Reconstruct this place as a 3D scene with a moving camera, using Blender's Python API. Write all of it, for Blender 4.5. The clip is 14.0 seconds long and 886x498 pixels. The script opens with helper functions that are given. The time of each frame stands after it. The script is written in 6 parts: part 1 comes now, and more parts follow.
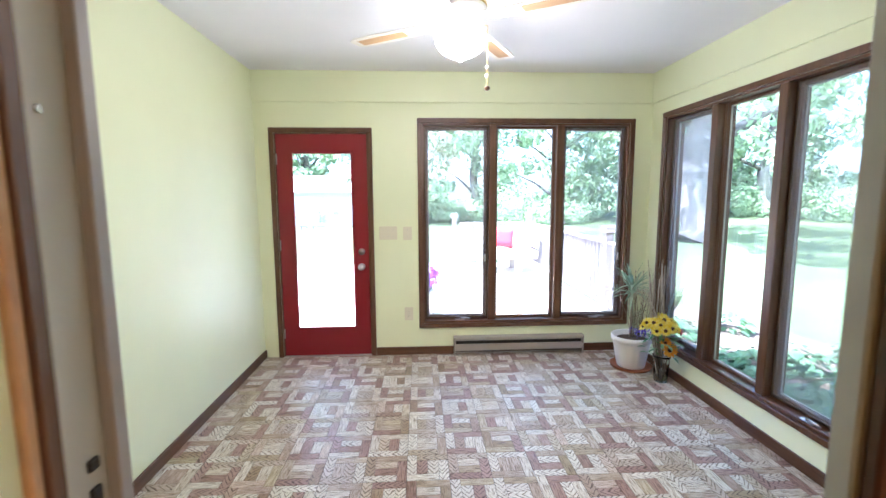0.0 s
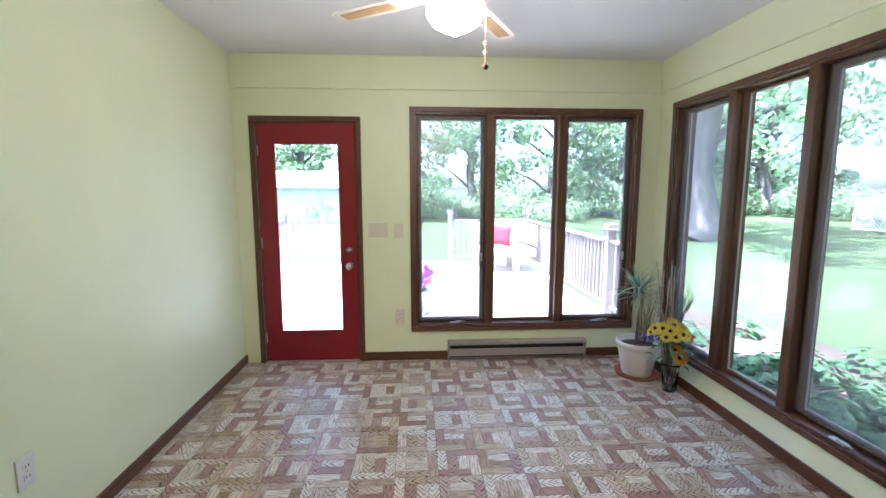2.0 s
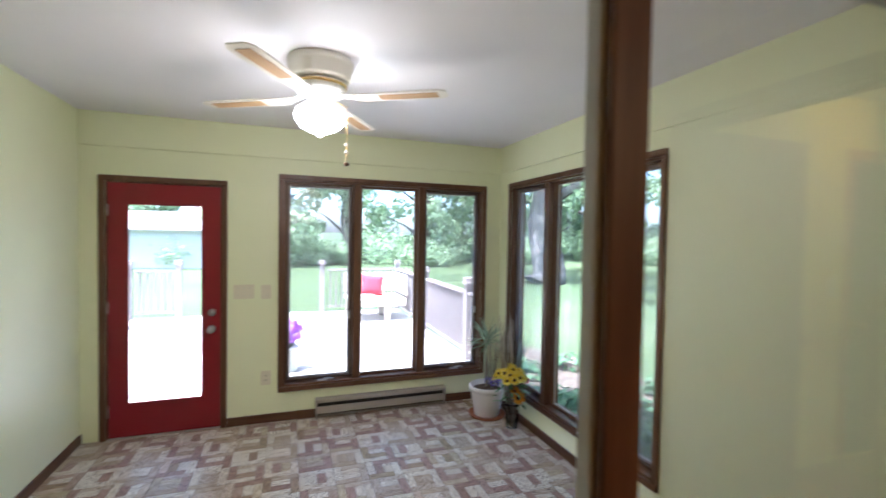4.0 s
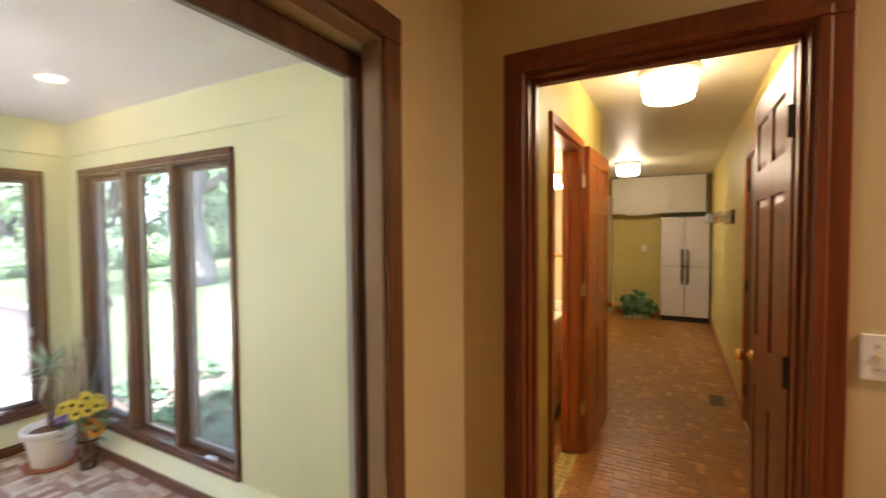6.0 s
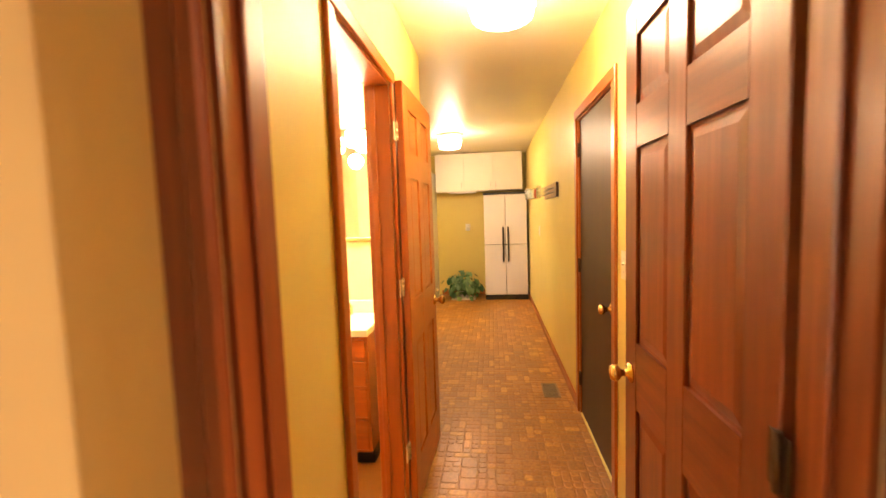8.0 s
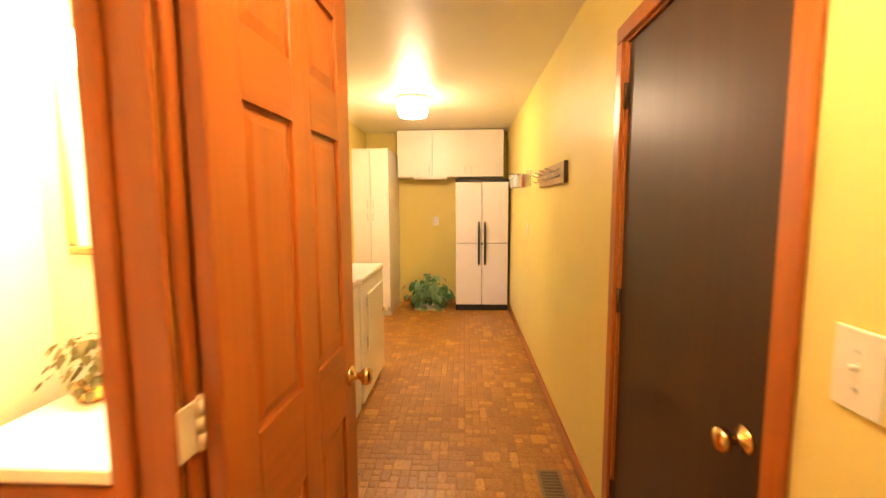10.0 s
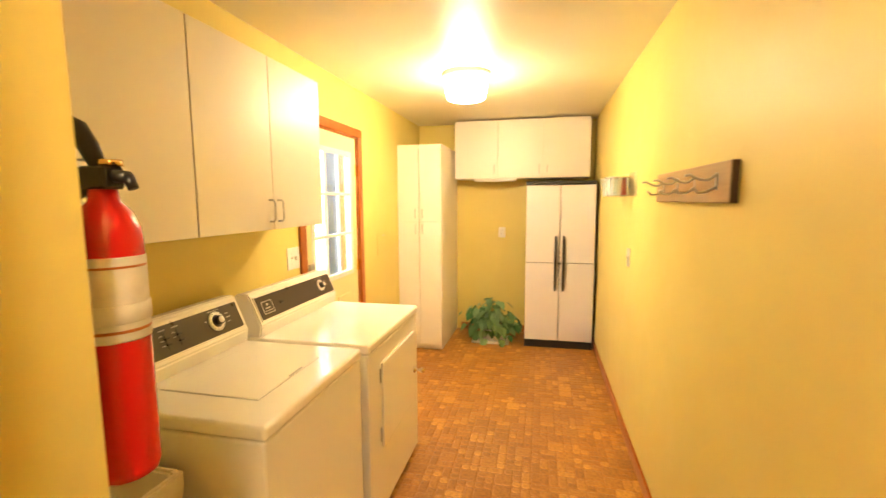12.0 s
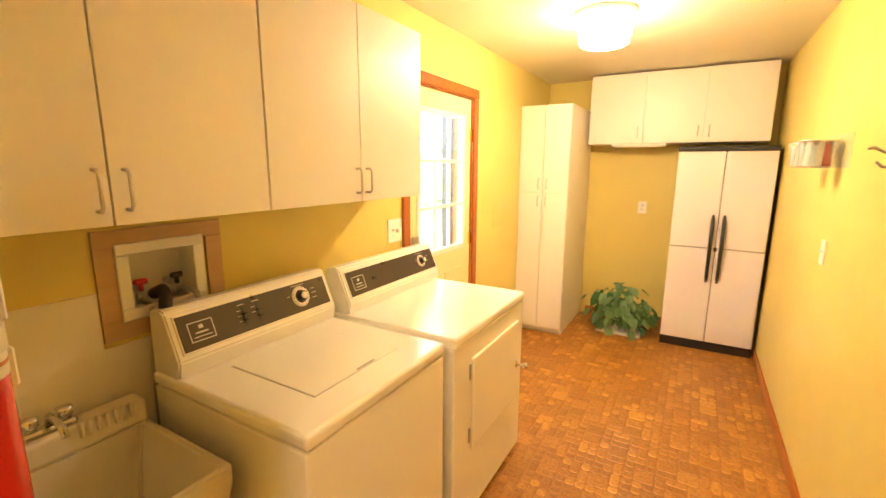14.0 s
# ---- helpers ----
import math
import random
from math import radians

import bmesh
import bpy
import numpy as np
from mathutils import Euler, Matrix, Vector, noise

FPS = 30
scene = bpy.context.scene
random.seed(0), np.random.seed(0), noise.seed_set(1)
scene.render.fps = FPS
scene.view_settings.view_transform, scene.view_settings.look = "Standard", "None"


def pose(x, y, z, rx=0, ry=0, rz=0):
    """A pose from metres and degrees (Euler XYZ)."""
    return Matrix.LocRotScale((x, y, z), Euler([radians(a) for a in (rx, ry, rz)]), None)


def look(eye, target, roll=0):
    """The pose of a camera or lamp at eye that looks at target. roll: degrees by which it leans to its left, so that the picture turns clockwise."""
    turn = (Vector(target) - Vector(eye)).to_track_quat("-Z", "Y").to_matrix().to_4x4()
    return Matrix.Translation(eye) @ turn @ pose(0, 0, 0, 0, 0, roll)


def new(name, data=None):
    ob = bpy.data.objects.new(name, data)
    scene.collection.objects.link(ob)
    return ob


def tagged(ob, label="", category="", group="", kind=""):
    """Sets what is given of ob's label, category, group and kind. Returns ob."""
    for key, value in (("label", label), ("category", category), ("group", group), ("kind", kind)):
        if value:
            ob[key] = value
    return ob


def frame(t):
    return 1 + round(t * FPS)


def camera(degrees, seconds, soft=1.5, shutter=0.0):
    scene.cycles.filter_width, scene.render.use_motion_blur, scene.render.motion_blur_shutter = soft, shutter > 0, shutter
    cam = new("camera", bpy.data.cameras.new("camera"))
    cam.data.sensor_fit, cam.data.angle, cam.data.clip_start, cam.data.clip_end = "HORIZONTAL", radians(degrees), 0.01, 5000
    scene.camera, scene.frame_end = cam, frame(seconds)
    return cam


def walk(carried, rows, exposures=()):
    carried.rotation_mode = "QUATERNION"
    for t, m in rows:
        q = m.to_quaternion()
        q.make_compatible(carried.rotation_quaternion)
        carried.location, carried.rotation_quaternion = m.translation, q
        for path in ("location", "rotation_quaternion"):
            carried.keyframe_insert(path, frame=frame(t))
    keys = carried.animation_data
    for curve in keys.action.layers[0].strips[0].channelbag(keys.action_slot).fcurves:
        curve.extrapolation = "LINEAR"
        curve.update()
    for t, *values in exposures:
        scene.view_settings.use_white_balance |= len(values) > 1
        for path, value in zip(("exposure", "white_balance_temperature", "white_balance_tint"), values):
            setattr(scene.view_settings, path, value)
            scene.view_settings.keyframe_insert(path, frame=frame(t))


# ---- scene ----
cam = camera(91.1, 14.0, shutter=0.55)
PATH = [
    (0, (0.334, 0.862, 1.48), (0.436, 2.846, 1.242), -0.3),
    (0.5, (0.353, 0.983, 1.472), (0.45, 2.964, 1.22), -0.6),
    (1, (0.361, 1.055, 1.456), (0.446, 3.037, 1.202), -0.5),
    (1.5, (0.363, 1.099, 1.46), (0.464, 3.079, 1.202), -0.2),
    (2, (0.371, 1.121, 1.464), (0.489, 3.102, 1.211), -0.0),
    (4.3, (0.405, 0.674, 1.672), (1.245, 2.488, 1.648), 0.7),
    (4.5, (0.463, 0.600, 1.680), (1.430, 2.351, 1.660), 0.5),
    (5, (0.549, 0.474, 1.687), (1.840, 2.001, 1.659), 0.1),
    (5.5, (0.652, 0.416, 1.699), (2.213, 1.665, 1.635), 0.0),
    (6, (0.774, 0.399, 1.668), (2.530, 1.354, 1.595), -0.4),
    (6.5, (0.963, 0.447, 1.671), (2.834, 1.145, 1.576), -1.4),
    (7, (1.191, 0.492, 1.65), (3.133, 0.961, 1.54), -2.2),
    (9.5, (2.767, 0.541, 1.614), (4.753, 0.661, 1.411), -0.7),
    (10, (3.106, 0.543, 1.622), (5.093, 0.643, 1.415), -0.3),
    (10.5, (3.447, 0.523, 1.649), (5.433, 0.627, 1.434), -0.4),
    (11, (3.774, 0.513, 1.686), (5.76, 0.63, 1.477), -0.3),
    (11.5, (4.04, 0.519, 1.729), (6.017, 0.748, 1.526), -0.3),
    (12, (4.252, 0.512, 1.757), (6.191, 0.949, 1.532), -0.3),
    (12.5, (4.411, 0.513, 1.76), (6.285, 1.154, 1.484), -0.0),
    (13, (4.526, 0.516, 1.764), (6.33, 1.313, 1.431), -0.1),
    (13.5, (4.577, 0.499, 1.77), (6.328, 1.394, 1.407), 0.1),
    (14, (4.602, 0.498, 1.772), (6.302, 1.482, 1.397), 0.3),
]
EXPO = [(0.0, 3.97, 4950, 10), (0.5, 3.77, 4950, 10), (2.2, 3.42, 5000, 10), (4.3, 3.08, 5150, 10), (5.0, 2.93, 5300, 10), (5.5, 3.28, 5400, 10), (6.0, 4.03, 5600, 11), (6.5, 4.5, 6000, 14), (7.2, 5.25, 6800, 19), (9.5, 5.45, 7000, 21), (10.2, 5.35, 6950, 20), (11.0, 5.52, 6700, 13), (11.5, 5.58, 6550, 9), (12.5, 5.56, 6600, 12), (14.0, 5.6, 6800, 17)]
walk(cam, [(t, look(eye, target, roll)) for t, eye, target, roll in PATH], EXPO)

# ---- world, sun, large lights ----
SUN_EL, SUN_AZ = 71.0, 248.0
world = bpy.data.worlds.new("world")
scene.world = world
world.use_nodes = True
_wt = world.node_tree
_sky = _wt.nodes.new("ShaderNodeTexSky")
_sky.sky_type = 'NISHITA'
_sky.sun_disc = False
_sky.air_density, _sky.dust_density, _sky.ozone_density = 0.75, 3.5, 0.5
_sky.sun_elevation = radians(SUN_EL)
_sky.sun_rotation = radians(SUN_AZ)
_wt.links.new(_sky.outputs[0], _wt.nodes["Background"].inputs[0])
_wt.nodes["Background"].inputs[1].default_value = 0.15
_sd = bpy.data.lights.new("sun", 'SUN')
_sd.energy, _sd.angle, _sd.color = 3.2, radians(0.6), (1.0, 0.95, 0.86)
_so = new("sun", _sd)
_az = radians(SUN_AZ)
_so.matrix_world = look((0, 0, 30), (-math.sin(_az) * 30, -math.cos(_az) * 30, 30 - 30 * math.tan(radians(SUN_EL))))


def lamp(name, xyz, watts, colour, radius):
    d = bpy.data.lights.new(name, 'POINT')
    d.energy, d.color, d.shadow_soft_size = watts, colour, radius
    ob = new(name, d)
    ob.location = xyz
    return ob


WARM = (1.0, 0.70, 0.43)
lamp("fan_bulb", (0.55, 3.20, 2.06), 2.3, (1.0, 0.74, 0.50), 0.28)
lamp("hall_bulb", (3.74, 0.465, 2.39), 0.45, WARM, 0.05)
lamp("laundry_bulb", (7.36, 1.04, 2.405), 0.78, WARM, 0.05)
_ld = bpy.data.lights.new("laundry_shade_light", 'AREA')
_ld.shape, _ld.size, _ld.energy, _ld.color = 'DISK', 0.24, 0.18, WARM
_lo = new("laundry_shade_light", _ld)
_lo.location = (7.36, 1.04, 2.440)
lamp("vanity_bulb", (4.26, 1.45, 2.00), 1.25, WARM, 0.05)
for _y in (-1.2, -2.31):
    _kd = bpy.data.lights.new("kitchen_downlight_bulb", 'AREA')
    _kd.shape, _kd.size, _kd.energy, _kd.color = 'DISK', 0.13, 2.1, WARM
    _ko = new("kitchen_downlight_bulb", _kd)
    _ko.location = (1.99, _y, 2.622)


# ---- materials ----
def rgb(c):
    return (c[0], c[1], c[2], 1)


def base(name, rough=0.5, metal=0.0, spec=0.5):
    m = bpy.data.materials.new(name)
    m.use_nodes = True
    b = m.node_tree.nodes["Principled BSDF"]
    b.inputs["Roughness"].default_value = rough
    b.inputs["Metallic"].default_value = metal
    b.inputs["Specular IOR Level"].default_value = spec
    return m, m.node_tree, b


def ramp(nt, fac, stops):
    r = nt.nodes.new("ShaderNodeValToRGB")
    while len(r.color_ramp.elements) < len(stops):
        r.color_ramp.elements.new(0.5)
    for e, (p, c) in zip(r.color_ramp.elements, stops):
        e.position, e.color = p, rgb(c)
    nt.links.new(fac, r.inputs[0])
    return r.outputs[0]


def coords(nt, scale=(1, 1, 1), rot=(0, 0, 0)):
    tc = nt.nodes.new("ShaderNodeTexCoord")
    mp = nt.nodes.new("ShaderNodeMapping")
    mp.inputs["Scale"].default_value = scale
    mp.inputs["Rotation"].default_value = rot
    nt.links.new(tc.outputs["Object"], mp.inputs[0])
    return mp.outputs[0]


def noise_fac(nt, vec, scale, detail=4, rough=0.55, out="Fac"):
    n = nt.nodes.new("ShaderNodeTexNoise")
    n.inputs["Scale"].default_value, n.inputs["Detail"].default_value, n.inputs["Roughness"].default_value = scale, detail, rough
    nt.links.new(vec, n.inputs["Vector"])
    return n.outputs[out]


def mixc(nt, fac, a, b, mode='MIX'):
    m = nt.nodes.new("ShaderNodeMix")
    m.data_type, m.blend_type = 'RGBA', mode
    for sock, v in ((m.inputs[0], fac), (m.inputs[6], a), (m.inputs[7], b)):
        if isinstance(v, (int, float)):
            sock.default_value = v
        elif isinstance(v, tuple):
            sock.default_value = rgb(v)
        else:
            nt.links.new(v, sock)
    return m.outputs[2]


def bump(nt, b, height, strength=0.2, dist=0.002):
    n = nt.nodes.new("ShaderNodeBump")
    n.inputs["Strength"].default_value, n.inputs["Distance"].default_value = strength, dist
    nt.links.new(height, n.inputs["Height"])
    nt.links.new(n.outputs[0], b.inputs["Normal"])


def paint(name, c, rough=0.5, var=0.06, grain=180, bstr=0.12, metal=0.0, spec=0.5, big=1.3):
    """Painted or moulded surface: fine grain, faint large blotches, uneven gloss."""
    m, nt, b = base(name, rough, metal, spec)
    v = coords(nt)
    f1 = noise_fac(nt, v, big, 3)
    col = ramp(nt, f1, [(0.3, tuple(x * (1 - var) for x in c)), (0.7, tuple(min(1, x * (1 + var * 0.6)) for x in c))])
    nt.links.new(col, b.inputs["Base Color"])
    f2 = noise_fac(nt, v, grain, 3)
    bump(nt, b, f2, bstr)
    f3 = noise_fac(nt, v, 9, 3)
    mr = nt.nodes.new("ShaderNodeMapRange")
    mr.inputs[3].default_value, mr.inputs[4].default_value = max(0.02, rough - 0.08), min(1, rough + 0.08)
    nt.links.new(f3, mr.inputs[0])
    nt.links.new(mr.outputs[0], b.inputs["Roughness"])
    return m


def wood(name, dark, light, along='z', rough=0.35, scale=14, spec=0.5, bstr=0.15):
    """Stained timber, the grain drawn out along one axis."""
    m, nt, b = base(name, rough, 0, spec)
    s = {'x': (0.06, 1, 1), 'y': (1, 0.06, 1), 'z': (1, 1, 0.06)}[along]
    v = coords(nt, s)
    f = noise_fac(nt, v, scale * 3, 6, 0.62)
    f0 = noise_fac(nt, v, scale * 0.5, 3)
    mid = tuple((a + c) / 2 for a, c in zip(dark, light))
    c1 = ramp(nt, f, [(0.32, dark), (0.5, mid), (0.68, light)])
    c2 = ramp(nt, f0, [(0.35, tuple(x * 0.72 for x in mid)), (0.65, light)])
    nt.links.new(mixc(nt, 0.4, c1, c2), b.inputs["Base Color"])
    bump(nt, b, f, bstr, 0.001)
    return m


def glass_pane(name, tint=(1, 1, 1), ior=1.45):
    m, nt, b = base(name, 0.0)
    b.inputs["Base Color"].default_value = rgb(tint)
    b.inputs["Transmission Weight"].default_value = 1.0
    b.inputs["IOR"].default_value = ior
    return m


def glow(name, c, strength):
    m, nt, b = base(name, 0.4)
    b.inputs["Base Color"].default_value = (0.9, 0.88, 0.84, 1)
    b.inputs["Emission Color"].default_value = rgb(c)
    b.inputs["Emission Strength"].default_value = strength
    return m


def leaf_mat(name, dark, light, rough=0.5, trans=True):
    m, nt, b = base(name, rough)
    g = nt.nodes.new("ShaderNodeNewGeometry")
    c = ramp(nt, g.outputs["Random Per Island"], [(0.0, dark), (1.0, light)])
    nt.links.new(c, b.inputs["Base Color"])
    b.inputs["Specular IOR Level"].default_value = 0.25
    if trans:
        tl = nt.nodes.new("ShaderNodeBsdfTranslucent")
        nt.links.new(c, tl.inputs[0])
        mx = nt.nodes.new("ShaderNodeMixShader")
        mx.inputs[0].default_value = 0.48
        nt.links.new(b.outputs[0], mx.inputs[1])
        nt.links.new(tl.outputs[0], mx.inputs[2])
        nt.links.new(mx.outputs[0], nt.nodes["Material Output"].inputs[0])
    return m


M_GREEN = paint("wall_green_paint", (0.79, 0.82, 0.56), 0.42, 0.035, 220, 0.10)
M_YELLOW = paint("wall_yellow_paint", (0.715, 0.585, 0.175), 0.46, 0.04, 200, 0.14, spec=0.36)
M_KITCHEN = paint("wall_beige_paint", (0.60, 0.50, 0.27), 0.5, 0.05, 200, 0.12)
M_BATH = paint("wall_cream_paint", (0.80, 0.70, 0.50), 0.5, 0.04)
M_CEIL = paint("ceiling_paint", (0.83, 0.82, 0.86), 0.7, 0.03, 260, 0.2)
M_CEIL_W = paint("laundry_ceiling_paint", (0.82, 0.76, 0.60), 0.45, 0.04, 120, 0.18)
M_TRIM = wood("trim_dark_wood", (0.050, 0.020, 0.010), (0.16, 0.072, 0.034), 'z', 0.36)
M_TRIM_X = wood("trim_dark_wood_x", (0.050, 0.020, 0.010), (0.16, 0.072, 0.034), 'x', 0.36)
M_TRIM_Y = wood("trim_dark_wood_y", (0.050, 0.020, 0.010), (0.16, 0.072, 0.034), 'y', 0.36)
M_DOORW = wood("door_red_wood", (0.105, 0.022, 0.006), (0.24, 0.062, 0.016), 'z', 0.36)
M_DOORWX = wood("door_red_wood_x", (0.105, 0.022, 0.006), (0.24, 0.062, 0.016), 'x', 0.36)
M_OAK = wood("honey_oak", (0.31, 0.078, 0.011), (0.45, 0.125, 0.019), 'z', 0.30)
M_OAKX = wood("honey_oak_x", (0.31, 0.078, 0.011), (0.45, 0.125, 0.019), 'x', 0.30)
M_OAKY = wood("honey_oak_y", (0.31, 0.078, 0.011), (0.45, 0.125, 0.019), 'y', 0.30)
M_BROWN = wood("dark_brown_door", (0.038, 0.018, 0.008), (0.058, 0.028, 0.012), 'z', 0.42, 10, 0.3)
M_RED = paint("red_door_paint", (0.23, 0.008, 0.016), 0.32, 0.08, 150, 0.14)
M_WHITE = paint("white_laminate", (0.80, 0.76, 0.68), 0.38, 0.02, 300, 0.04)
M_ENAMEL = paint("white_enamel", (0.82, 0.79, 0.70), 0.16, 0.015, 400, 0.02)
M_PLASTIC = paint("white_plastic", (0.80, 0.78, 0.74), 0.35, 0.02, 300, 0.03)
M_IVORY = paint("ivory_plastic", (0.70, 0.66, 0.50), 0.35, 0.02, 300, 0.03)
M_VINYL = paint("grey_white_vinyl", (0.50, 0.50, 0.46), 0.45, 0.08, 200, 0.08)
M_BLACK = paint("black_plastic", (0.015, 0.014, 0.013), 0.35, 0.1)
M_PANEL = paint("brown_console_panel", (0.052, 0.038, 0.027), 0.3, 0.1)
M_CHROME = paint("chrome", (0.75, 0.74, 0.72), 0.12, 0.03, 200, 0.01, 1.0)
M_STEEL = paint("brushed_steel", (0.55, 0.53, 0.50), 0.32, 0.05, 300, 0.05, 1.0)
M_BRASS = paint("brass", (0.80, 0.56, 0.22), 0.18, 0.06, 200, 0.02, 1.0)
M_HINGE = paint("pale_brass_plate", (0.72, 0.58, 0.34), 0.45, 0.05, 200, 0.02, 0.25)
M_REGISTER = paint("brown_register_enamel", (0.20, 0.13, 0.07), 0.4, 0.08)
M_SILVER = paint("pale_satin_metal", (0.80, 0.76, 0.68), 0.3, 0.03, 200, 0.02, 0.35)
M_GILT = paint("gilt_frame", (0.50, 0.33, 0.11), 0.4, 0.08, 150, 0.1, 0.2)
M_BRONZE = paint("dark_bronze", (0.09, 0.055, 0.03), 0.4, 0.1, 200, 0.05, 0.8)
M_GREY = paint("grey_paint", (0.32, 0.30, 0.28), 0.4, 0.05)
M_HEATER = paint("taupe_enamel", (0.34, 0.30, 0.26), 0.35, 0.06)
M_GLASS = glass_pane("window_glass")
M_SCREEN = paint("insect_screen_mesh", (0.36, 0.38, 0.42), 0.6, 0.05)
M_SCREEN.node_tree.nodes["Principled BSDF"].inputs["Alpha"].default_value = 0.20
M_GLASS2 = glass_pane("double_glazing", (1, 1, 1), 1.28)
M_EXTRED = paint("extinguisher_red", (0.55, 0.012, 0.010), 0.22, 0.05)
M_LABEL = paint("paper_label", (0.62, 0.58, 0.48), 0.6, 0.12, 60, 0.05, big=30)
M_BOARD = wood("grey_brown_board", (0.32, 0.19, 0.08), (0.50, 0.33, 0.15), 'x', 0.5)
M_TAN = paint("tan_jamb_paint", (0.34, 0.24, 0.13), 0.5, 0.06)
M_BAREWOOD = wood("pale_plywood", (0.52, 0.31, 0.16), (0.64, 0.41, 0.22), 'x', 0.55, 8)
M_RUBBER = paint("black_rubber", (0.02, 0.02, 0.02), 0.5, 0.1)
M_HOSE = paint("grey_hose", (0.30, 0.29, 0.27), 0.45, 0.06)
M_TERRA = paint("terracotta", (0.36, 0.13, 0.06), 0.7, 0.12, 90, 0.2)
M_POT = paint("cream_plastic_pot", (0.84, 0.81, 0.77), 0.45, 0.05)
M_SOIL = paint("soil", (0.10, 0.065, 0.04), 0.95, 0.4, 40, 0.9, big=25)
M_LEAF = leaf_mat("green_leaf", (0.04, 0.15, 0.045), (0.32, 0.52, 0.26), 0.3)
M_PALM = leaf_mat("grey_green_leaf", (0.26, 0.38, 0.24), (0.58, 0.68, 0.50), 0.45)
M_STICK = leaf_mat("dry_sticks", (0.12, 0.09, 0.07), (0.52, 0.44, 0.34), 0.7)
M_YPETAL = leaf_mat("yellow_petals", (0.86, 0.66, 0.03), (0.95, 0.86, 0.22), 0.6)
M_OPETAL = leaf_mat("orange_petals", (0.72, 0.26, 0.02), (0.85, 0.45, 0.05), 0.6)
M_BLUEF = leaf_mat("blue_petals", (0.10, 0.07, 0.50), (0.28, 0.20, 0.75), 0.6)
M_PURPLE = leaf_mat("purple_petals", (0.20, 0.04, 0.38), (0.46, 0.14, 0.66), 0.6)
M_REDF = paint("red_petals", (0.55, 0.02, 0.05), 0.6)
M_BROWNC = paint("flower_centre", (0.06, 0.028, 0.012), 0.8, 0.2, 80, 0.5)
M_TOWEL = paint("towel", (0.66, 0.58, 0.40), 0.95, 0.1, 260, 0.9, big=20)
M_MARBLE = paint("white_marble_top", (0.85, 0.82, 0.76), 0.2, 0.05, 100, 0.02, big=6)
M_FANWHITE = paint("fan_white", (0.80, 0.77, 0.70), 0.35, 0.03)
M_CANE = wood("fan_cane", (0.40, 0.24, 0.10), (0.60, 0.40, 0.20), 'x', 0.6, 30)
M_GLOBE = glow("lit_globe", (1.0, 0.93, 0.82), 2.2)
M_CRYSTAL = glow("lit_crystal", (1.0, 0.82, 0.52), 1.5)
M_DISC = glow("lit_downlight", (1.0, 0.85, 0.6), 4.0)
M_DECK = wood("bleached_deck", (0.42, 0.38, 0.33), (0.60, 0.55, 0.50), 'x', 0.8)
M_RAIL = wood("weathered_rail", (0.23, 0.19, 0.18), (0.34, 0.29, 0.28), 'z', 0.8)
M_BENCH = wood("bench_boards", (0.42, 0.37, 0.32), (0.58, 0.52, 0.46), 'x', 0.8)
M_PILLOW = paint("red_cushion", (0.66, 0.03, 0.05), 0.9, 0.1, 150, 0.4)
M_BARK = paint("bark", (0.15, 0.135, 0.125), 0.95, 0.45, 9, 1.0, big=5)
M_TREE = leaf_mat("tree_leaves", (0.24, 0.33, 0.19), (0.46, 0.56, 0.36), 0.6)
M_HOSTA = leaf_mat("hosta_leaves", (0.05, 0.115, 0.055), (0.165, 0.27, 0.15), 0.7)
M_SIDING = paint("house_siding", (0.62, 0.58, 0.50), 0.7, 0.05)


def bg_mirror():
    m, nt, b = base("mirror", 0.02, 1.0)
    b.inputs["Base Color"].default_value = (0.9, 0.9, 0.9, 1)
    return m


M_MIRROR = bg_mirror()


def grass_mat():
    m, nt, b = base("lawn_grass", 0.9)
    v = coords(nt)
    a = ramp(nt, noise_fac(nt, v, 60, 5), [(0.3, (0.034, 0.056, 0.019)), (0.7, (0.080, 0.112, 0.040))])
    c = ramp(nt, noise_fac(nt, v, 0.25, 4), [(0.35, (0.042, 0.072, 0.025)), (0.68, (0.098, 0.124, 0.050))])
    nt.links.new(mixc(nt, 0.5, a, c), b.inputs["Base Color"])
    bump(nt, b, noise_fac(nt, v, 90, 4), 0.8, 0.02)
    return m


M_GRASS = grass_mat()


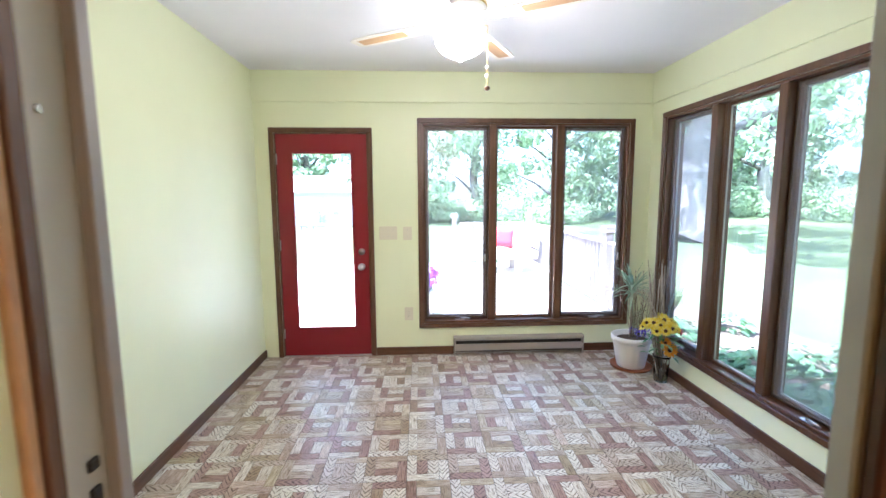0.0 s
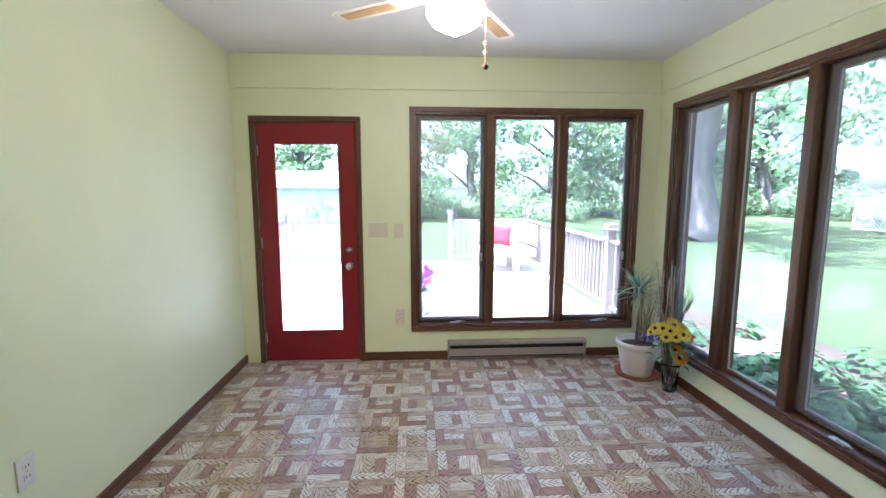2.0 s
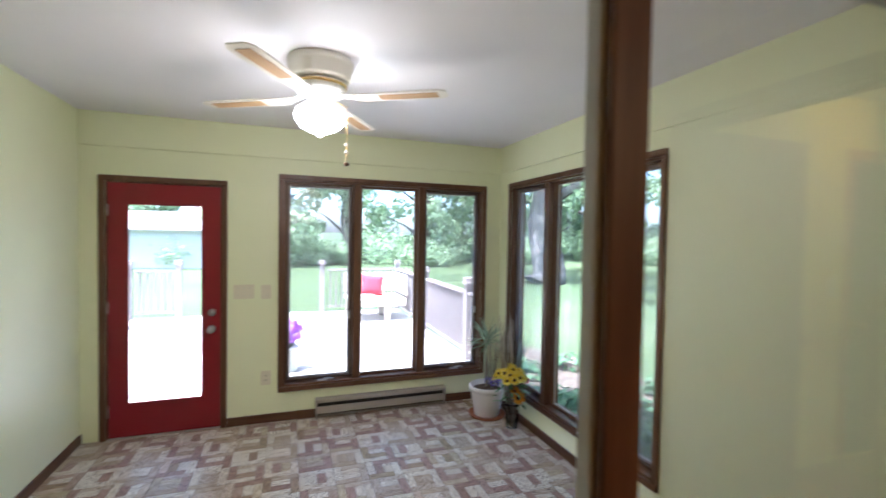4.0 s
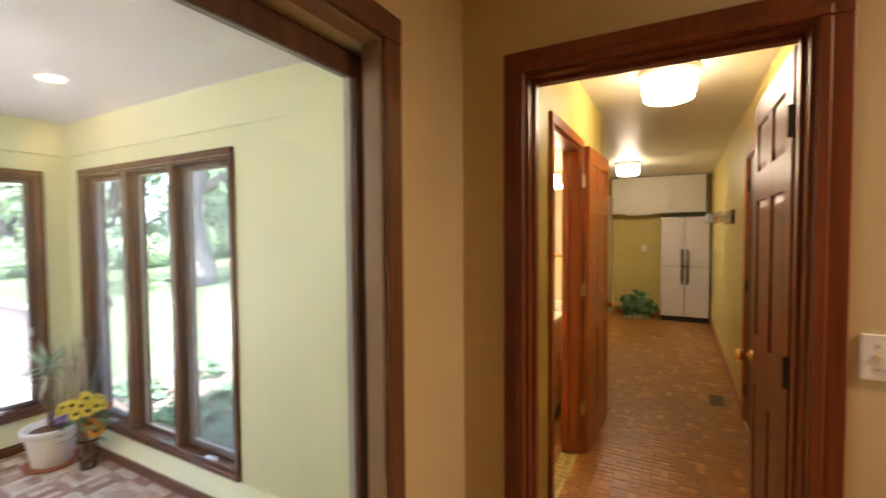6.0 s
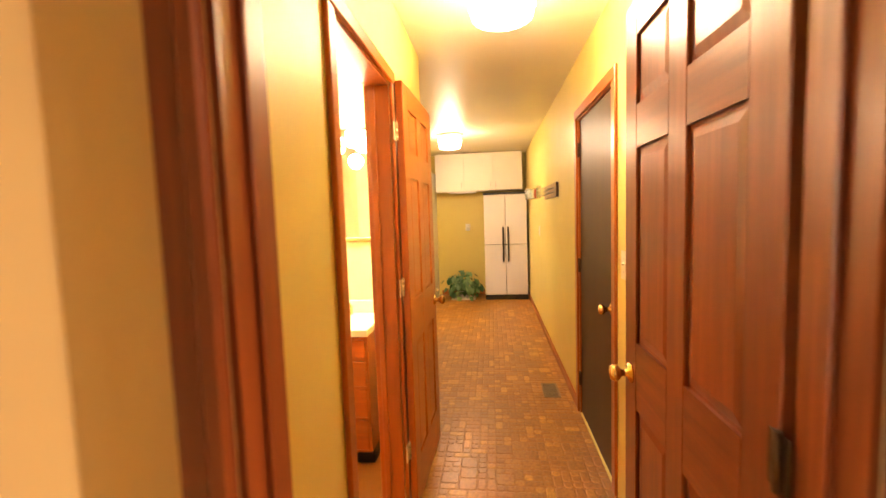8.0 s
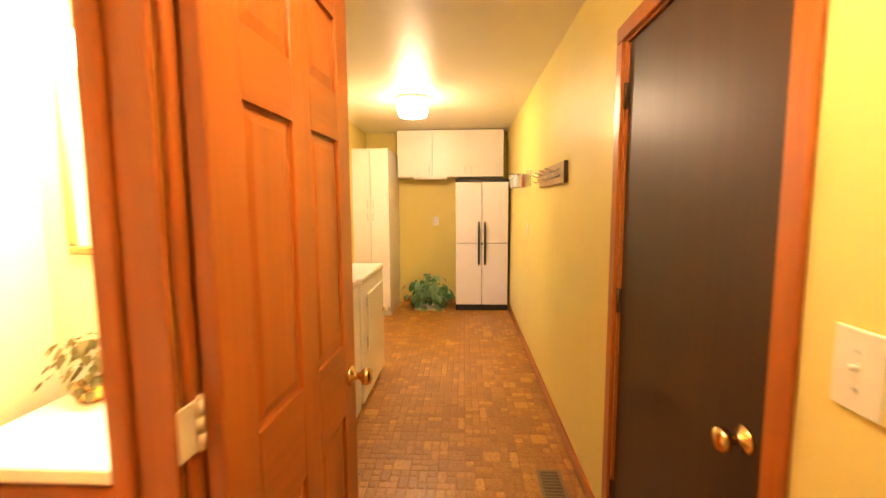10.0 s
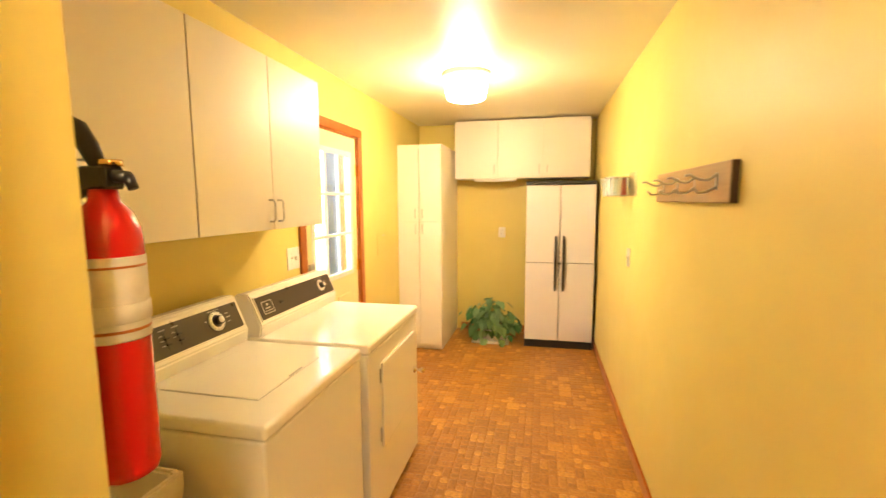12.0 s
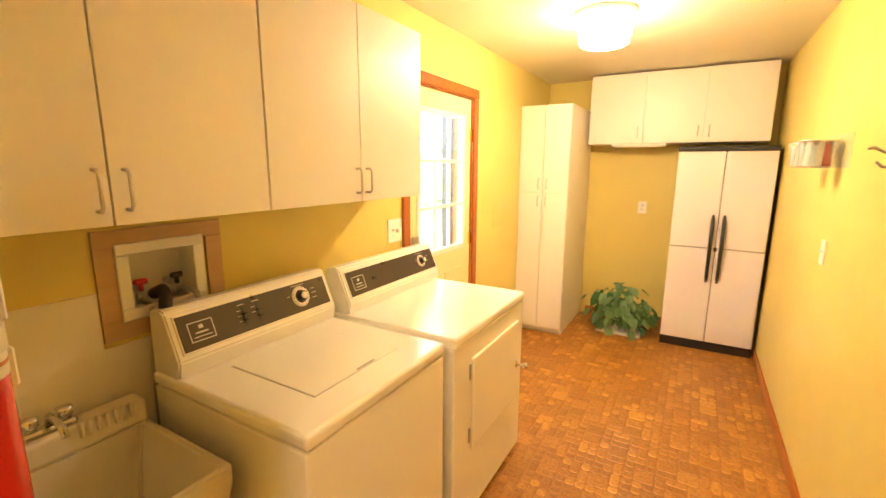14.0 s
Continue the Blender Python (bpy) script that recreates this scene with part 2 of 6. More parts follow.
def parquet_mat(name, stops):
    """Printed oak finger: own stain, straight or flame grain along its length."""
    m, nt, b = base(name, 0.36, 0.0, 0.32)
    g = nt.nodes.new("ShaderNodeNewGeometry")
    oi = nt.nodes.new("ShaderNodeObjectInfo")
    cx = nt.nodes.new("ShaderNodeCombineXYZ")
    nt.links.new(g.outputs["Random Per Island"], cx.inputs[0])
    nt.links.new(oi.outputs["Random"], cx.inputs[1])
    wn = nt.nodes.new("ShaderNodeTexWhiteNoise")
    wn.noise_dimensions = '3D'
    nt.links.new(cx.outputs[0], wn.inputs[0])
    sp = nt.nodes.new("ShaderNodeSeparateColor")
    nt.links.new(wn.outputs["Color"], sp.inputs[0])
    stain = ramp(nt, wn.outputs["Value"], stops)
    uv = nt.nodes.new("ShaderNodeUVMap")
    uv.uv_map = "along"
    sx = nt.nodes.new("ShaderNodeSeparateXYZ")
    nt.links.new(uv.outputs[0], sx.inputs[0])

    def calc(op, a, c, d=None):
        n = nt.nodes.new("ShaderNodeMath")
        n.operation = op
        for sock, v in zip(n.inputs, (a, c, d)):
            if isinstance(v, (int, float)):
                sock.default_value = v
            elif v is not None:
                nt.links.new(v, sock)
        return n.outputs[0]
    off = calc('MULTIPLY', sp.outputs[0], 37.0)
    # straight pores
    p1 = nt.nodes.new("ShaderNodeCombineXYZ")
    nt.links.new(calc('MULTIPLY_ADD', sx.outputs[0], 14.0, off), p1.inputs[0])
    nt.links.new(calc('MULTIPLY', sx.outputs[1], 190.0), p1.inputs[1])
    f1 = noise_fac(nt, p1.outputs[0], 1.0, 4, 0.6)
    g1 = ramp(nt, f1, [(0.36, (0.20, 0.15, 0.11)), (0.47, (0.72, 0.66, 0.58)), (0.58, (1, 1, 1))])
    # cathedral flames
    p2 = nt.nodes.new("ShaderNodeCombineXYZ")
    ridge = calc('ABSOLUTE', calc('ADD', sx.outputs[1], calc('MULTIPLY_ADD', sp.outputs[1], 0.024, -0.012)), 0.0)
    nt.links.new(calc('ADD', calc('MULTIPLY_ADD', ridge, -1.5, sx.outputs[0]), off), p2.inputs[0])
    nt.links.new(sx.outputs[1], p2.inputs[1])
    wv = nt.nodes.new("ShaderNodeTexWave")
    wv.inputs["Scale"].default_value, wv.inputs["Distortion"].default_value = 9, 5.5
    wv.inputs["Detail"].default_value, wv.inputs["Detail Scale"].default_value = 3, 2.2
    nt.links.new(p2.outputs[0], wv.inputs[0])
    g2 = ramp(nt, wv.outputs["Fac"], [(0.02, (0.18, 0.14, 0.11)), (0.11, (0.55, 0.49, 0.43)), (0.25, (1, 1, 1))])
    pick = ramp(nt, sp.outputs[2], [(0.50, (0, 0, 0)), (0.60, (1, 1, 1))])
    grain = mixc(nt, pick, g1, mixc(nt, 0.35, g2, g1, 'MULTIPLY'))
    nt.links.new(mixc(nt, 0.95, stain, grain, 'MULTIPLY'), b.inputs["Base Color"])
    bump(nt, b, f1, 0.06, 0.001)
    return m


def cobble_mat():
    """Embossed vinyl: rounded pads in ambers."""
    m, nt, b = base("embossed_vinyl", 0.34)
    g = nt.nodes.new("ShaderNodeNewGeometry")
    oi = nt.nodes.new("ShaderNodeObjectInfo")
    cx = nt.nodes.new("ShaderNodeCombineXYZ")
    nt.links.new(g.outputs["Random Per Island"], cx.inputs[0])
    nt.links.new(oi.outputs["Random"], cx.inputs[1])
    wn = nt.nodes.new("ShaderNodeTexWhiteNoise")
    nt.links.new(cx.outputs[0], wn.inputs[0])
    stain = ramp(nt, wn.outputs["Value"], [(0.0, (0.31, 0.130, 0.023)), (0.5, (0.38, 0.168, 0.030)), (0.82, (0.45, 0.210, 0.038)), (1.0, (0.58, 0.30, 0.056))])
    v = coords(nt)
    gr = ramp(nt, noise_fac(nt, v, 55, 5), [(0.32, (0.50, 0.42, 0.36)), (0.60, (1, 1, 1))])
    nt.links.new(mixc(nt, 0.7, stain, gr, 'MULTIPLY'), b.inputs["Base Color"])
    bump(nt, b, noise_fac(nt, v, 120, 4), 0.25, 0.002)
    return m


M_PARQ_L = parquet_mat("parquet_cream", [(0.0, (0.70, 0.65, 0.57)), (0.5, (0.80, 0.76, 0.68)), (0.80, (0.68, 0.61, 0.51)), (0.88, (0.56, 0.48, 0.32)), (1.0, (0.66, 0.54, 0.46))])
M_PARQ_D = parquet_mat("parquet_brown", [(0.0, (0.35, 0.225, 0.185)), (0.4, (0.43, 0.29, 0.245)), (0.72, (0.33, 0.21, 0.17)), (0.82, (0.38, 0.30, 0.17)), (1.0, (0.47, 0.34, 0.29))])
M_PARQ_M = parquet_mat("parquet_taupe", [(0.0, (0.50, 0.41, 0.32)), (0.5, (0.57, 0.48, 0.39)), (0.8, (0.47, 0.38, 0.25)), (1.0, (0.54, 0.42, 0.36))])
M_COBBLE = cobble_mat()
M_GROUT = paint("vinyl_ground", (0.34, 0.145, 0.027), 0.5, 0.2, 90, 0.3)
M_GROUT2 = paint("parquet_ground", (0.03, 0.02, 0.015), 0.6, 0.1)


# ---- mesh helpers ----
def box(bm, x0, x1, y0, y1, z0, z1, bev=0.0, seg=1):
    vs = [bm.verts.new((x, y, z)) for x in (x0, x1) for y in (y0, y1) for z in (z0, z1)]
    fs = [bm.faces.new([vs[i] for i in f]) for f in ((0, 1, 3, 2), (4, 6, 7, 5), (0, 4, 5, 1), (2, 3, 7, 6), (0, 2, 6, 4), (1, 5, 7, 3))]
    if bev > 0:
        es = {e for f in fs for e in f.edges}
        bmesh.ops.bevel(bm, geom=list(es), offset=bev, segments=seg, affect='EDGES', profile=0.5)
    return bm


def boxes(*bs, bev=0.0, seg=1):
    bm = bmesh.new()
    for b in bs:
        box(bm, *b, bev=bev, seg=seg)
    return bm


def cyl(bm, p0, p1, r0, r1=None, n=16, caps=True):
    """A round bar or cone from p0 to p1."""
    r1 = r0 if r1 is None else r1
    p0, p1 = Vector(p0), Vector(p1)
    d = (p1 - p0).normalized()
    u = d.orthogonal().normalized()
    w = d.cross(u)
    a, b = [], []
    for i in range(n):
        t = 2 * math.pi * i / n
        o = u * math.cos(t) + w * math.sin(t)
        a.append(bm.verts.new(p0 + o * r0))
        b.append(bm.verts.new(p1 + o * r1))
    for i in range(n):
        j = (i + 1) % n
        f = bm.faces.new((a[i], a[j], b[j], b[i]))
        f.smooth = True
    if caps:
        bm.faces.new(a[::-1])
        bm.faces.new(b)
    return bm


def lathe(profile, n=24, at=(0, 0, 0), axis='z', ripple=None):
    """Turned body from (radius, height) pairs."""
    bm = bmesh.new()
    rings = []
    for r, h in profile:
        ring = []
        for i in range(n):
            t = 2 * math.pi * i / n
            rr = r * (1 + (ripple(t, h) if ripple else 0))
            p = (rr * math.cos(t), rr * math.sin(t), h)
            if axis == 'y':
                p = (p[0], p[2], p[1])
            elif axis == 'x':
                p = (p[2], p[0], p[1])
            ring.append(bm.verts.new((p[0] + at[0], p[1] + at[1], p[2] + at[2])))
        rings.append(ring)
    for a, b in zip(rings, rings[1:]):
        for i in range(n):
            j = (i + 1) % n
            f = bm.faces.new((a[i], a[j], b[j], b[i]))
            f.smooth = True
    for ring, pr in ((rings[0], profile[0]), (rings[-1], profile[-1])):
        if pr[0] > 1e-4:
            bm.faces.new(ring)
    bmesh.ops.recalc_face_normals(bm, faces=bm.faces)
    return bm


def tube(bm, pts, r, n=8):
    """A bent round bar through points."""
    pts = [Vector(p) for p in pts]
    rings = []
    u = None
    for i, p in enumerate(pts):
        d = (pts[min(i + 1, len(pts) - 1)] - pts[max(i - 1, 0)]).normalized()
        u = d.orthogonal().normalized() if u is None else (u - d * u.dot(d)).normalized()
        w = d.cross(u)
        rad = r[i] if isinstance(r, (list, tuple)) else r
        rings.append([bm.verts.new(p + (u * math.cos(2 * math.pi * k / n) + w * math.sin(2 * math.pi * k / n)) * rad) for k in range(n)])
    for a, b in zip(rings, rings[1:]):
        for i in range(n):
            f = bm.faces.new((a[i], a[(i + 1) % n], b[(i + 1) % n], b[i]))
            f.smooth = True
    bm.faces.new(rings[0][::-1])
    bm.faces.new(rings[-1])
    return bm


def part(name, bm, material, parent=None, label=""):
    """One mesh object of a bmesh, under a thing or part."""
    me = bpy.data.meshes.new(name)
    bmesh.ops.recalc_face_normals(bm, faces=bm.faces)
    bm.to_mesh(me)
    bm.free()
    me.materials.append(material)
    ob = new(name, me)
    if parent is not None:
        ob.parent = parent
    if label:
        ob["label"] = label
    return ob


def thing(name, at, label, category, rz=0.0, group=""):
    e = new(name)
    e.empty_display_size = 0.1
    e.matrix_world = pose(*at, 0, 0, rz)
    return tagged(e, label, category, group)


def structure(name, bm, material, label="", category=""):
    return tagged(part(name, bm, material), label, category, "", "structure")


def wall_boxes(axis, a0, a1, b0, b1, z0, z1, holes):
    """A wall along x or y as blocks round its openings (start, end, bottom, top)."""
    out = []

    def add(s, e, lo, hi):
        if e - s > 1e-4 and hi - lo > 1e-4:
            out.append((s, e, b0, b1, lo, hi) if axis == 'x' else (b0, b1, s, e, lo, hi))
    cur = a0
    for s, e, lo, hi in sorted(holes):
        add(cur, s, z0, z1)
        add(s, e, z0, lo)
        add(s, e, hi, z1)
        cur = e
    add(cur, a1, z0, z1)
    return out


# ---- structure ----
FL = 0.19
N, E, W = 4.85, 2.47, -1.12
S0, S1 = 1.14, 1.42
CEIL_S, CEIL_L = 2.575, 2.63
LN, LS, LE, LW = 1.95, -0.06, 9.38, 4.61
CN = 0.975
KX = 2.305
LG = (-0.06, 1.78)
LG2 = 2.08

# sunroom
structure("wall_north", boxes(*wall_boxes('x', W - 0.15, E + 0.15, N, N + 0.15, -0.3, 2.8, [(-0.95, -0.133, -0.02, 2.05), (0.355, 2.262, 0.30, 2.135)])), M_GREEN, "pale green painted wall with a door and window")
structure("wall_east", boxes(*wall_boxes('y', S1, N, E, E + 0.15, -0.3, 2.8, [(2.775, 4.605, 0.200, 2.15)])), M_GREEN, "pale green painted wall with a wide window")
structure("wall_west", boxes((W - 0.15, W, S1, N, -0.3, 2.8)), M_GREEN, "plain pale green painted wall")
structure("wall_south", boxes(*wall_boxes('x', W - 0.15, E + 0.15, S0 + 0.062, S1, -0.3, 2.8, [(LG[0], LG2, FL, 2.215)])), M_GREEN, "pale green wall with the glass door")
structure("wall_south_kitchen_face", boxes(*wall_boxes('x', -2.6, KX, S0, S0 + 0.06, 0.0, 2.8, [(LG[0], LG[1], FL, 2.215)])), M_KITCHEN, "beige painted kitchen wall round the glass door")
structure("fascia_north", boxes((W, E, N - 0.022, N - 0.001, 2.31, CEIL_S), bev=0.004), M_GREEN, "slightly proud green band above the window")
fb = bmesh.new()
fl = [[fb.verts.new((x, y, z)) for x, y in ((E + 0.004, N - 0.024), (E - 0.022, N - 0.024), (E - 0.020, 3.0), (E + 0.002, 2.0), (E + 0.004, 2.0))] for z in (2.31, CEIL_S)]
fb.faces.new(fl[0])
fb.faces.new(fl[1][::-1])
for k in range(5):
    fb.faces.new((fl[0][k], fl[0][(k + 1) % 5], fl[1][(k + 1) % 5], fl[1][k]))
structure("fascia_east", fb, M_GREEN, "slightly proud green band above the window")
structure("ceiling_sunroom", boxes((W, E, S1, N, CEIL_S, CEIL_S + 0.1)), M_CEIL, "white painted ceiling")
structure("floor_sunroom", boxes((W, E, S1, N, -0.2, -0.002)), M_GROUT2, "parquet patterned vinyl floor")
structure("baseboard", boxes((W, W + 0.014, S1, N, 0, 0.075), bev=0.003), M_TRIM_Y, "dark wood baseboard")
structure("baseboard", boxes((-0.09, E, N - 0.014, N, 0, 0.075), bev=0.003), M_TRIM_X, "dark wood baseboard")
KB = E - 0.095
kb = bmesh.new()
ke = [[kb.verts.new((x, y, z)) for x, z in ((E + 0.004, 0.001), (KB, 0.001), (KB, 0.070), (E - 0.012, 0.156), (E + 0.004, 0.156))] for y in (S1 + 0.002, N - 0.003)]
kb.faces.new(ke[0])
kb.faces.new(ke[1][::-1])
for k in range(5):
    kb.faces.new((ke[0][k], ke[1][k], ke[1][(k + 1) % 5], ke[0][(k + 1) % 5]))
bmesh.ops.recalc_face_normals(kb, faces=kb.faces[:])
structure("knee_wall_east", kb, M_GREEN, "pale painted knee wall that leans out under the window")
structure("baseboard", boxes((KB - 0.014, KB, S1, N - 0.016, 0, 0.075), bev=0.003), M_TRIM_Y, "dark wood baseboard")

# kitchen end of the hall
structure("kitchen_wall_east", boxes(*wall_boxes('y', -3.4, S0 + 0.06, KX, KX + 0.12, 0.0, 2.8, [(0.08, 0.89, FL, 2.235)])), M_KITCHEN, "beige wall with a doorway to the hall")
structure("kitchen_wall_west", boxes((-2.72, -2.6, -3.4, S0, 0.0, 2.8)), M_KITCHEN, "plain beige wall")
structure("kitchen_wall_south", boxes((-2.72, KX + 0.12, -3.52, -3.4, 0.0, 2.8)), M_KITCHEN, "plain beige wall")
structure("kitchen_ceiling", boxes((-2.6, KX, -3.4, S0, CEIL_L, CEIL_L + 0.1)), M_CEIL_W, "white painted ceiling")
structure("kitchen_floor", boxes((-2.6, KX, -3.4, S1, -0.2, FL - 0.0021)), M_GROUT, "amber embossed vinyl floor")
# hall, bathroom, laundry
structure("hall_wall_south", boxes(*wall_boxes('x', KX + 0.12, LE + 0.12, LS - 0.12, LS, 0.0, 2.8, [(3.955, 4.83, FL, 2.225)])), M_YELLOW, "glossy yellow painted wall")
structure("hall_wall_north", boxes(*wall_boxes('x', KX + 0.12, LW, CN, CN + 0.105, 0.0, 2.8, [(3.00, 3.715, FL, 2.215)])), M_YELLOW, "yellow painted wall with the bathroom doorway")
structure("hall_wall_west", boxes((KX + 0.121, KX + 0.126, 0.0 + 0.92, CN, FL, 2.8), (KX + 0.121, KX + 0.126, LS, 0.05, FL, 2.8), (KX + 0.121, KX + 0.126, 0.05, 0.92, 2.27, 2.8)), M_YELLOW, "yellow painted wall beside the doorway")
structure("laundry_wall_west", boxes((LW - 0.06, LW, CN + 0.105, LN, 0.0, 2.8)), M_YELLOW, "yellow painted wall")
structure("bath_wall_east", boxes((LW - 0.12, LW - 0.061, CN + 0.105, LN, 0.0, 2.8)), M_BATH, "cream painted bathroom wall")
structure("bath_wall_west", boxes((2.622, 2.68, CN + 0.105, LN, 0.0, 2.8)), M_BATH, "cream painted bathroom wall")
structure("bath_wall_north", boxes((2.625, LW - 0.06, LN - 0.002, LN + 0.15, -0.3, 2.8)), M_BATH, "cream painted bathroom wall")
structure("laundry_wall_north", boxes(*wall_boxes('x', LW - 0.06, LE + 0.12, LN, LN + 0.15, -0.3, 2.8, [(5.222, 5.433, 1.324, 1.520), (6.70, 7.53, FL, 2.245)])), M_YELLOW, "glossy yellow painted wall with the back door")
structure("laundry_wall_east", boxes((LE, LE + 0.12, LS, LN, 0.0, 2.8)), M_YELLOW, "glossy yellow painted end wall")
structure("laundry_ceiling", boxes((KX + 0.126, LE, LS, S0, CEIL_L, CEIL_L + 0.1), (2.625, LE, S0, LN, CEIL_L, CEIL_L + 0.1)), M_CEIL_W, "pale glossy ceiling")
structure("laundry_floor", boxes((KX, LE, LS, S0, -0.2, FL - 0.0021), (2.625, LE, S0, LN, -0.2, FL - 0.0021)), M_GROUT, "amber embossed vinyl floor")
structure("baseboard", boxes((4.895, LE, LS, LS + 0.014, FL, FL + 0.08), bev=0.003), M_OAKX, "honey oak baseboard")
structure("baseboard", boxes((LE - 0.014, LE, 0.68, 1.44, FL, FL + 0.08), bev=0.003), M_OAKY, "honey oak baseboard")
structure("baseboard", boxes((7.61, 8.64, LN - 0.014, LN, FL, FL + 0.08), bev=0.003), M_OAKX, "honey oak baseboard")
# unseen slab added above the ceilings to block sky and sun
structure("roof", boxes((-2.9, 9.8, -3.8, 2.5, 2.86, 3.1), (-1.5, 2.9, 2.5, 5.03, 2.86, 3.0)), M_SIDING, "unseen flat slab that shuts out the sky")


# ---- openings ----
def casing(bm, w, h, cw, y0, y1, z0=0.0, sill=False):
    """Flat boards round an opening w x h, butt-jointed, in local x and z."""
    box(bm, -cw, 0, y0, y1, z0, h, 0.004)
    box(bm, w, w + cw, y0, y1, z0, h, 0.004)
    box(bm, -cw, w + cw, y0 - 0.002, y1, h, h + cw, 0.004)
    if sill:
        box(bm, -cw, w + cw, y0 - 0.006, y1, z0 - cw, z0, 0.005)
    return bm


def window(name, at, rz, w, h, label):
    """Three-light casement with deep dark jambs."""
    win = tagged(thing(name, at, label, "window", rz), kind="structure")
    part("casing", casing(bmesh.new(), w, h, 0.042, -0.02, 0.0, 0.0, True), M_TRIM, win)
    part("jamb", boxes((0.0, 0.016, 0.0, 0.15, 0, h), (w - 0.016, w, 0.0, 0.15, 0, h), (0.016, w - 0.016, 0, 0.15, h - 0.016, h)), M_TRIM, win)
    part("window_sill", boxes((0.016, w - 0.016, -0.012, 0.16, 0.0, 0.022), bev=0.004), M_TRIM_X, win)
    u = (w - 0.032) / 3
    for i in (1, 2):
        x = 0.016 + u * i
        m = part("mullion", boxes((x - 0.034, x + 0.034, -0.004, 0.14, 0.022, h - 0.016), bev=0.005), M_TRIM, win)
        part("stop_bead", boxes((x - 0.05, x + 0.05, 0.05, 0.06, 0.022, h - 0.016), bev=0.003), M_TRIM, m)
    for i in range(3):
        x0, x1 = 0.016 + u * i + (0.034 if i else 0), 0.016 + u * (i + 1) - (0.034 if i < 2 else 0)
        f = 0.036 if i != 1 else 0.020
        z0, z1 = 0.022, h - 0.016
        sash = part("sash", boxes((x0, x0 + f, 0.062, 0.11, z0, z1), (x1 - f, x1, 0.062, 0.11, z0, z1), (x0 + f, x1 - f, 0.062, 0.11, z0, z0 + f), (x0 + f, x1 - f, 0.062, 0.11, z1 - f, z1), bev=0.004), M_TRIM, win)
        p = part("pane", boxes((x0 + f, x1 - f, 0.090, 0.094, z0 + f, z1 - f)), M_GLASS, sash, "clear window glass")
        p.visible_shadow = False
        part("bead", boxes((x0 + f, x0 + f + 0.006, 0.080, 0.090, z0 + f, z1 - f), (x1 - f - 0.006, x1 - f, 0.080, 0.090, z0 + f, z1 - f), (x0 + f, x1 - f, 0.080, 0.090, z0 + f, z0 + f + 0.006), (x0 + f, x1 - f, 0.080, 0.090, z1 - f - 0.006, z1 - f)), M_VINYL, sash, "pale glazing bead")
        if i != 1:
            sc = part("insect_screen", boxes((x0 + 0.014, x1 - 0.014, 0.049, 0.050, z0 + 0.024, z1 - 0.014)), M_SCREEN, win, "fine grey insect screen")
            sc.visible_shadow = False
            part("screen_frame", boxes((x0 + 0.002, x0 + 0.014, 0.044, 0.054, z0 + 0.012, z1 - 0.002), (x1 - 0.014, x1 - 0.002, 0.044, 0.054, z0 + 0.012, z1 - 0.002), (x0 + 0.014, x1 - 0.014, 0.044, 0.054, z0 + 0.012, z0 + 0.024), (x0 + 0.014, x1 - 0.014, 0.044, 0.054, z1 - 0.014, z1 - 0.002), bev=0.002), M_BRONZE, sc)
            cx = x0 + (x1 - x0) * 0.55
            bm = boxes((cx - 0.045, cx + 0.045, -0.008, 0.03, 0.022, 0.034), bev=0.005)
            tube(bm, [(cx, 0.0, 0.034), (cx + 0.01, -0.01, 0.046), (cx + 0.05, -0.018, 0.05), (cx + 0.095, -0.012, 0.04)], 0.007)
            part("crank_handle", bm, M_STEEL, win, "metal window crank")
            part("latch", boxes((x1 - f + 0.004, x1 - f + 0.018, 0.046, 0.062, z0 + 0.55, z0 + 0.62), bev=0.003), M_STEEL, win)
    return win


window("window_1", (0.355, N, 0.30), 0, 1.907, 1.835, "three-light dark wood casement window onto a deck")
window("window_2", (E, 4.605, 0.200), -90, 1.83, 1.950, "three-light dark wood casement window onto the lawn")


def knob(parent, xyz, axis, material, r=0.027, name="knob"):
    """Round knob on a rose, standing out along an axis."""
    s = -1 if axis.startswith('-') else 1
    prof = [(r * 1.15, 0), (r * 1.15, 0.006 * s), (r * 0.45, 0.012 * s), (r * 0.42, 0.03 * s), (r * 0.95, 0.042 * s), (r, 0.054 * s), (r * 0.8, 0.064 * s), (0.0001, 0.067 * s)]
    return part(name, lathe(prof, 18, xyz, axis[-1]), material, parent)


def hinge(parent, x, y, z, material, h=0.09, w=0.034):
    bm = boxes((x - w, x + w, y - 0.0025, y + 0.0025, z - h / 2, z + h / 2), bev=0.001)
    for k in range(3):
        cyl(bm, (x, y - 0.006, z - h / 2 + k * h / 3 + 0.001), (x, y - 0.006, z - h / 2 + (k + 1) * h / 3 - 0.001), 0.006, n=10)
    cyl(bm, (x, y - 0.006, z + h / 2), (x, y - 0.006, z + h / 2 + 0.007), 0.004, n=10)
    return part("hinge", bm, material, parent)


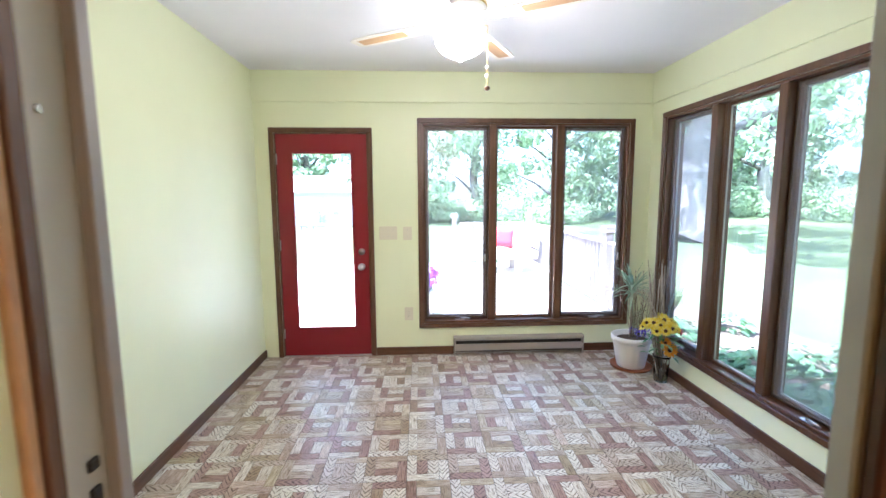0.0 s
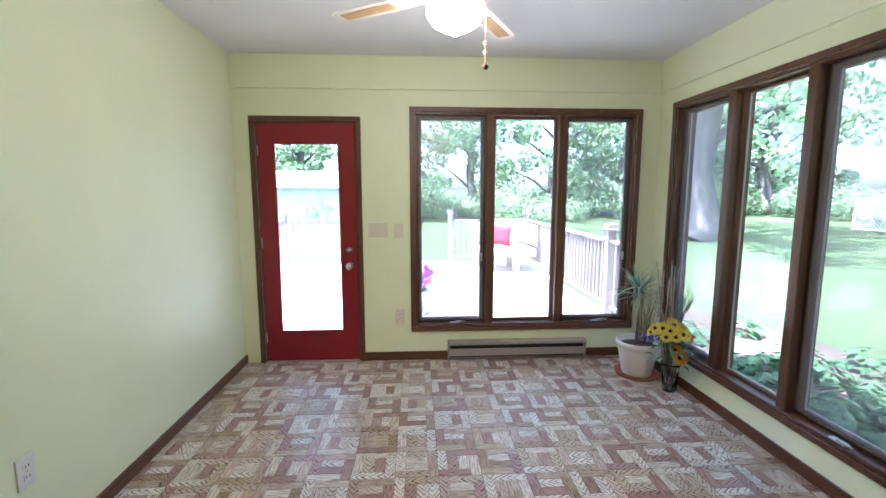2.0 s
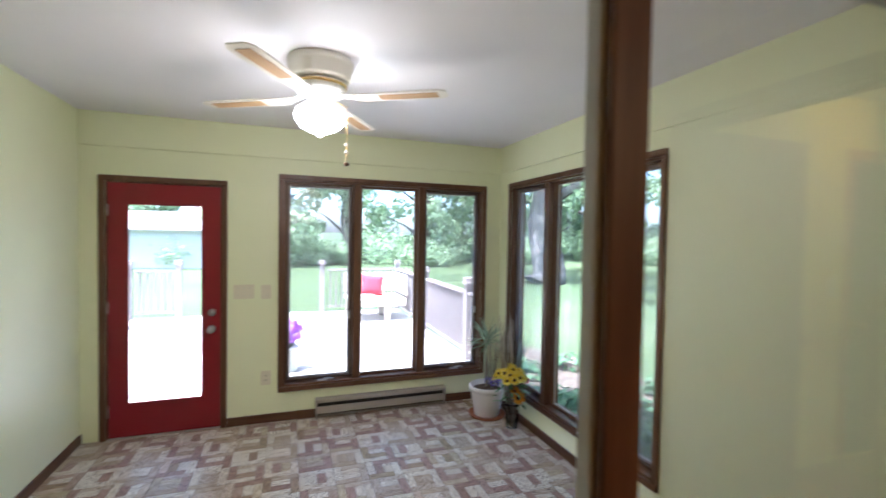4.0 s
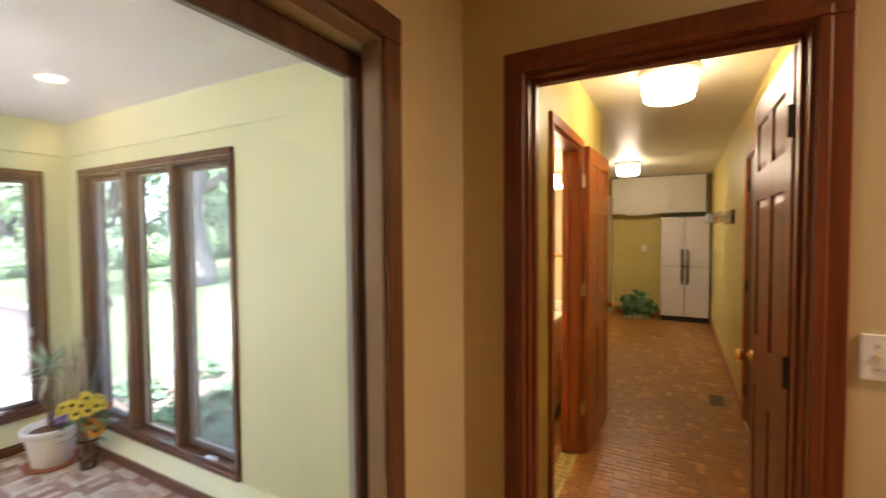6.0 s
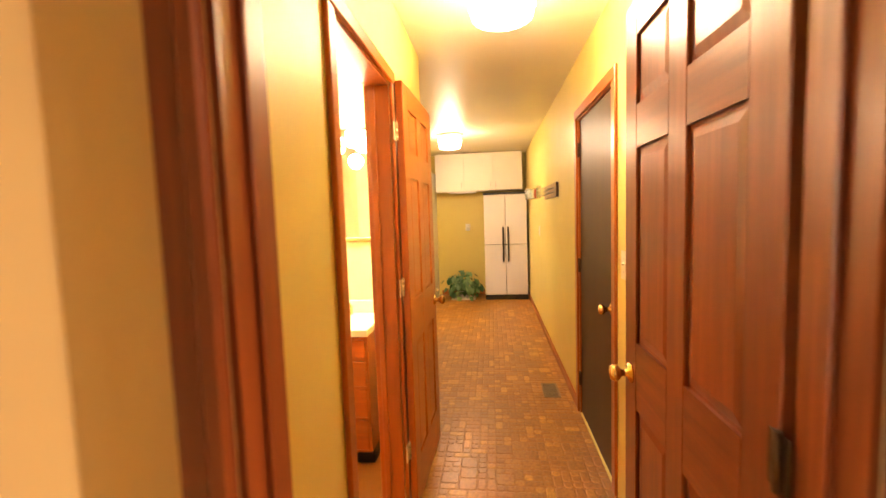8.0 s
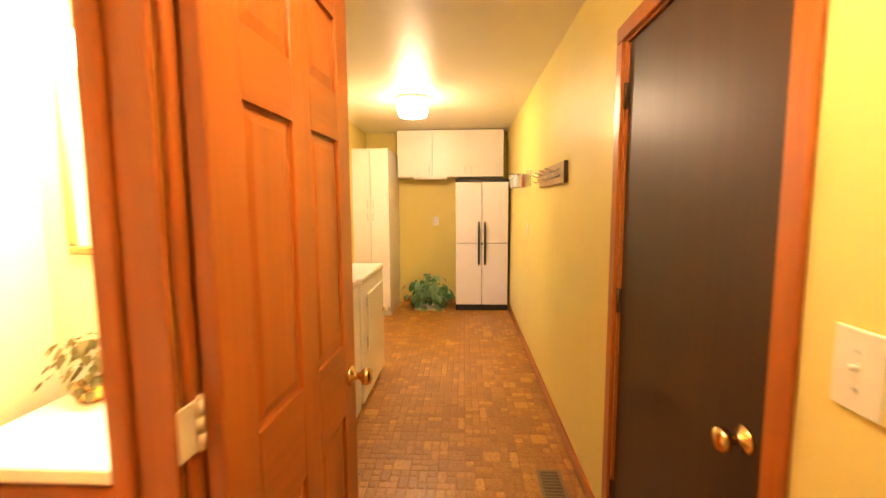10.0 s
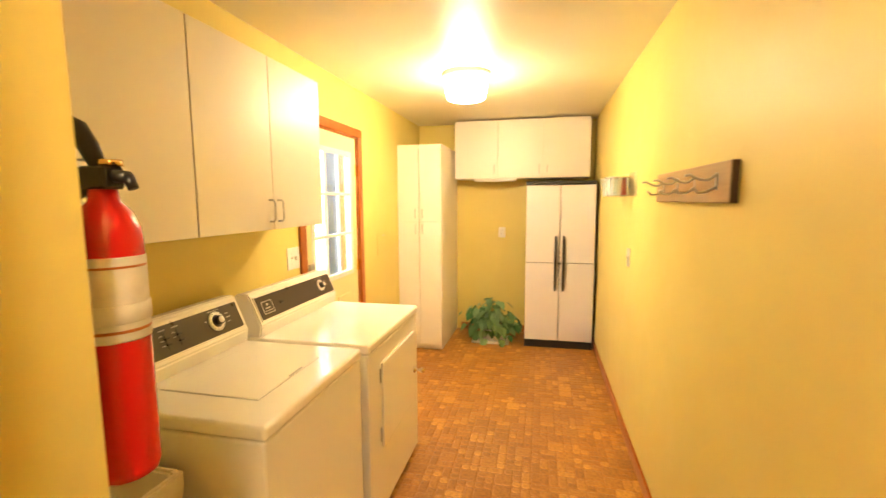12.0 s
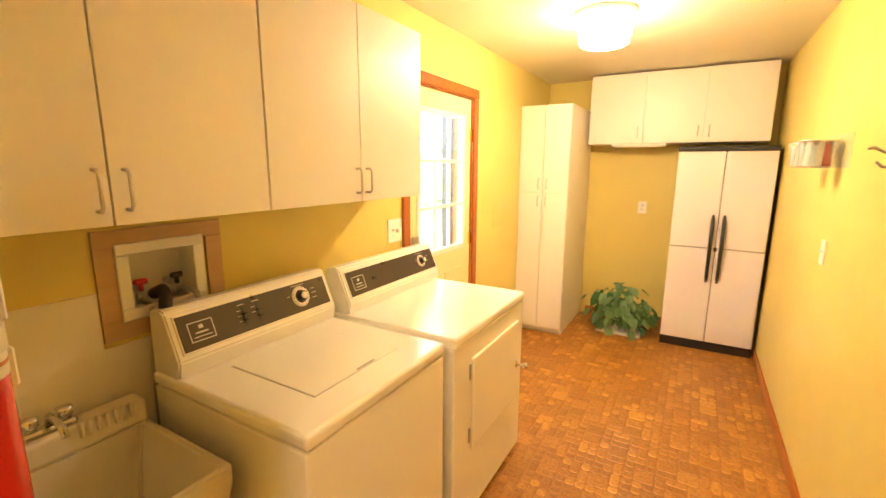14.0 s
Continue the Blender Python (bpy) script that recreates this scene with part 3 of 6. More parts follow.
# red glazed door of the sunroom; local x along the wall, y outward
d = tagged(thing("door_1", (-0.95, N, 0.0), "closed red painted door with a full glass light", "door"), kind="structure")
part("casing", casing(bmesh.new(), 0.817, 2.05, 0.042, -0.018, 0.0), M_TRIM, d)
part("door_frame", boxes((0, 0.008, 0, 0.15, 0, 2.05), (0.809, 0.817, 0, 0.15, 0, 2.05), (0.008, 0.809, 0, 0.15, 2.042, 2.05)), M_TRIM, d)
w0, w1 = 0.010, 0.807
leaf = part("leaf", boxes((w0, 0.141, 0.012, 0.056, 0.010, 2.04), (0.675, w1, 0.012, 0.056, 0.010, 2.04), (0.141, 0.675, 0.012, 0.056, 0.010, 0.27), (0.141, 0.675, 0.012, 0.056, 1.88, 2.04)), M_RED, d)
part("glazing_bead", boxes((0.132, 0.152, 0.006, 0.014, 0.262, 1.888), (0.664, 0.684, 0.006, 0.014, 0.262, 1.888), (0.152, 0.664, 0.006, 0.014, 0.262, 0.282), (0.152, 0.664, 0.006, 0.014, 1.868, 1.888), bev=0.003), M_RED, leaf)
p = part("pane", boxes((0.141, 0.675, 0.032, 0.036, 0.27, 1.88)), M_GLASS, leaf, "clear door glass")
p.visible_shadow = False
knob(leaf, (0.740, 0.012, 0.845), '-y', M_STEEL, 0.028, "door_handle")
part("deadbolt", lathe([(0.030, 0), (0.030, -0.010), (0.018, -0.014), (0.018, -0.022), (0.0001, -0.023)], 18, (0.742, 0.012, 0.985), 'y'), M_STEEL, leaf)
for z in (0.22, 1.05, 1.82):
    part("hinge", cyl(bmesh.new(), (0.012, 0.006, z - 0.045), (0.012, 0.006, z + 0.045), 0.006, n=10), M_STEEL, d)
part("threshold", boxes((0.008, 0.809, -0.01, 0.15, 0.0, 0.009), bev=0.003), M_STEEL, d)

# sliding glass door between kitchen and sunroom
sl = tagged(thing("door_2", (LG[0], S0, FL), "open two-panel sliding glass door in dark trim", "door"), kind="structure")
OW, OH = LG[1] - LG[0], 2.025
UW = LG2 - LG[0]
part("casing", casing(bmesh.new(), OW, OH, 0.078, -0.018, 0.0), M_TRIM, sl)
part("jamb_lining", boxes((0.0, 0.004, 0.0, 0.135, 0, OH)), M_GREEN, sl, "pale green jamb lining")
part("jamb_lining", boxes((OW - 0.006, OW, 0.0, 0.060, 0, OH), (0.004, OW - 0.006, 0.0, 0.060, OH - 0.006, OH)), M_TAN, sl, "tan jamb lining")
part("jamb_strip", boxes((0.0, 0.012, 0.137, 0.151, 0, OH), (UW - 0.012, UW, 0.137, 0.151, 0, OH), (0.012, UW - 0.012, 0.137, 0.151, OH - 0.012, OH), bev=0.002), M_BAREWOOD, sl, "bare wood jamb strip")
part("jamb_stop", boxes((0.0, 0.016, 0.152, 0.172, 0, OH), (UW - 0.03, UW, 0.158, 0.172, 0, OH), (0.018, UW - 0.03, 0.158, 0.172, OH - 0.018, OH), bev=0.002), M_TRIM, sl)
fr = part("frame", boxes((0.0, 0.014, 0.173, 0.270, 0, OH), (UW - 0.03, UW, 0.173, 0.270, 0, OH), (0.014, UW - 0.03, 0.173, 0.270, OH - 0.014, OH), (0.014, UW - 0.03, 0.173, 0.270, 0.0, 0.02), bev=0.002), M_VINYL, sl, "grey-white vinyl door frame")
part("weather_strip", boxes((0.014, 0.030, 0.228, 0.250, 0.02, OH - 0.014), bev=0.002), M_GREY, fr)
part("strike_hook", boxes((0.013, 0.019, 0.200, 0.216, 0.94, 0.96), bev=0.002), M_BLACK, fr)
part("strike_hook", boxes((0.013, 0.019, 0.200, 0.216, 0.98, 0.995), bev=0.002), M_BLACK, fr)
part("screw", cyl(bmesh.new(), (0.013, 0.190, 1.38), (0.016, 0.190, 1.38), 0.005, n=10), M_STEEL, fr)
PX = 0.786 - LG[0]
RX = 1.800 - LG[0]
fx = part("fixed_panel", boxes((PX + 0.008, PX + 0.072, 0.108, 0.125, 0.02, OH - 0.014), (RX, RX + 0.13, 0.108, 0.125, 0.02, OH - 0.014), (PX + 0.072, RX, 0.108, 0.125, 0.02, 0.11), (PX + 0.072, RX, 0.108, 0.125, OH - 0.085, OH - 0.014), bev=0.003), M_TRIM, sl)
part("panel_core", boxes((PX, PX + 0.074, 0.126, 0.157, 0.02, OH - 0.014), (RX - 0.004, RX + 0.13, 0.126, 0.157, 0.02, OH - 0.014), (PX + 0.074, RX - 0.004, 0.126, 0.157, 0.02, 0.10), (PX + 0.074, RX - 0.004, 0.126, 0.157, OH - 0.08, OH - 0.014), bev=0.003), M_VINYL, fx, "grey-white vinyl stile")
part("track", boxes((0.02, UW - 0.03, 0.190, 0.194, 0.02, 0.034), (0.02, UW - 0.03, 0.215, 0.219, 0.02, 0.034)), M_STEEL, fr)
for yy in (0.134, 0.148):
    p = part("pane", boxes((PX + 0.074, RX - 0.004, yy, yy + 0.003, 0.10, OH - 0.08)), M_GLASS2, fx, "clear double glazing")
    p.visible_shadow = False

# doorway from kitchen to hall, with a six-panel door folded back
dw = tagged(thing("doorway", (KX, 0.08, FL), "dark stained wood doorway casing", "doorway", 90), kind="structure")
ow, oh = 0.81, 2.045
bm = bmesh.new()
casing(bm, ow, oh, 0.078, 0.0, 0.018)
casing(bm, ow, oh, 0.030, 0.018, 0.026)
part("casing", bm, M_DOORW, dw)
part("jamb", boxes((0, 0.012, -0.126, 0.0, 0, oh), (ow - 0.012, ow, -0.126, 0.0, 0, oh), (0.012, ow - 0.012, -0.126, 0, oh - 0.012, oh)), M_DOORW, dw)
part("stop", boxes((0.012, 0.024, -0.085, -0.05, 0, oh - 0.012), (ow - 0.024, ow - 0.012, -0.085, -0.05, 0, oh - 0.012), (0.024, ow - 0.024, -0.085, -0.05, oh - 0.024, oh - 0.012), bev=0.003), M_DOORW, dw)
part("strike_plate", boxes((ow - 0.0135, ow - 0.011, -0.116, -0.09, 0.90, 0.96)), M_BRASS, dw)


def six_panel(parent, w, h, mat, mat_x, th=0.035, recess=0.010):
    """Stile and rail door: local x from the hinge, y through the leaf, z up."""
    st, mid = 0.105, 0.10
    rails = [(0.0, 0.22), (0.80, 1.01), (1.60, 1.725), (h - 0.105, h)]
    xs = [(st, (w - mid) / 2), ((w + mid) / 2, w - st)]
    lf = part("leaf", boxes((0, st, 0, th, 0, h), (w - st, w, 0, th, 0, h), (xs[0][1], xs[1][0], 0, th, rails[0][1], rails[-1][0]), bev=0.003), mat, parent)
    for lo, hi in rails:
        if lo in (0.0, rails[-1][0]):
            part("rail", boxes((st, w - st, 0.0004, th - 0.0004, lo, hi)), mat_x, lf)
        else:
            for x0, x1 in xs:
                part("rail", boxes((x0, x1, 0.0004, th - 0.0004, lo, hi)), mat_x, lf)
    for (a, lo), (hi, b) in zip(rails, rails[1:]):
        for x0, x1 in xs:
            bm = bmesh.new()
            box(bm, x0, x1, recess, th - recess, lo, hi)
            for y0, y1 in ((0.004, recess), (th - recess, th - 0.004)):
                s0, s1 = (y0, y1) if y0 < 0.01 else (y1, y0)
                i = 0.032
                o = [bm.verts.new((x, s1, z)) for x, z in ((x0 + 0.008, lo + 0.008), (x1 - 0.008, lo + 0.008), (x1 - 0.008, hi - 0.008), (x0 + 0.008, hi - 0.008))]
                n_ = [bm.verts.new((x, s0, z)) for x, z in ((x0 + i, lo + i), (x1 - i, lo + i), (x1 - i, hi - i), (x0 + i, hi - i))]
                bm.faces.new(n_)
                for k in range(4):
                    bm.faces.new((o[k], o[(k + 1) % 4], n_[(k + 1) % 4], n_[k]))
            part("panel", bm, mat, lf)
    return lf


d = tagged(thing("door_3", (KX + 0.145, 0.066, FL + 0.008), "open reddish-brown six-panel wooden door", "door", 0.0), kind="structure")
lf = six_panel(d, 0.775, 2.03, M_DOORW, M_DOORWX)
knob(lf, (0.715, 0.035, 0.90), 'y', M_BRASS)
knob(lf, (0.715, 0.0, 0.90), '-y', M_BRASS)
part("latch_plate", boxes((0.7752, 0.777, 0.006, 0.029, 0.87, 0.93)), M_BRASS, lf)
for z in (0.26, 1.03, 1.80):
    part("hinge", boxes((-0.028, 0.022, 0.035, 0.039, z - 0.045, z + 0.045), bev=0.001), M_BRONZE, d)
    part("hinge_pin", cyl(bmesh.new(), (-0.006, 0.042, z - 0.047), (-0.006, 0.042, z + 0.05), 0.007, n=10), M_BRONZE, d)

# bathroom doorway in honey wood
db = tagged(thing("doorway", (3.0, CN, FL), "honey-stained wood doorway casing of the bathroom", "doorway"), kind="structure")
ow, oh = 0.715, 2.025
part("casing", casing(bmesh.new(), ow, oh, 0.056, -0.018, 0.0), M_OAK, db)
part("jamb", boxes((0, 0.014, 0, 0.105, 0, oh), (ow - 0.014, ow, 0, 0.105, 0, oh), (0.014, ow - 0.014, 0, 0.105, oh - 0.014, oh)), M_OAK, db)
part("stop", boxes((ow - 0.026, ow - 0.014, 0.062, 0.088, 0, oh - 0.014), (0.014, 0.026, 0.062, 0.088, 0, oh - 0.014), bev=0.003), M_OAK, db)
part("inner_casing", casing(bmesh.new(), ow, oh, 0.056, 0.105, 0.117), M_OAK, db)
d = tagged(thing("door_4", (3.735, 0.952, FL + 0.008), "open honey-stained six-panel bathroom door", "door", -2.0), kind="structure")
lf = six_panel(d, 0.70, 2.03, M_OAK, M_OAKX)
for o in (lf, *lf.children):
    o.location = (0, 0, 0)
lf.location = (0, -0.035, 0)
knob(lf, (0.645, 0.0, 0.90), '-y', M_BRASS)
knob(lf, (0.645, 0.035, 0.90), 'y', M_BRASS)
for z in (0.30, 1.09, 1.80):
    hinge(d, -0.016, -0.001, z, M_HINGE, 0.080, 0.040)

# flush dark door in the hall
d = tagged(thing("door_5", (3.955, LS, FL), "closed flush dark brown door in honey trim", "door"), kind="structure")
bm = bmesh.new()
casing(bm, 0.875, 2.035, 0.062, 0.0, 0.016)
part("casing", bm, M_OAK, d)
part("jamb", boxes((0, 0.010, -0.12, 0, 0, 2.035), (0.865, 0.875, -0.12, 0, 0, 2.035), (0.010, 0.865, -0.12, 0, 2.025, 2.035)), M_OAK, d)
lf = part("leaf", boxes((0.012, 0.863, -0.046, -0.010, 0.008, 2.022), bev=0.002), M_BROWN, d)
knob(lf, (0.085, -0.010, 0.915), 'y', M_BRASS)
for z in (0.25, 1.05, 1.83):
    part("hinge", cyl(boxes((0.850, 0.873, -0.008, -0.004, z - 0.045, z + 0.045)), (0.864, 0.001, z - 0.048), (0.864, 0.001, z + 0.048), 0.007, n=10), M_BRONZE, d)

# back door of the laundry, nine lights over panels
d = tagged(thing("door_6", (6.70, LN, FL), "closed cream back door with a nine-pane light", "door"), kind="structure")
part("casing", casing(bmesh.new(), 0.83, 2.055, 0.068, -0.018, 0.0), M_OAK, d)
part("jamb", boxes((0, 0.008, 0, 0.15, 0, 2.055), (0.822, 0.83, 0, 0.15, 0, 2.055), (0.008, 0.822, 0, 0.15, 2.047, 2.055)), M_OAK, d)
gx0, gx1, gz0, gz1 = 0.125, 0.705, 1.02, 1.91
M_DOORCREAM = paint("cream_door_paint", (0.78, 0.66, 0.34), 0.35, 0.03)
lf = part("leaf", boxes((0.010, gx0, 0.01, 0.054, 0.01, 2.045), (gx1, 0.820, 0.01, 0.054, 0.01, 2.045), (gx0, gx1, 0.01, 0.054, 0.01, gz0), (gx0, gx1, 0.01, 0.054, gz1, 2.045)), M_DOORCREAM, d)
part("light_frame", boxes((gx0 - 0.025, gx0 + 0.012, 0.002, 0.012, gz0 - 0.025, gz1 + 0.025), (gx1 - 0.012, gx1 + 0.025, 0.002, 0.012, gz0 - 0.025, gz1 + 0.025), (gx0 + 0.012, gx1 - 0.012, 0.002, 0.012, gz0 - 0.025, gz0 + 0.012), (gx0 + 0.012, gx1 - 0.012, 0.002, 0.012, gz1 - 0.012, gz1 + 0.025), bev=0.003), M_WHITE, lf, "white glazing frame")
for i in (1, 2):
    x = gx0 + (gx1 - gx0) * i / 3
    part("muntin", boxes((x - 0.010, x + 0.010, 0.006, 0.026, gz0, gz1), bev=0.003), M_WHITE, lf)
    z = gz0 + (gz1 - gz0) * i / 3
    part("muntin", boxes((gx0, gx1, 0.008, 0.024, z - 0.010, z + 0.010), bev=0.003), M_WHITE, lf)
for i in range(3):
    for j in range(3):
        a, b2 = gx0 + (gx1 - gx0) * i / 3, gz0 + (gz1 - gz0) * j / 3
        p = part("pane", boxes((a, a + (gx1 - gx0) / 3, 0.028, 0.031, b2, b2 + (gz1 - gz0) / 3)), M_GLASS, lf)
        p.visible_shadow = False
for x0, x1 in ((0.13, 0.38), (0.45, 0.70)):
    part("panel", boxes((x0, x1, 0.004, 0.012, 0.20, 0.86), bev=0.006), M_DOORCREAM, lf)
knob(lf, (0.068, 0.01, 0.90), '-y', M_BRASS)
part("deadbolt", boxes((0.045, 0.095, -0.012, 0.01, 1.10, 1.16), bev=0.004), M_STEEL, lf)
for z in (0.30, 1.05, 1.80):
    part("hinge", boxes((0.800, 0.832, -0.003, 0.012, z - 0.045, z + 0.045), bev=0.002), M_BRASS, d)


# ---- switches and outlets ----
def wall_plate(at, rz, w, h, kinds, mat, label, category, group=""):
    """Cover plate in local x and z, facing -y, with toggles or sockets."""
    t = thing("light_switch" if category == "switch" else "outlet", at, label, category, rz, group)
    part("plate", boxes((-w / 2, w / 2, -0.007, 0.0, -h / 2, h / 2), bev=0.003, seg=2), mat, t)
    n_ = len(kinds)
    for i, k in enumerate(kinds):
        x = (i - (n_ - 1) / 2) * 0.046
        if k == 't':
            bm = boxes((x - 0.006, x + 0.006, -0.0085, -0.006, -0.013, 0.013))
            box(bm, x - 0.004, x + 0.004, -0.020, -0.007, 0.001, 0.010, 0.002)
            part("toggle", bm, M_HINGE if n_ == 4 else mat, t)
            for z in (-0.03, 0.03):
                part("screw", cyl(bmesh.new(), (x, -0.0065, z), (x, -0.0085, z), 0.0035, n=8), M_STEEL, t)
        elif k == 'o':
            for z in (-0.021, 0.021):
                s = part("socket", boxes((x - 0.016, x + 0.016, -0.0095, -0.006, z - 0.014, z + 0.014), bev=0.003), mat, t)
                part("slot", boxes((x - 0.008, x - 0.005, -0.0100, -0.009, z - 0.005, z + 0.006), (x + 0.005, x + 0.008, -0.0100, -0.009, z - 0.005, z + 0.006)), M_BLACK, s)
            part("screw", cyl(bmesh.new(), (x, -0.0065, 0), (x, -0.009, 0), 0.0035, n=8), M_STEEL, t)
        elif k == 'd':
            part("dial", lathe([(0.015, 0), (0.014, -0.014), (0.0001, -0.016)], 16, (x, -0.007, 0), 'y'), mat, t)
    return t


wall_plate((0.039, N, 1.155), 0, 0.163, 0.122, 'ttt', M_IVORY, "ivory triple switch plate on the green wall", "switch")
wall_plate((0.214, N, 1.150), 0, 0.080, 0.122, 't', M_IVORY, "ivory single switch plate on the green wall", "switch")
wall_plate((0.217, N, 0.395), 0, 0.080, 0.125, 'o', M_IVORY, "ivory outlet low on the green wall", "outlet")
wall_plate((W, 2.74, 0.42), 90, 0.08, 0.125, 'o', M_PLASTIC, "white outlet low on the green wall", "outlet")
wall_plate((KX, -0.128, 1.335), -90, 0.205, 0.122, 'tttt', M_PLASTIC, "white four-gang switch plate beside the doorway", "switch")
wall_plate((3.775, LS, 1.365), 180, 0.088, 0.130, 't', M_IVORY, "ivory switch plate on the yellow wall", "switch")
wall_plate((7.30, LS, 1.372), 180, 0.074, 0.120, 't', M_PLASTIC, "white switch plate on the yellow wall", "switch")
wall_plate((6.560, LN, 1.415), 0, 0.125, 0.13, 'td', M_PLASTIC, "white switch plate beside the back door", "switch")
wall_plate((LE, 0.955, 1.375), -90, 0.078, 0.120, 'o', M_PLASTIC, "white outlet on the end wall", "outlet")

# ---- sunroom things ----
# baseboard heater
h = thing("baseboard_heater", (0.635, N, 0.0), "taupe metal electric baseboard heater under the window", "heater")
HW = 1.235
part("body", boxes((0.0, HW, -0.020, -0.002, 0.02, 0.175), (0.012, HW - 0.012, -0.068, -0.020, 0.02, 0.026)), M_HEATER, h)
part("front_panel", boxes((0.012, HW - 0.012, -0.072, -0.066, 0.045, 0.112), bev=0.004), M_HEATER, h)
bm = boxes((0.012, HW - 0.012, -0.066, -0.020, 0.165, 0.175))
box(bm, 0.012, HW - 0.012, -0.072, -0.062, 0.142, 0.170, 0.004)
part("top_hood", bm, M_HEATER, h)
# a flat black sheet puts the heater's inner shade into colour
part("grille_shadow", boxes((0.02, HW - 0.02, -0.050, -0.046, 0.03, 0.16)), M_BLACK, h, "black sheet for the shade behind the slots")
for x in (0.0, HW - 0.012):
    part("end_cap", boxes((x, x + 0.012, -0.074, -0.002, 0.0, 0.177), bev=0.003), M_HEATER, h)

# ceiling fan
f = thing("ceiling_fan", (0.55, 3.20, CEIL_S), "white four-blade ceiling fan with cane blades and lit globe", "fan")
part("canopy", lathe([(0.163, 0.0), (0.170, -0.010), (0.167, -0.046), (0.160, -0.052), (0.158, -0.092), (0.140, -0.110), (0.0001, -0.112)], 36), M_FANWHITE, f)
part("motor_housing", lathe([(0.085, -0.112), (0.128, -0.120), (0.135, -0.150), (0.120, -0.178), (0.070, -0.190), (0.0001, -0.192)], 32), M_FANWHITE, f)
part("vent_ring", lathe([(0.1365, -0.128), (0.138, -0.135), (0.1365, -0.143)], 32), M_BRASS, f)
part("switch_cup", lathe([(0.060, -0.190), (0.062, -0.205), (0.050, -0.214), (0.066, -0.222), (0.064, -0.236), (0.0001, -0.238)], 24), M_FANWHITE, f)
part("globe", lathe([(0.058, -0.228), (0.092, -0.236), (0.122, -0.258), (0.132, -0.286), (0.126, -0.320), (0.104, -0.350), (0.062, -0.374), (0.022, -0.386), (0.016, -0.396), (0.0001, -0.404)], 32, ripple=lambda t, z: 0.012 * math.cos(8 * t)), M_GLOBE, f, "glowing fluted glass globe")
for k in range(4):
    a = -31 + 90 * k
    arm = bmesh.new()
    tube(arm, [(0.09, 0, -0.175), (0.13, 0.012, -0.188), (0.17, 0.02, -0.196), (0.215, 0.02, -0.198)], 0.009, 8)
    tube(arm, [(0.09, 0, -0.175), (0.13, -0.012, -0.188), (0.17, -0.02, -0.196), (0.215, -0.02, -0.198)], 0.009, 8)
    box(arm, 0.185, 0.225, -0.040, 0.040, -0.200, -0.194, 0.002)
    o = part("blade_arm", arm, M_FANWHITE, f)
    o.rotation_euler = (0, 0, radians(a))
    bl = bmesh.new()
    outline = [(0.195, -0.048), (0.24, -0.055), (0.57, -0.066), (0.65, -0.062), (0.685, -0.040), (0.685, 0.040), (0.65, 0.062), (0.57, 0.066), (0.24, 0.055), (0.195, 0.048)]
    lo = [bl.verts.new((x, y, -0.207)) for x, y in outline]
    hi = [bl.verts.new((x, y, -0.201)) for x, y in outline]
    bl.faces.new(lo[::-1])
    bl.faces.new(hi)
    for i in range(len(lo)):
        j = (i + 1) % len(lo)
        bl.faces.new((lo[i], lo[j], hi[j], hi[i]))
    b = part("blade", bl, M_FANWHITE, f)
    b.rotation_euler = (radians(0), 0, radians(a))
    part("cane_inset", boxes((0.33, 0.64, -0.036, 0.036, -0.2095, -0.2072), bev=0.001), M_CANE, b, "woven cane inset")
bm = bmesh.new()
cyl(bm, (0.060, -0.02, -0.215), (0.135, -0.03, -0.235), 0.002, n=6)
cyl(bm, (0.135, -0.03, -0.235), (0.135, -0.03, -0.532), 0.0018, n=6)
part("pull_chain", bm, M_BRASS, f)
for z in (-0.437, -0.477):
    part("chain_bead", lathe([(0.0001, z + 0.010), (0.010, z + 0.005), (0.010, z - 0.005), (0.0001, z - 0.010)], 10, (0.135, -0.03, 0)), M_FANWHITE, f)
part("chain_fob", lathe([(0.0001, -0.527), (0.013, -0.533), (0.016, -0.541), (0.010, -0.549), (0.0001, -0.552)], 12, (0.135, -0.03, 0)), M_BRONZE, f)


def blade_leaf(bm, root, tip, width, droop=0.0, up=(0, 0, 1), seg=4):
    """A strap leaf from root to tip, arching by droop."""
    root, tip = Vector(root), Vector(tip)
    d = tip - root
    side = d.cross(Vector(up))
    if side.length < 1e-5:
        side = Vector((1, 0, 0))
    side.normalize()
    prev = None
    for i in range(seg + 1):
        t = i / seg
        p = root + d * t + Vector((0, 0, droop * 4 * t * (1 - t)))
        wd = width * (0.35 + 1.3 * t * (1 - t) * 2) * (1 - t) ** 0.4 if t < 1 else 0.0005
        cur = (bm.verts.new(p - side * wd / 2), bm.verts.new(p + side * wd / 2))
        if prev:
            bm.faces.new((prev[0], prev[1], cur[1], cur[0]))
        prev = cur


# potted spiky palm with dried stems
rnd = random.Random(4)
p = thing("potted_palm", (2.15, 4.42, 0.0), "spiky palm in a ribbed cream pot with terracotta saucer", "plant")
part("saucer", lathe([(0.13, 0.0), (0.158, 0.004), (0.172, 0.026), (0.165, 0.027), (0.15, 0.012), (0.0001, 0.011)], 28), M_TERRA, p)
part("pot", lathe([(0.108, 0.013), (0.114, 0.02), (0.148, 0.225), (0.150, 0.24), (0.166, 0.246), (0.169, 0.285), (0.160, 0.29), (0.150, 0.282), (0.146, 0.25), (0.0001, 0.245)], 48, ripple=lambda t, z: 0.030 * math.cos(16 * t) if 0.03 < z < 0.23 else 0), M_POT, p)
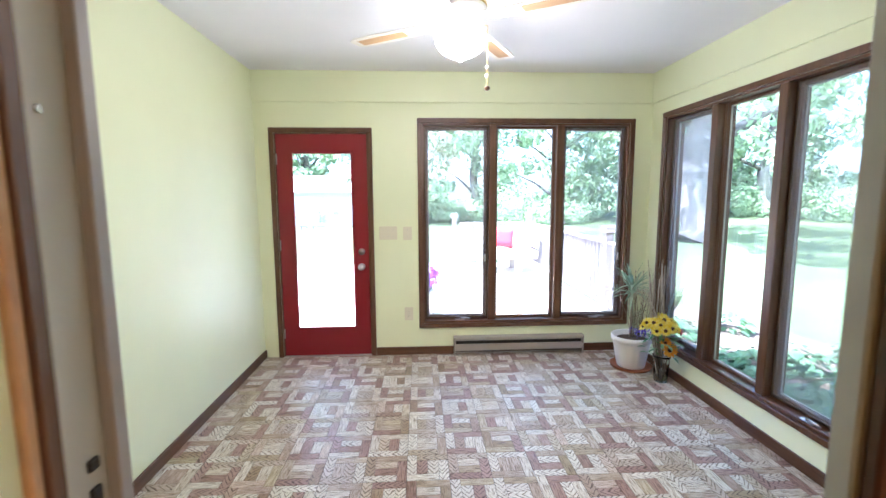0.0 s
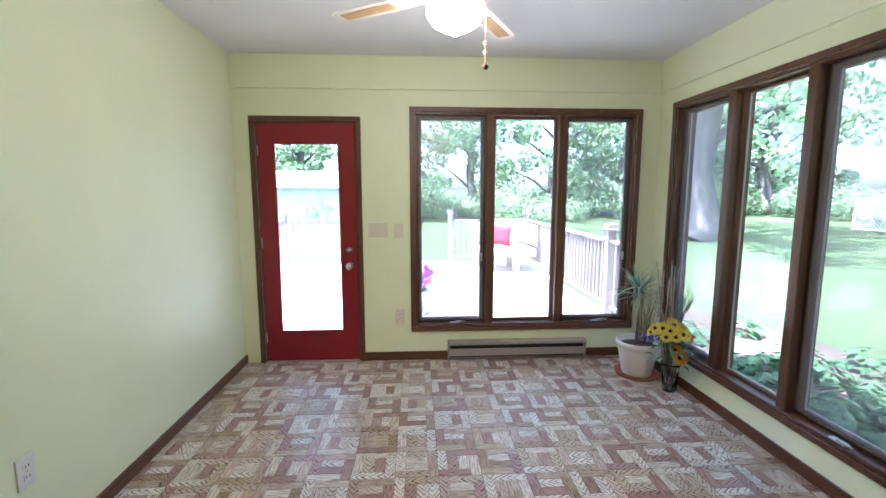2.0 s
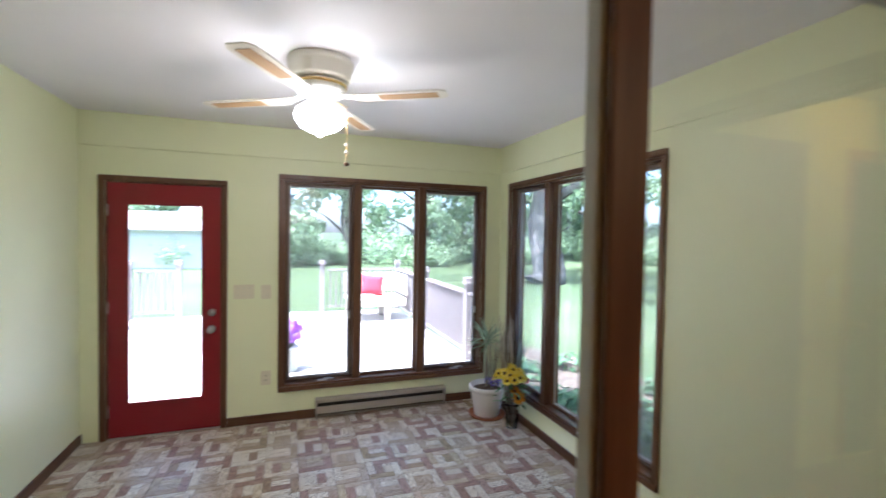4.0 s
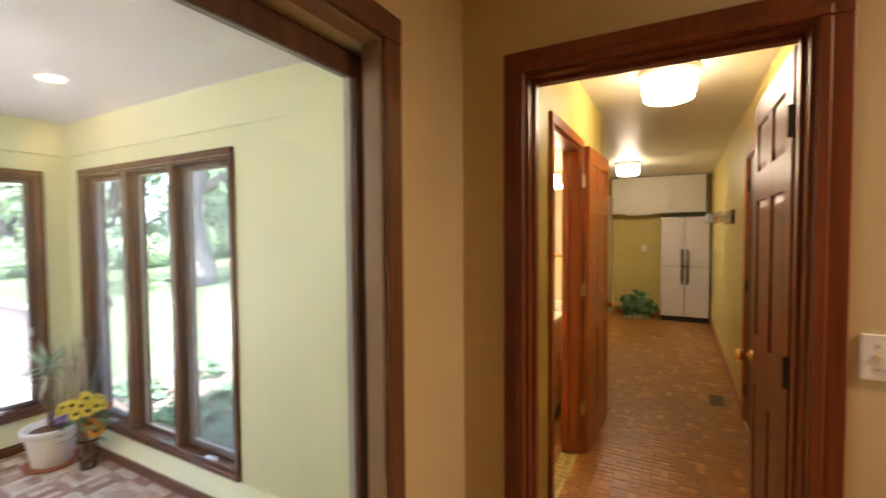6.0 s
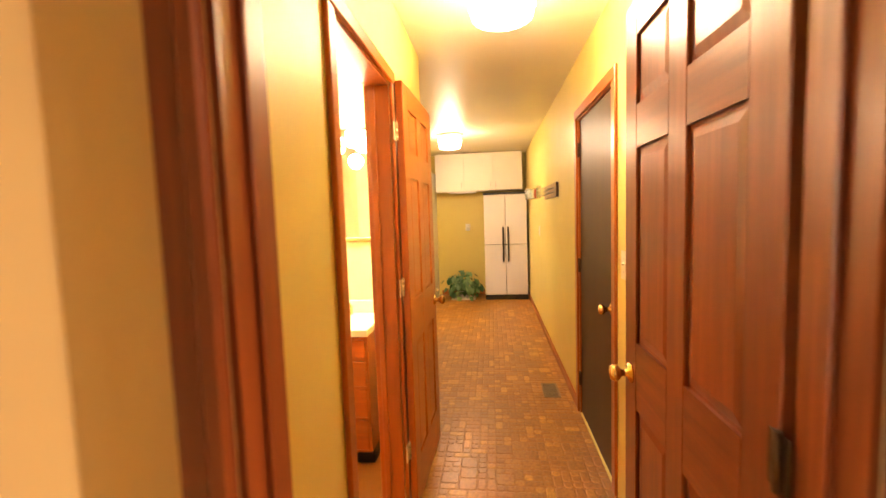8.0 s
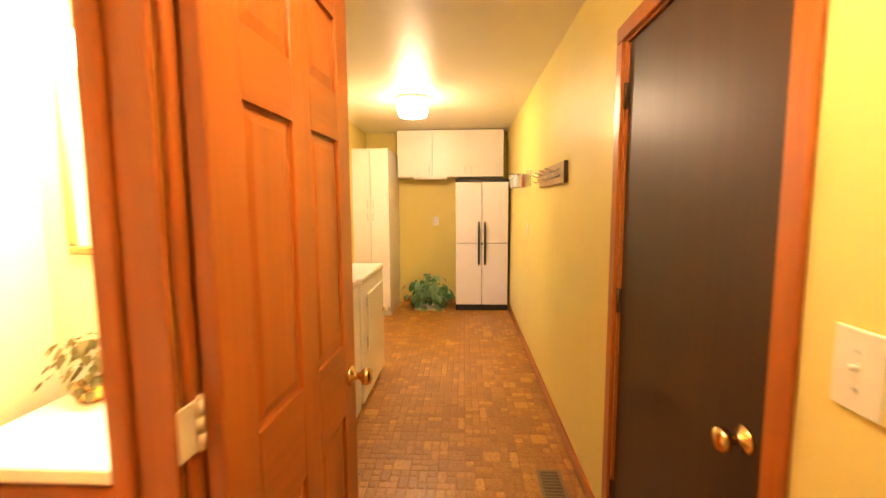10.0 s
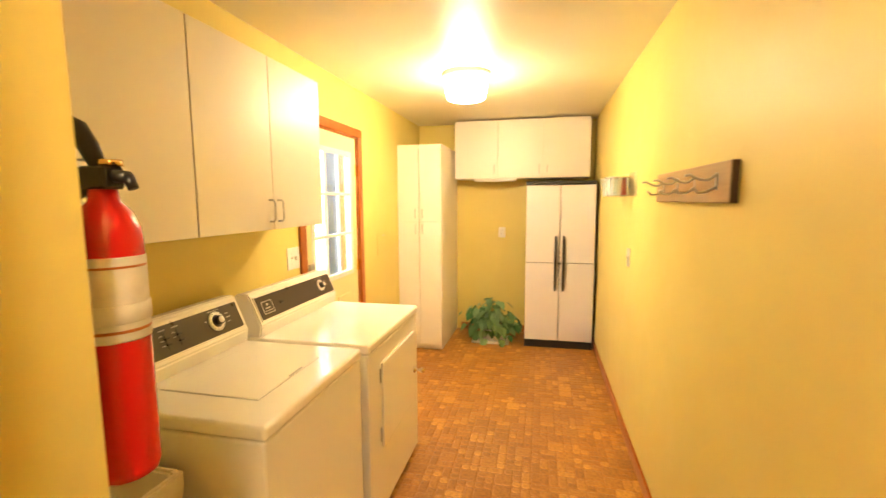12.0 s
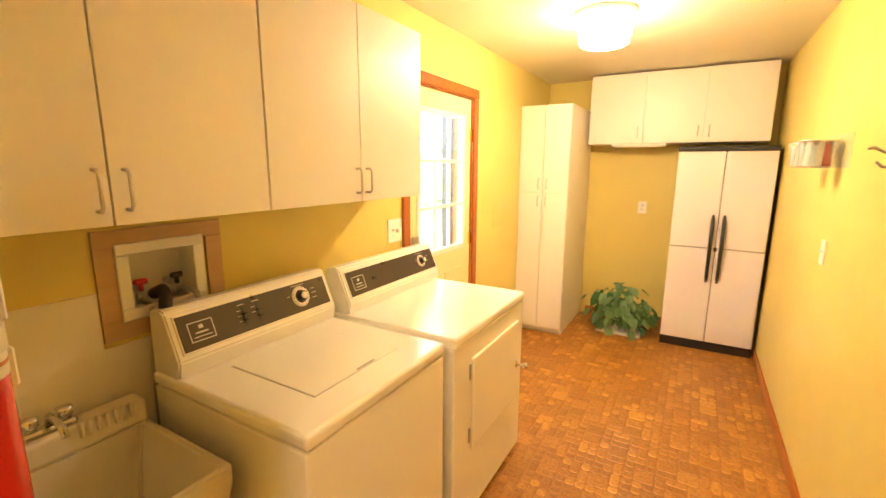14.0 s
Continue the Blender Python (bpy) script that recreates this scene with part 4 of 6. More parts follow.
part("soil", lathe([(0.147, 0.246), (0.10, 0.256), (0.0001, 0.262)], 20), M_SOIL, p)
bm = bmesh.new()
tube(bm, [(0.0, 0.02, 0.25), (0.01, 0.04, 0.45), (-0.005, 0.03, 0.62), (0.0, 0.03, 0.70)], [0.014, 0.012, 0.011, 0.010])
part("trunk", bm, M_STICK, p)
bm = bmesh.new()
for i in range(62):
    a = rnd.uniform(0, 2 * math.pi)
    el = rnd.uniform(-0.55, 1.25)
    L = rnd.uniform(0.17, 0.27)
    r0 = Vector((0.0, 0.03, 0.68 + rnd.uniform(-0.05, 0.05)))
    tip = r0 + Vector((math.cos(a) * math.cos(el) * L, math.sin(a) * math.cos(el) * L, math.sin(el) * L))
    blade_leaf(bm, r0, tip, 0.030, 0.025)
part("leaves", bm, M_PALM, p)
bm = bmesh.new()
for i in range(9):
    a = rnd.uniform(0, 2 * math.pi)
    q = Vector((0.02, 0.0, 0.27)) + Vector((math.cos(a) * 0.06, math.sin(a) * 0.05, 0))
    for k in range(7):
        c = q + Vector((rnd.uniform(-1, 1), rnd.uniform(-1, 1), rnd.uniform(0, 1.4))) * 0.028
        blade_leaf(bm, c, c + Vector((rnd.uniform(-1, 1), rnd.uniform(-1, 1), rnd.uniform(0.1, 1))) * 0.03, 0.016, 0, seg=2)
o = part("blue_blossoms", bm, M_BLUEF, p, "blue artificial blossoms")
o.location = (0.03, -0.07, 0.03)
bm = bmesh.new()
for i in range(22):
    a = rnd.uniform(-0.6, 2.6)
    x, y = 0.06 + rnd.uniform(-0.05, 0.05), 0.02 + rnd.uniform(-0.04, 0.04)
    L = rnd.uniform(0.35, 0.62)
    lean = rnd.uniform(0.05, 0.22)
    tube(bm, [(x, y, 0.25), (x + math.cos(a) * lean * 0.4, y + math.sin(a) * lean * 0.3, 0.25 + L * 0.55), (x + math.cos(a) * lean, y + math.sin(a) * lean * 0.6, 0.25 + L)], [0.0025, 0.002, 0.001], 5)
    for k in range(6):
        t = rnd.uniform(0.4, 1)
        c = Vector((x + math.cos(a) * lean * t, y + math.sin(a) * lean * 0.6 * t, 0.25 + L * t))
        blade_leaf(bm, c, c + Vector((rnd.uniform(-1, 1), rnd.uniform(-1, 1), rnd.uniform(-0.3, 1))) * 0.02, 0.012, 0, seg=2)
part("dried_stem", bm, M_STICK, p)

# sunflower vase
v = thing("flower_vase", (2.25, 4.12, 0.0), "glass vase of yellow sunflowers and tall grasses", "vase")
M_VASE = glass_pane("vase_glass", (0.96, 0.98, 0.96), 1.2)
part("vase", lathe([(0.0001, 0.004), (0.048, 0.004), (0.05, 0.0), (0.052, 0.01), (0.062, 0.19), (0.068, 0.215), (0.064, 0.215), (0.058, 0.19), (0.047, 0.014), (0.0001, 0.014)], 24), M_VASE, v)
bm = bmesh.new()
for i in range(14):
    a = rnd.uniform(0, 6.28)
    tube(bm, [(0.02 * math.cos(a), 0.02 * math.sin(a), 0.015), (0.035 * math.cos(a + 1), 0.035 * math.sin(a + 1), 0.12), (0.06 * math.cos(a + 0.4), 0.06 * math.sin(a + 0.4), 0.30)], 0.0035, 5)
part("stems", bm, M_STICK, v)


def sunflower(parent, c, n_, r, mat):
    c, n_ = Vector(c), Vector(n_).normalized()
    u = n_.orthogonal().normalized()
    w_ = n_.cross(u)
    bm = bmesh.new()
    for ring, (rr, cnt) in enumerate(((r, 15), (r * 0.8, 13))):
        for k in range(cnt):
            t = 2 * math.pi * (k + 0.5 * ring) / cnt + rnd.uniform(-0.1, 0.1)
            d_ = u * math.cos(t) + w_ * math.sin(t)
            blade_leaf(bm, c + d_ * r * 0.3, c + d_ * rr + n_ * rnd.uniform(-0.004, 0.014), r * 0.42, 0.0, up=n_, seg=3)
    fl = part("flower", bm, mat, parent)
    bm = bmesh.new()
    cyl(bm, c - n_ * 0.004, c + n_ * 0.010, r * 0.29, r * 0.20, 12)
    part("flower_centre", bm, M_BROWNC, fl, "dark seed head")
    return fl


for i in range(24):
    a, q = i * 2.4, ((i + 0.5) / 24) ** 0.5
    c = (-0.015 + 0.135 * q * math.cos(a), 0.01 + 0.12 * q * math.sin(a), 0.445 + 0.07 * (1 - q) + rnd.uniform(-0.03, 0.03))
    sunflower(v, c, (1.3 * math.cos(a) * q - 0.15 + rnd.uniform(-0.3, 0.3), 1.3 * math.sin(a) * q - 0.55, 0.95), rnd.uniform(0.042, 0.056), M_YPETAL)
sunflower(v, (0.015, -0.085, 0.285), (-0.2, -1, 0.25), 0.062, M_OPETAL)
sunflower(v, (-0.01, -0.06, 0.335), (-0.3, -1, 0.5), 0.045, M_OPETAL)
bm = bmesh.new()
for k in range(20):
    c = Vector((0.13, -0.03, 0.41))
    blade_leaf(bm, c, c + Vector((rnd.uniform(-1, 1), rnd.uniform(-1, 0.4), rnd.uniform(-1, 1))) * 0.034, 0.02, 0, seg=2)
part("red_blossom", bm, M_REDF, v, "small red blossom")
bm = bmesh.new()
for i in range(60):
    a, q = rnd.uniform(0, 6.28), rnd.uniform(0.02, 0.13)
    c = Vector((q * math.cos(a), q * math.sin(a), rnd.uniform(0.22, 0.42)))
    blade_leaf(bm, c, c + Vector((math.cos(a), math.sin(a), rnd.uniform(-0.8, 0.8))) * 0.06, 0.034, 0.01, seg=3)
part("foliage", bm, M_LEAF, v)
bm = bmesh.new()
for i in range(20):
    a = rnd.uniform(-0.5, 2.4)
    L = rnd.uniform(0.42, 0.58)
    lean = rnd.uniform(0.02, 0.20)
    bx, by = rnd.uniform(-0.06, 0.04), rnd.uniform(0.0, 0.1)
    e = (bx + math.cos(a) * lean * 0.5, by + math.sin(a) * lean, 0.40 + L)
    tube(bm, [(bx * 0.3, by * 0.3, 0.1), (bx, by, 0.42), e], [0.0025, 0.003, 0.0016], 5)
part("tall_grass", bm, M_STICK, v)
M_STRAW = leaf_mat("pale_straw", (0.50, 0.42, 0.30), (0.80, 0.74, 0.62), 0.7)
M_TWIG = leaf_mat("grey_blue_twigs", (0.16, 0.22, 0.24), (0.36, 0.46, 0.48), 0.6)
bm = bmesh.new()
for i in range(9):
    bx, L = rnd.uniform(-0.07, 0.04), rnd.uniform(0.36, 0.52)
    tube(bm, [(bx * 0.3, 0.03, 0.1), (bx, 0.06, 0.42), (bx + rnd.uniform(-0.03, 0.04), 0.08, 0.42 + L)], [0.004, 0.0055, 0.0035], 6)
for i in range(6):
    bx = rnd.uniform(-0.14, -0.06)
    tube(bm, [(-0.02, 0.02, 0.12), (bx * 0.6, 0.05, 0.55), (bx - 0.05, 0.06, 0.74), (bx - 0.13, 0.06, 0.70 - rnd.uniform(0, 0.1))], [0.003, 0.003, 0.0025, 0.0015], 5)
part("straw_reed", bm, M_STRAW, v, "pale straw reeds")
bm = bmesh.new()
for i in range(10):
    a_, L = rnd.uniform(0.06, 0.34), rnd.uniform(0.30, 0.50)
    e = Vector((a_ * 0.45, -a_ * 0.35, 0.40 + L))
    m0 = Vector((a_ * 0.25, -a_ * 0.1, 0.40 + L * 0.5))
    tube(bm, [(0.0, 0.0, 0.12), (0.02, 0.0, 0.38), m0, e], [0.003, 0.003, 0.0025, 0.0012], 5)
    tube(bm, [m0, m0 + Vector((0.05, -0.02, L * 0.28))], [0.002, 0.001], 5)
part("twig", bm, M_TWIG, v, "thin grey-blue twigs")


# ---- hall and laundry ----
def crystal_light(at, label):
    """Flush ceiling light: brass pan and a drum of strung crystal beads."""
    t = thing("ceiling_light", at, label, "ceiling light", 0, "crystal ceiling lights")
    part("ceiling_pan", lathe([(0.17, 0.0), (0.17, -0.014), (0.155, -0.030), (0.0001, -0.032)], 28), M_FANWHITE, t)
    prof = [(0.100, -0.032)]
    for k in range(4):
        z, r = -0.036 - k * 0.036, (0.142, 0.146, 0.141, 0.130)[k]
        prof += [(r * 0.90, z), (r * 0.985, z - 0.008), (r, z - 0.017), (r * 0.985, z - 0.026), (r * 0.90, z - 0.034)]
    prof.append((0.0001, -0.186))
    sh = part("shade", lathe(prof, 96, ripple=lambda a, z: 0.030 * math.cos(24 * a)), M_CRYSTAL, t, "glowing rows of crystal beads")
    for k in range(3):
        z, r = -0.0715 - k * 0.036, (0.142, 0.141, 0.133)[k]
        part("bead_wire", lathe([(r - 0.002, z + 0.0025), (r, z), (r - 0.002, z - 0.0025)], 40), M_BRASS, sh)
    part("rim_ring", lathe([(0.144, -0.022), (0.152, -0.030), (0.144, -0.038)], 28), M_FANWHITE, t)
    return t


crystal_light((3.74, 0.465, CEIL_L), "lit crystal flush ceiling light in the hall")
crystal_light((7.36, 1.04, CEIL_L), "lit crystal flush ceiling light in the laundry")
for y in (-1.2, -2.31):
    t = thing("downlight", (1.99, y, CEIL_L), "lit round recessed downlight in the kitchen ceiling", "downlight", 0, "kitchen downlights")
    part("trim_ring", lathe([(0.09, 0.0), (0.09, -0.006), (0.066, -0.004), (0.066, 0.0)], 24), M_PLASTIC, t)
    part("lens", lathe([(0.066, -0.001), (0.0001, -0.0012)], 24), M_DISC, t, "glowing lens")


def bar_pull(parent, xyz, length, vertical=True, out=(0, -1, 0), r=0.0045, mat=None, stand=0.028):
    """Bent wire pull with two feet."""
    c, o = Vector(xyz), Vector(out)
    ax = Vector((0, 0, 1)) if vertical else Vector((1, 0, 0)) if abs(o.y) > 0.5 else Vector((0, 1, 0))
    a, b = c - ax * length / 2, c + ax * length / 2
    pts = [a, a + o * stand * 0.7, a + o * stand + ax * 0.010, b + o * stand - ax * 0.010, b + o * stand * 0.7, b]
    return part("pull_handle", tube(bmesh.new(), pts, r, 8), mat or M_STEEL, parent)


# wall cabinets over the washer: two units of two doors
for x0, x1 in ((4.655, 5.508), (5.510, 6.372)):
    c = thing("wall_cabinet", (x0, LN, 1.632), "white laminate wall cabinet above the washing machines", "cabinet", 0, "wall cabinets over the machines")
    w = x1 - x0
    hgt, dep = 0.728, 0.285
    part("body", boxes((0, w, -dep, 0, 0, 0.016), (0, w, -dep, 0, hgt - 0.016, hgt), (0, 0.016, -dep, 0, 0.016, hgt - 0.016), (w - 0.016, w, -dep, 0, 0.016, hgt - 0.016), (0.016, w - 0.016, -0.008, 0, 0.016, hgt - 0.016)), M_WHITE, c)
    for i in (0, 1):
        a, b = 0.002 + i * w / 2, (i + 1) * w / 2 - 0.002
        dr = part("door", boxes((a, b, -dep - 0.020, -dep - 0.002, 0.001, hgt - 0.001), bev=0.0015), M_WHITE, c)
        bar_pull(dr, (b - 0.028 if i == 0 else a + 0.028, -dep - 0.020, 0.082), 0.092, mat=M_STEEL)

# end-wall cabinets: three doors above, on a common carcass
c = thing("overhead_cabinet", (LE, 0.018, 1.986), "white three-door cabinet under the ceiling above the refrigerator-style cupboard", "cabinet")
part("body", boxes((-0.265, -0.002, 0, 1.445, 0, 0.63), bev=0.002), M_WHITE, c)
for i in range(3):
    a, b = i * 1.445 / 3 + 0.002, (i + 1) * 1.445 / 3 - 0.002
    dr = part("door", boxes((-0.285, -0.267, a, b, 0.002, 0.626), bev=0.0015), M_WHITE, c)
    bar_pull(dr, (-0.285, b - 0.04 if i in (0,) else a + 0.04, 0.10), 0.09, out=(-1, 0, 0), r=0.004)
t = thing("cabinet_light", (9.13, 0.78, 1.962), "slim white under-cabinet light strip", "light")
part("housing", boxes((-0.02, 0.05, 0, 0.47, 0.0, 0.024), bev=0.004), M_PLASTIC, t)
part("diffuser", boxes((-0.016, 0.046, 0.02, 0.45, -0.006, 0.0), bev=0.002), M_WHITE, t)

# tall pantry cabinet in the corner
c = thing("pantry_cabinet", (8.52, 1.492, FL), "tall white laminate pantry cabinet with four doors", "cabinet")
D_, W_ = LE - 8.52 - 0.002, 0.455
part("body", boxes((0.020, D_, 0, W_, 0.06, 2.12), bev=0.002), M_WHITE, c)
part("plinth", boxes((0.05, D_, 0.004, W_ - 0.004, 0.0, 0.06)), M_WHITE, c)
for z0, z1, hz in ((0.065, 1.345, 1.27), (1.351, 2.115, 1.43)):
    for i in (0, 1):
        a, b = i * W_ / 2 + 0.002, (i + 1) * W_ / 2 - 0.002
        dr = part("door", boxes((0.0, 0.018, a, b, z0, z1), bev=0.0015), M_WHITE, c)
        bar_pull(dr, (0.0, b - 0.035 if i == 0 else a + 0.035, hz), 0.085, out=(-1, 0, 0), r=0.004)

# resin utility cupboard that looks like a refrigerator
c = thing("utility_cupboard", (8.85, -0.030, FL), "pale grey resin utility cupboard with black trim and four doors", "cupboard")
part("base", boxes((0.01, 0.50, 0.0, 0.695, 0.0, 0.078), bev=0.006), M_BLACK, c)
part("carcass", boxes((0.035, 0.50, 0.006, 0.689, 0.078, 1.70), bev=0.004), M_BLACK, c)
part("top", boxes((-0.008, 0.505, -0.004, 0.699, 1.716, 1.752), bev=0.008, seg=2), M_BLACK, c)
M_RESIN = paint("pale_resin", (0.70, 0.66, 0.66), 0.42, 0.03, 140, 0.2)
for i in (0, 1):
    for z0, z1 in ((0.083, 0.906), (0.912, 1.712)):
        a, b = 0.004 + i * 0.346, 0.345 + i * 0.346
        dr = part("door", boxes((0.0, 0.032, a, b, z0, z1), bev=0.008, seg=2), M_RESIN, c)
    y = 0.308 if i == 0 else 0.388
    bm = bmesh.new()
    tube(bm, [(0.004, y, 0.62), (-0.03, y, 0.67), (-0.045, y, 0.905), (-0.03, y, 1.14), (0.004, y, 1.19)], [0.010, 0.014, 0.015, 0.014, 0.010], 10)
    part("handle", bm, M_BLACK, c, "long black bowed handle")
part("latch", boxes((-0.012, 0.0, 0.335, 0.360, 0.89, 0.92), bev=0.003), M_BLACK, c)

# trailing pothos in a white tray
rnd = random.Random(11)
p = thing("trailing_plant", (8.98, 1.03, FL), "bushy green trailing plant standing on a white tray", "plant")
tr = bmesh.new()
box(tr, -0.13, 0.13, -0.20, 0.20, 0.0, 0.010, 0.004)
for b in ((-0.13, 0.13, -0.20, -0.192, 0.010, 0.026), (-0.13, 0.13, 0.192, 0.20, 0.010, 0.026), (-0.13, -0.122, -0.192, 0.192, 0.010, 0.026), (0.122, 0.13, -0.192, 0.192, 0.010, 0.026)):
    box(tr, *b)
part("tray", tr, M_PLASTIC, p, "white plastic tray")
part("pot", lathe([(0.07, 0.011), (0.085, 0.13), (0.092, 0.135), (0.088, 0.14), (0.0001, 0.13)], 20), M_POT, p)
bm, st = bmesh.new(), bmesh.new()


def heart_leaf(bm, c, n_, d_, s):
    """A heart-shaped leaf folded along its midrib."""
    c, n_, d_ = Vector(c), Vector(n_).normalized(), Vector(d_)
    d_ = (d_ - n_ * d_.dot(n_)).normalized()
    w_ = n_.cross(d_)
    mid = [bm.verts.new(c + d_ * s * t - n_ * s * 0.12 * t * t) for t in (0.0, 0.35, 0.7, 1.0)]
    for sgn in (1, -1):
        e = [bm.verts.new(c + d_ * s * t + w_ * sgn * s * q + n_ * s * h) for t, q, h in ((-0.10, 0.22, 0.05), (0.18, 0.42, 0.07), (0.62, 0.30, 0.03))]
        for f in ((mid[0], e[0], e[1], mid[1]), (mid[1], e[1], e[2], mid[2])):
            bm.faces.new(f)
        bm.faces.new((mid[2], e[2], mid[3]))


for i in range(230):
    a, q = rnd.uniform(0, 6.28), rnd.uniform(0, 1) ** 0.6 * rnd.choice((0.9, 1.0, 1.0, 1.18))
    el = rnd.uniform(-0.65, 1.45)
    c = Vector((math.cos(a) * math.cos(el) * 0.19 * q, math.sin(a) * math.cos(el) * 0.31 * q, 0.20 + 0.24 * q * math.sin(el)))
    if c.z < 0.05:
        c.z = 0.05 + rnd.uniform(0, 0.04)
    out = Vector((math.cos(a), math.sin(a), 0.35 * math.sin(el)))
    heart_leaf(bm, c, Vector((out.x * 0.7 - 0.35, out.y * 0.7, 0.7)), out + Vector((0, 0, -0.7)), rnd.uniform(0.065, 0.115))
    if i % 4 == 0:
        tube(st, [(0, 0, 0.17), c * 0.6 + Vector((0, 0, 0.10)), c], 0.0025, 4)
part("leaves", bm, M_LEAF, p)
part("vines", st, M_LEAF, p)


# washing machine and dryer
def text_bars(parent, rows, mat, y, tilt=None):
    for x0, x1, z0, z1 in rows:
        part("marking", boxes((x0, x1, y - 0.0006, y + 0.0006, z0, z1)), mat, parent)


M_MARK = paint("pale_marking", (0.62, 0.58, 0.50), 0.5)
WY = 1.235          # front plane of both machines


def machine(name, x0, x1, WTOP, label, category):
    """Enamel body with a sloped brown console; local x along the wall, y to the wall."""
    t = thing(name, (x0, WY, FL), label, category)
    w = x1 - x0
    dp = 0.68
    part("kick", boxes((0.015, w - 0.015, 0.05, dp, 0.0, 0.055)), M_GREY, t)
    part("body", boxes((0.0, w, 0.006, dp, 0.045, WTOP - 0.047), bev=0.008, seg=2), M_ENAMEL, t)
    part("top", boxes((-0.002, w + 0.002, 0.0, dp, WTOP - 0.045, WTOP), bev=0.013, seg=3), M_ENAMEL, t)
    # console: a wedge with sloped front
    bm = bmesh.new()
    prof = [(0.540, WTOP - 0.004), (0.530, WTOP + 0.053), (0.592, WTOP + 0.197), (0.606, WTOP + 0.205), (dp - 0.01, WTOP + 0.197), (dp - 0.005, WTOP - 0.004)]
    L = [bm.verts.new((0.004, y, z)) for y, z in prof]
    R = [bm.verts.new((w - 0.004, y, z)) for y, z in prof]
    bm.faces.new(L)
    bm.faces.new(R[::-1])
    for k in range(len(prof)):
        j = (k + 1) % len(prof)
        bm.faces.new((L[k], R[k], R[j], L[j]))
    bmesh.ops.recalc_face_normals(bm, faces=bm.faces)
    bmesh.ops.bevel(bm, geom=bm.edges[:], offset=0.006, segments=2, affect='EDGES')
    con = part("console", bm, M_ENAMEL, t)
    # the panel lies in the slope: local u along x, v up the slope
    y0, z0, y1, z1 = 0.530, WTOP + 0.053, 0.592, WTOP + 0.197
    ang = math.atan2(z1 - z0, y1 - y0)
    fm = Matrix.Translation((0, y0, z0)) @ Matrix.Rotation(ang - math.pi / 2, 4, 'X')

    def on_slope(ob):
        ob.matrix_basis = fm
        return ob
    H_ = 0.156
    on_slope(part("panel_trim", boxes((0.022, w - 0.022, -0.004, 0.002, 0.018, H_ - 0.014), bev=0.002), M_SILVER, con))
    pn = on_slope(part("panel", boxes((0.028, w - 0.028, -0.006, 0.0, 0.024, H_ - 0.020), bev=0.001), M_PANEL, con, "brown control panel"))
    bd = bmesh.new()
    for b in ((0.055, 0.135, -0.0075, -0.006, 0.046, 0.049), (0.055, 0.135, -0.0075, -0.006, 0.105, 0.108), (0.055, 0.058, -0.0075, -0.006, 0.049, 0.105), (0.132, 0.135, -0.0075, -0.006, 0.049, 0.105)):
        box(bd, *b)
    part("badge_frame", bd, M_MARK, pn)
    part("badge", boxes((0.088, 0.102, -0.0075, -0.006, 0.084, 0.096), (0.075, 0.115, -0.0075, -0.006, 0.070, 0.075), (0.066, 0.124, -0.0075, -0.006, 0.058, 0.061)), M_MARK, pn)
    return t, con, pn, w, dp


def dial(pn, x, z, r):
    d_ = part("dial", lathe([(r, -0.006), (r, -0.010), (r * 0.70, -0.012), (r * 0.64, -0.011)], 30, (x, 0, z), 'y'), M_SILVER, pn, "pale metal dial ring")
    part("dial_face", lathe([(r * 0.64, -0.0075), (r * 0.64, -0.011), (0.0001, -0.0112)], 30, (x, 0, z), 'y'), M_PANEL, d_)
    part("dial_knob", lathe([(r * 0.50, -0.011), (r * 0.46, -0.030), (r * 0.30, -0.033), (0.0001, -0.033)], 24, (x, 0, z), 'y'), M_BLACK, d_)
    part("dial_cap", lathe([(r * 0.36, -0.031), (r * 0.32, -0.035), (0.0001, -0.0355)], 20, (x, 0, z), 'y'), M_SILVER, d_)
    tick = bmesh.new()
    for k in range(16):
        a = 2 * math.pi * k / 16
        cx, cz = x + math.cos(a) * r * 0.88, z + math.sin(a) * r * 0.88
        box(tick, cx - 0.0012, cx + 0.0012, -0.0128, -0.0115, cz - 0.0012, cz + 0.0012)
    part("dial_tick", tick, M_BLACK, d_)


t, con, pn, w, dp = machine("washing_machine", 5.241, 5.897, 0.950, "white top-loading washing machine with brown console", "washing machine")
x0, x1, y0, y1 = 0.140, 0.525, 0.122, 0.492
WTOP = 0.950
# solid grey strips carry the shade of the lid's seam as colour
gap = bmesh.new()
for b in ((x0, x1, y0, y0 + 0.004), (x0, x1, y1 - 0.004, y1), (x0, x0 + 0.004, y0, y1), (x1 - 0.004, x1, y0, y1)):
    box(gap, *b, WTOP - 0.002, WTOP + 0.0004)
part("lid_gap", gap, M_GREY, t, "grey strips for the shaded gap round the lid")
lid = part("lid", boxes((x0 + 0.0025, x1 - 0.0025, y0 + 0.0025, y1 - 0.0025, WTOP - 0.003, WTOP + 0.003), bev=0.003, seg=2), M_ENAMEL, t)
part("finger_grip", boxes((x0 + 0.185, x0 + 0.270, y0 + 0.004, y0 + 0.013, WTOP + 0.002, WTOP + 0.0048), bev=0.001), M_GREY, lid)
dial(pn, w - 0.165, 0.082, 0.040)
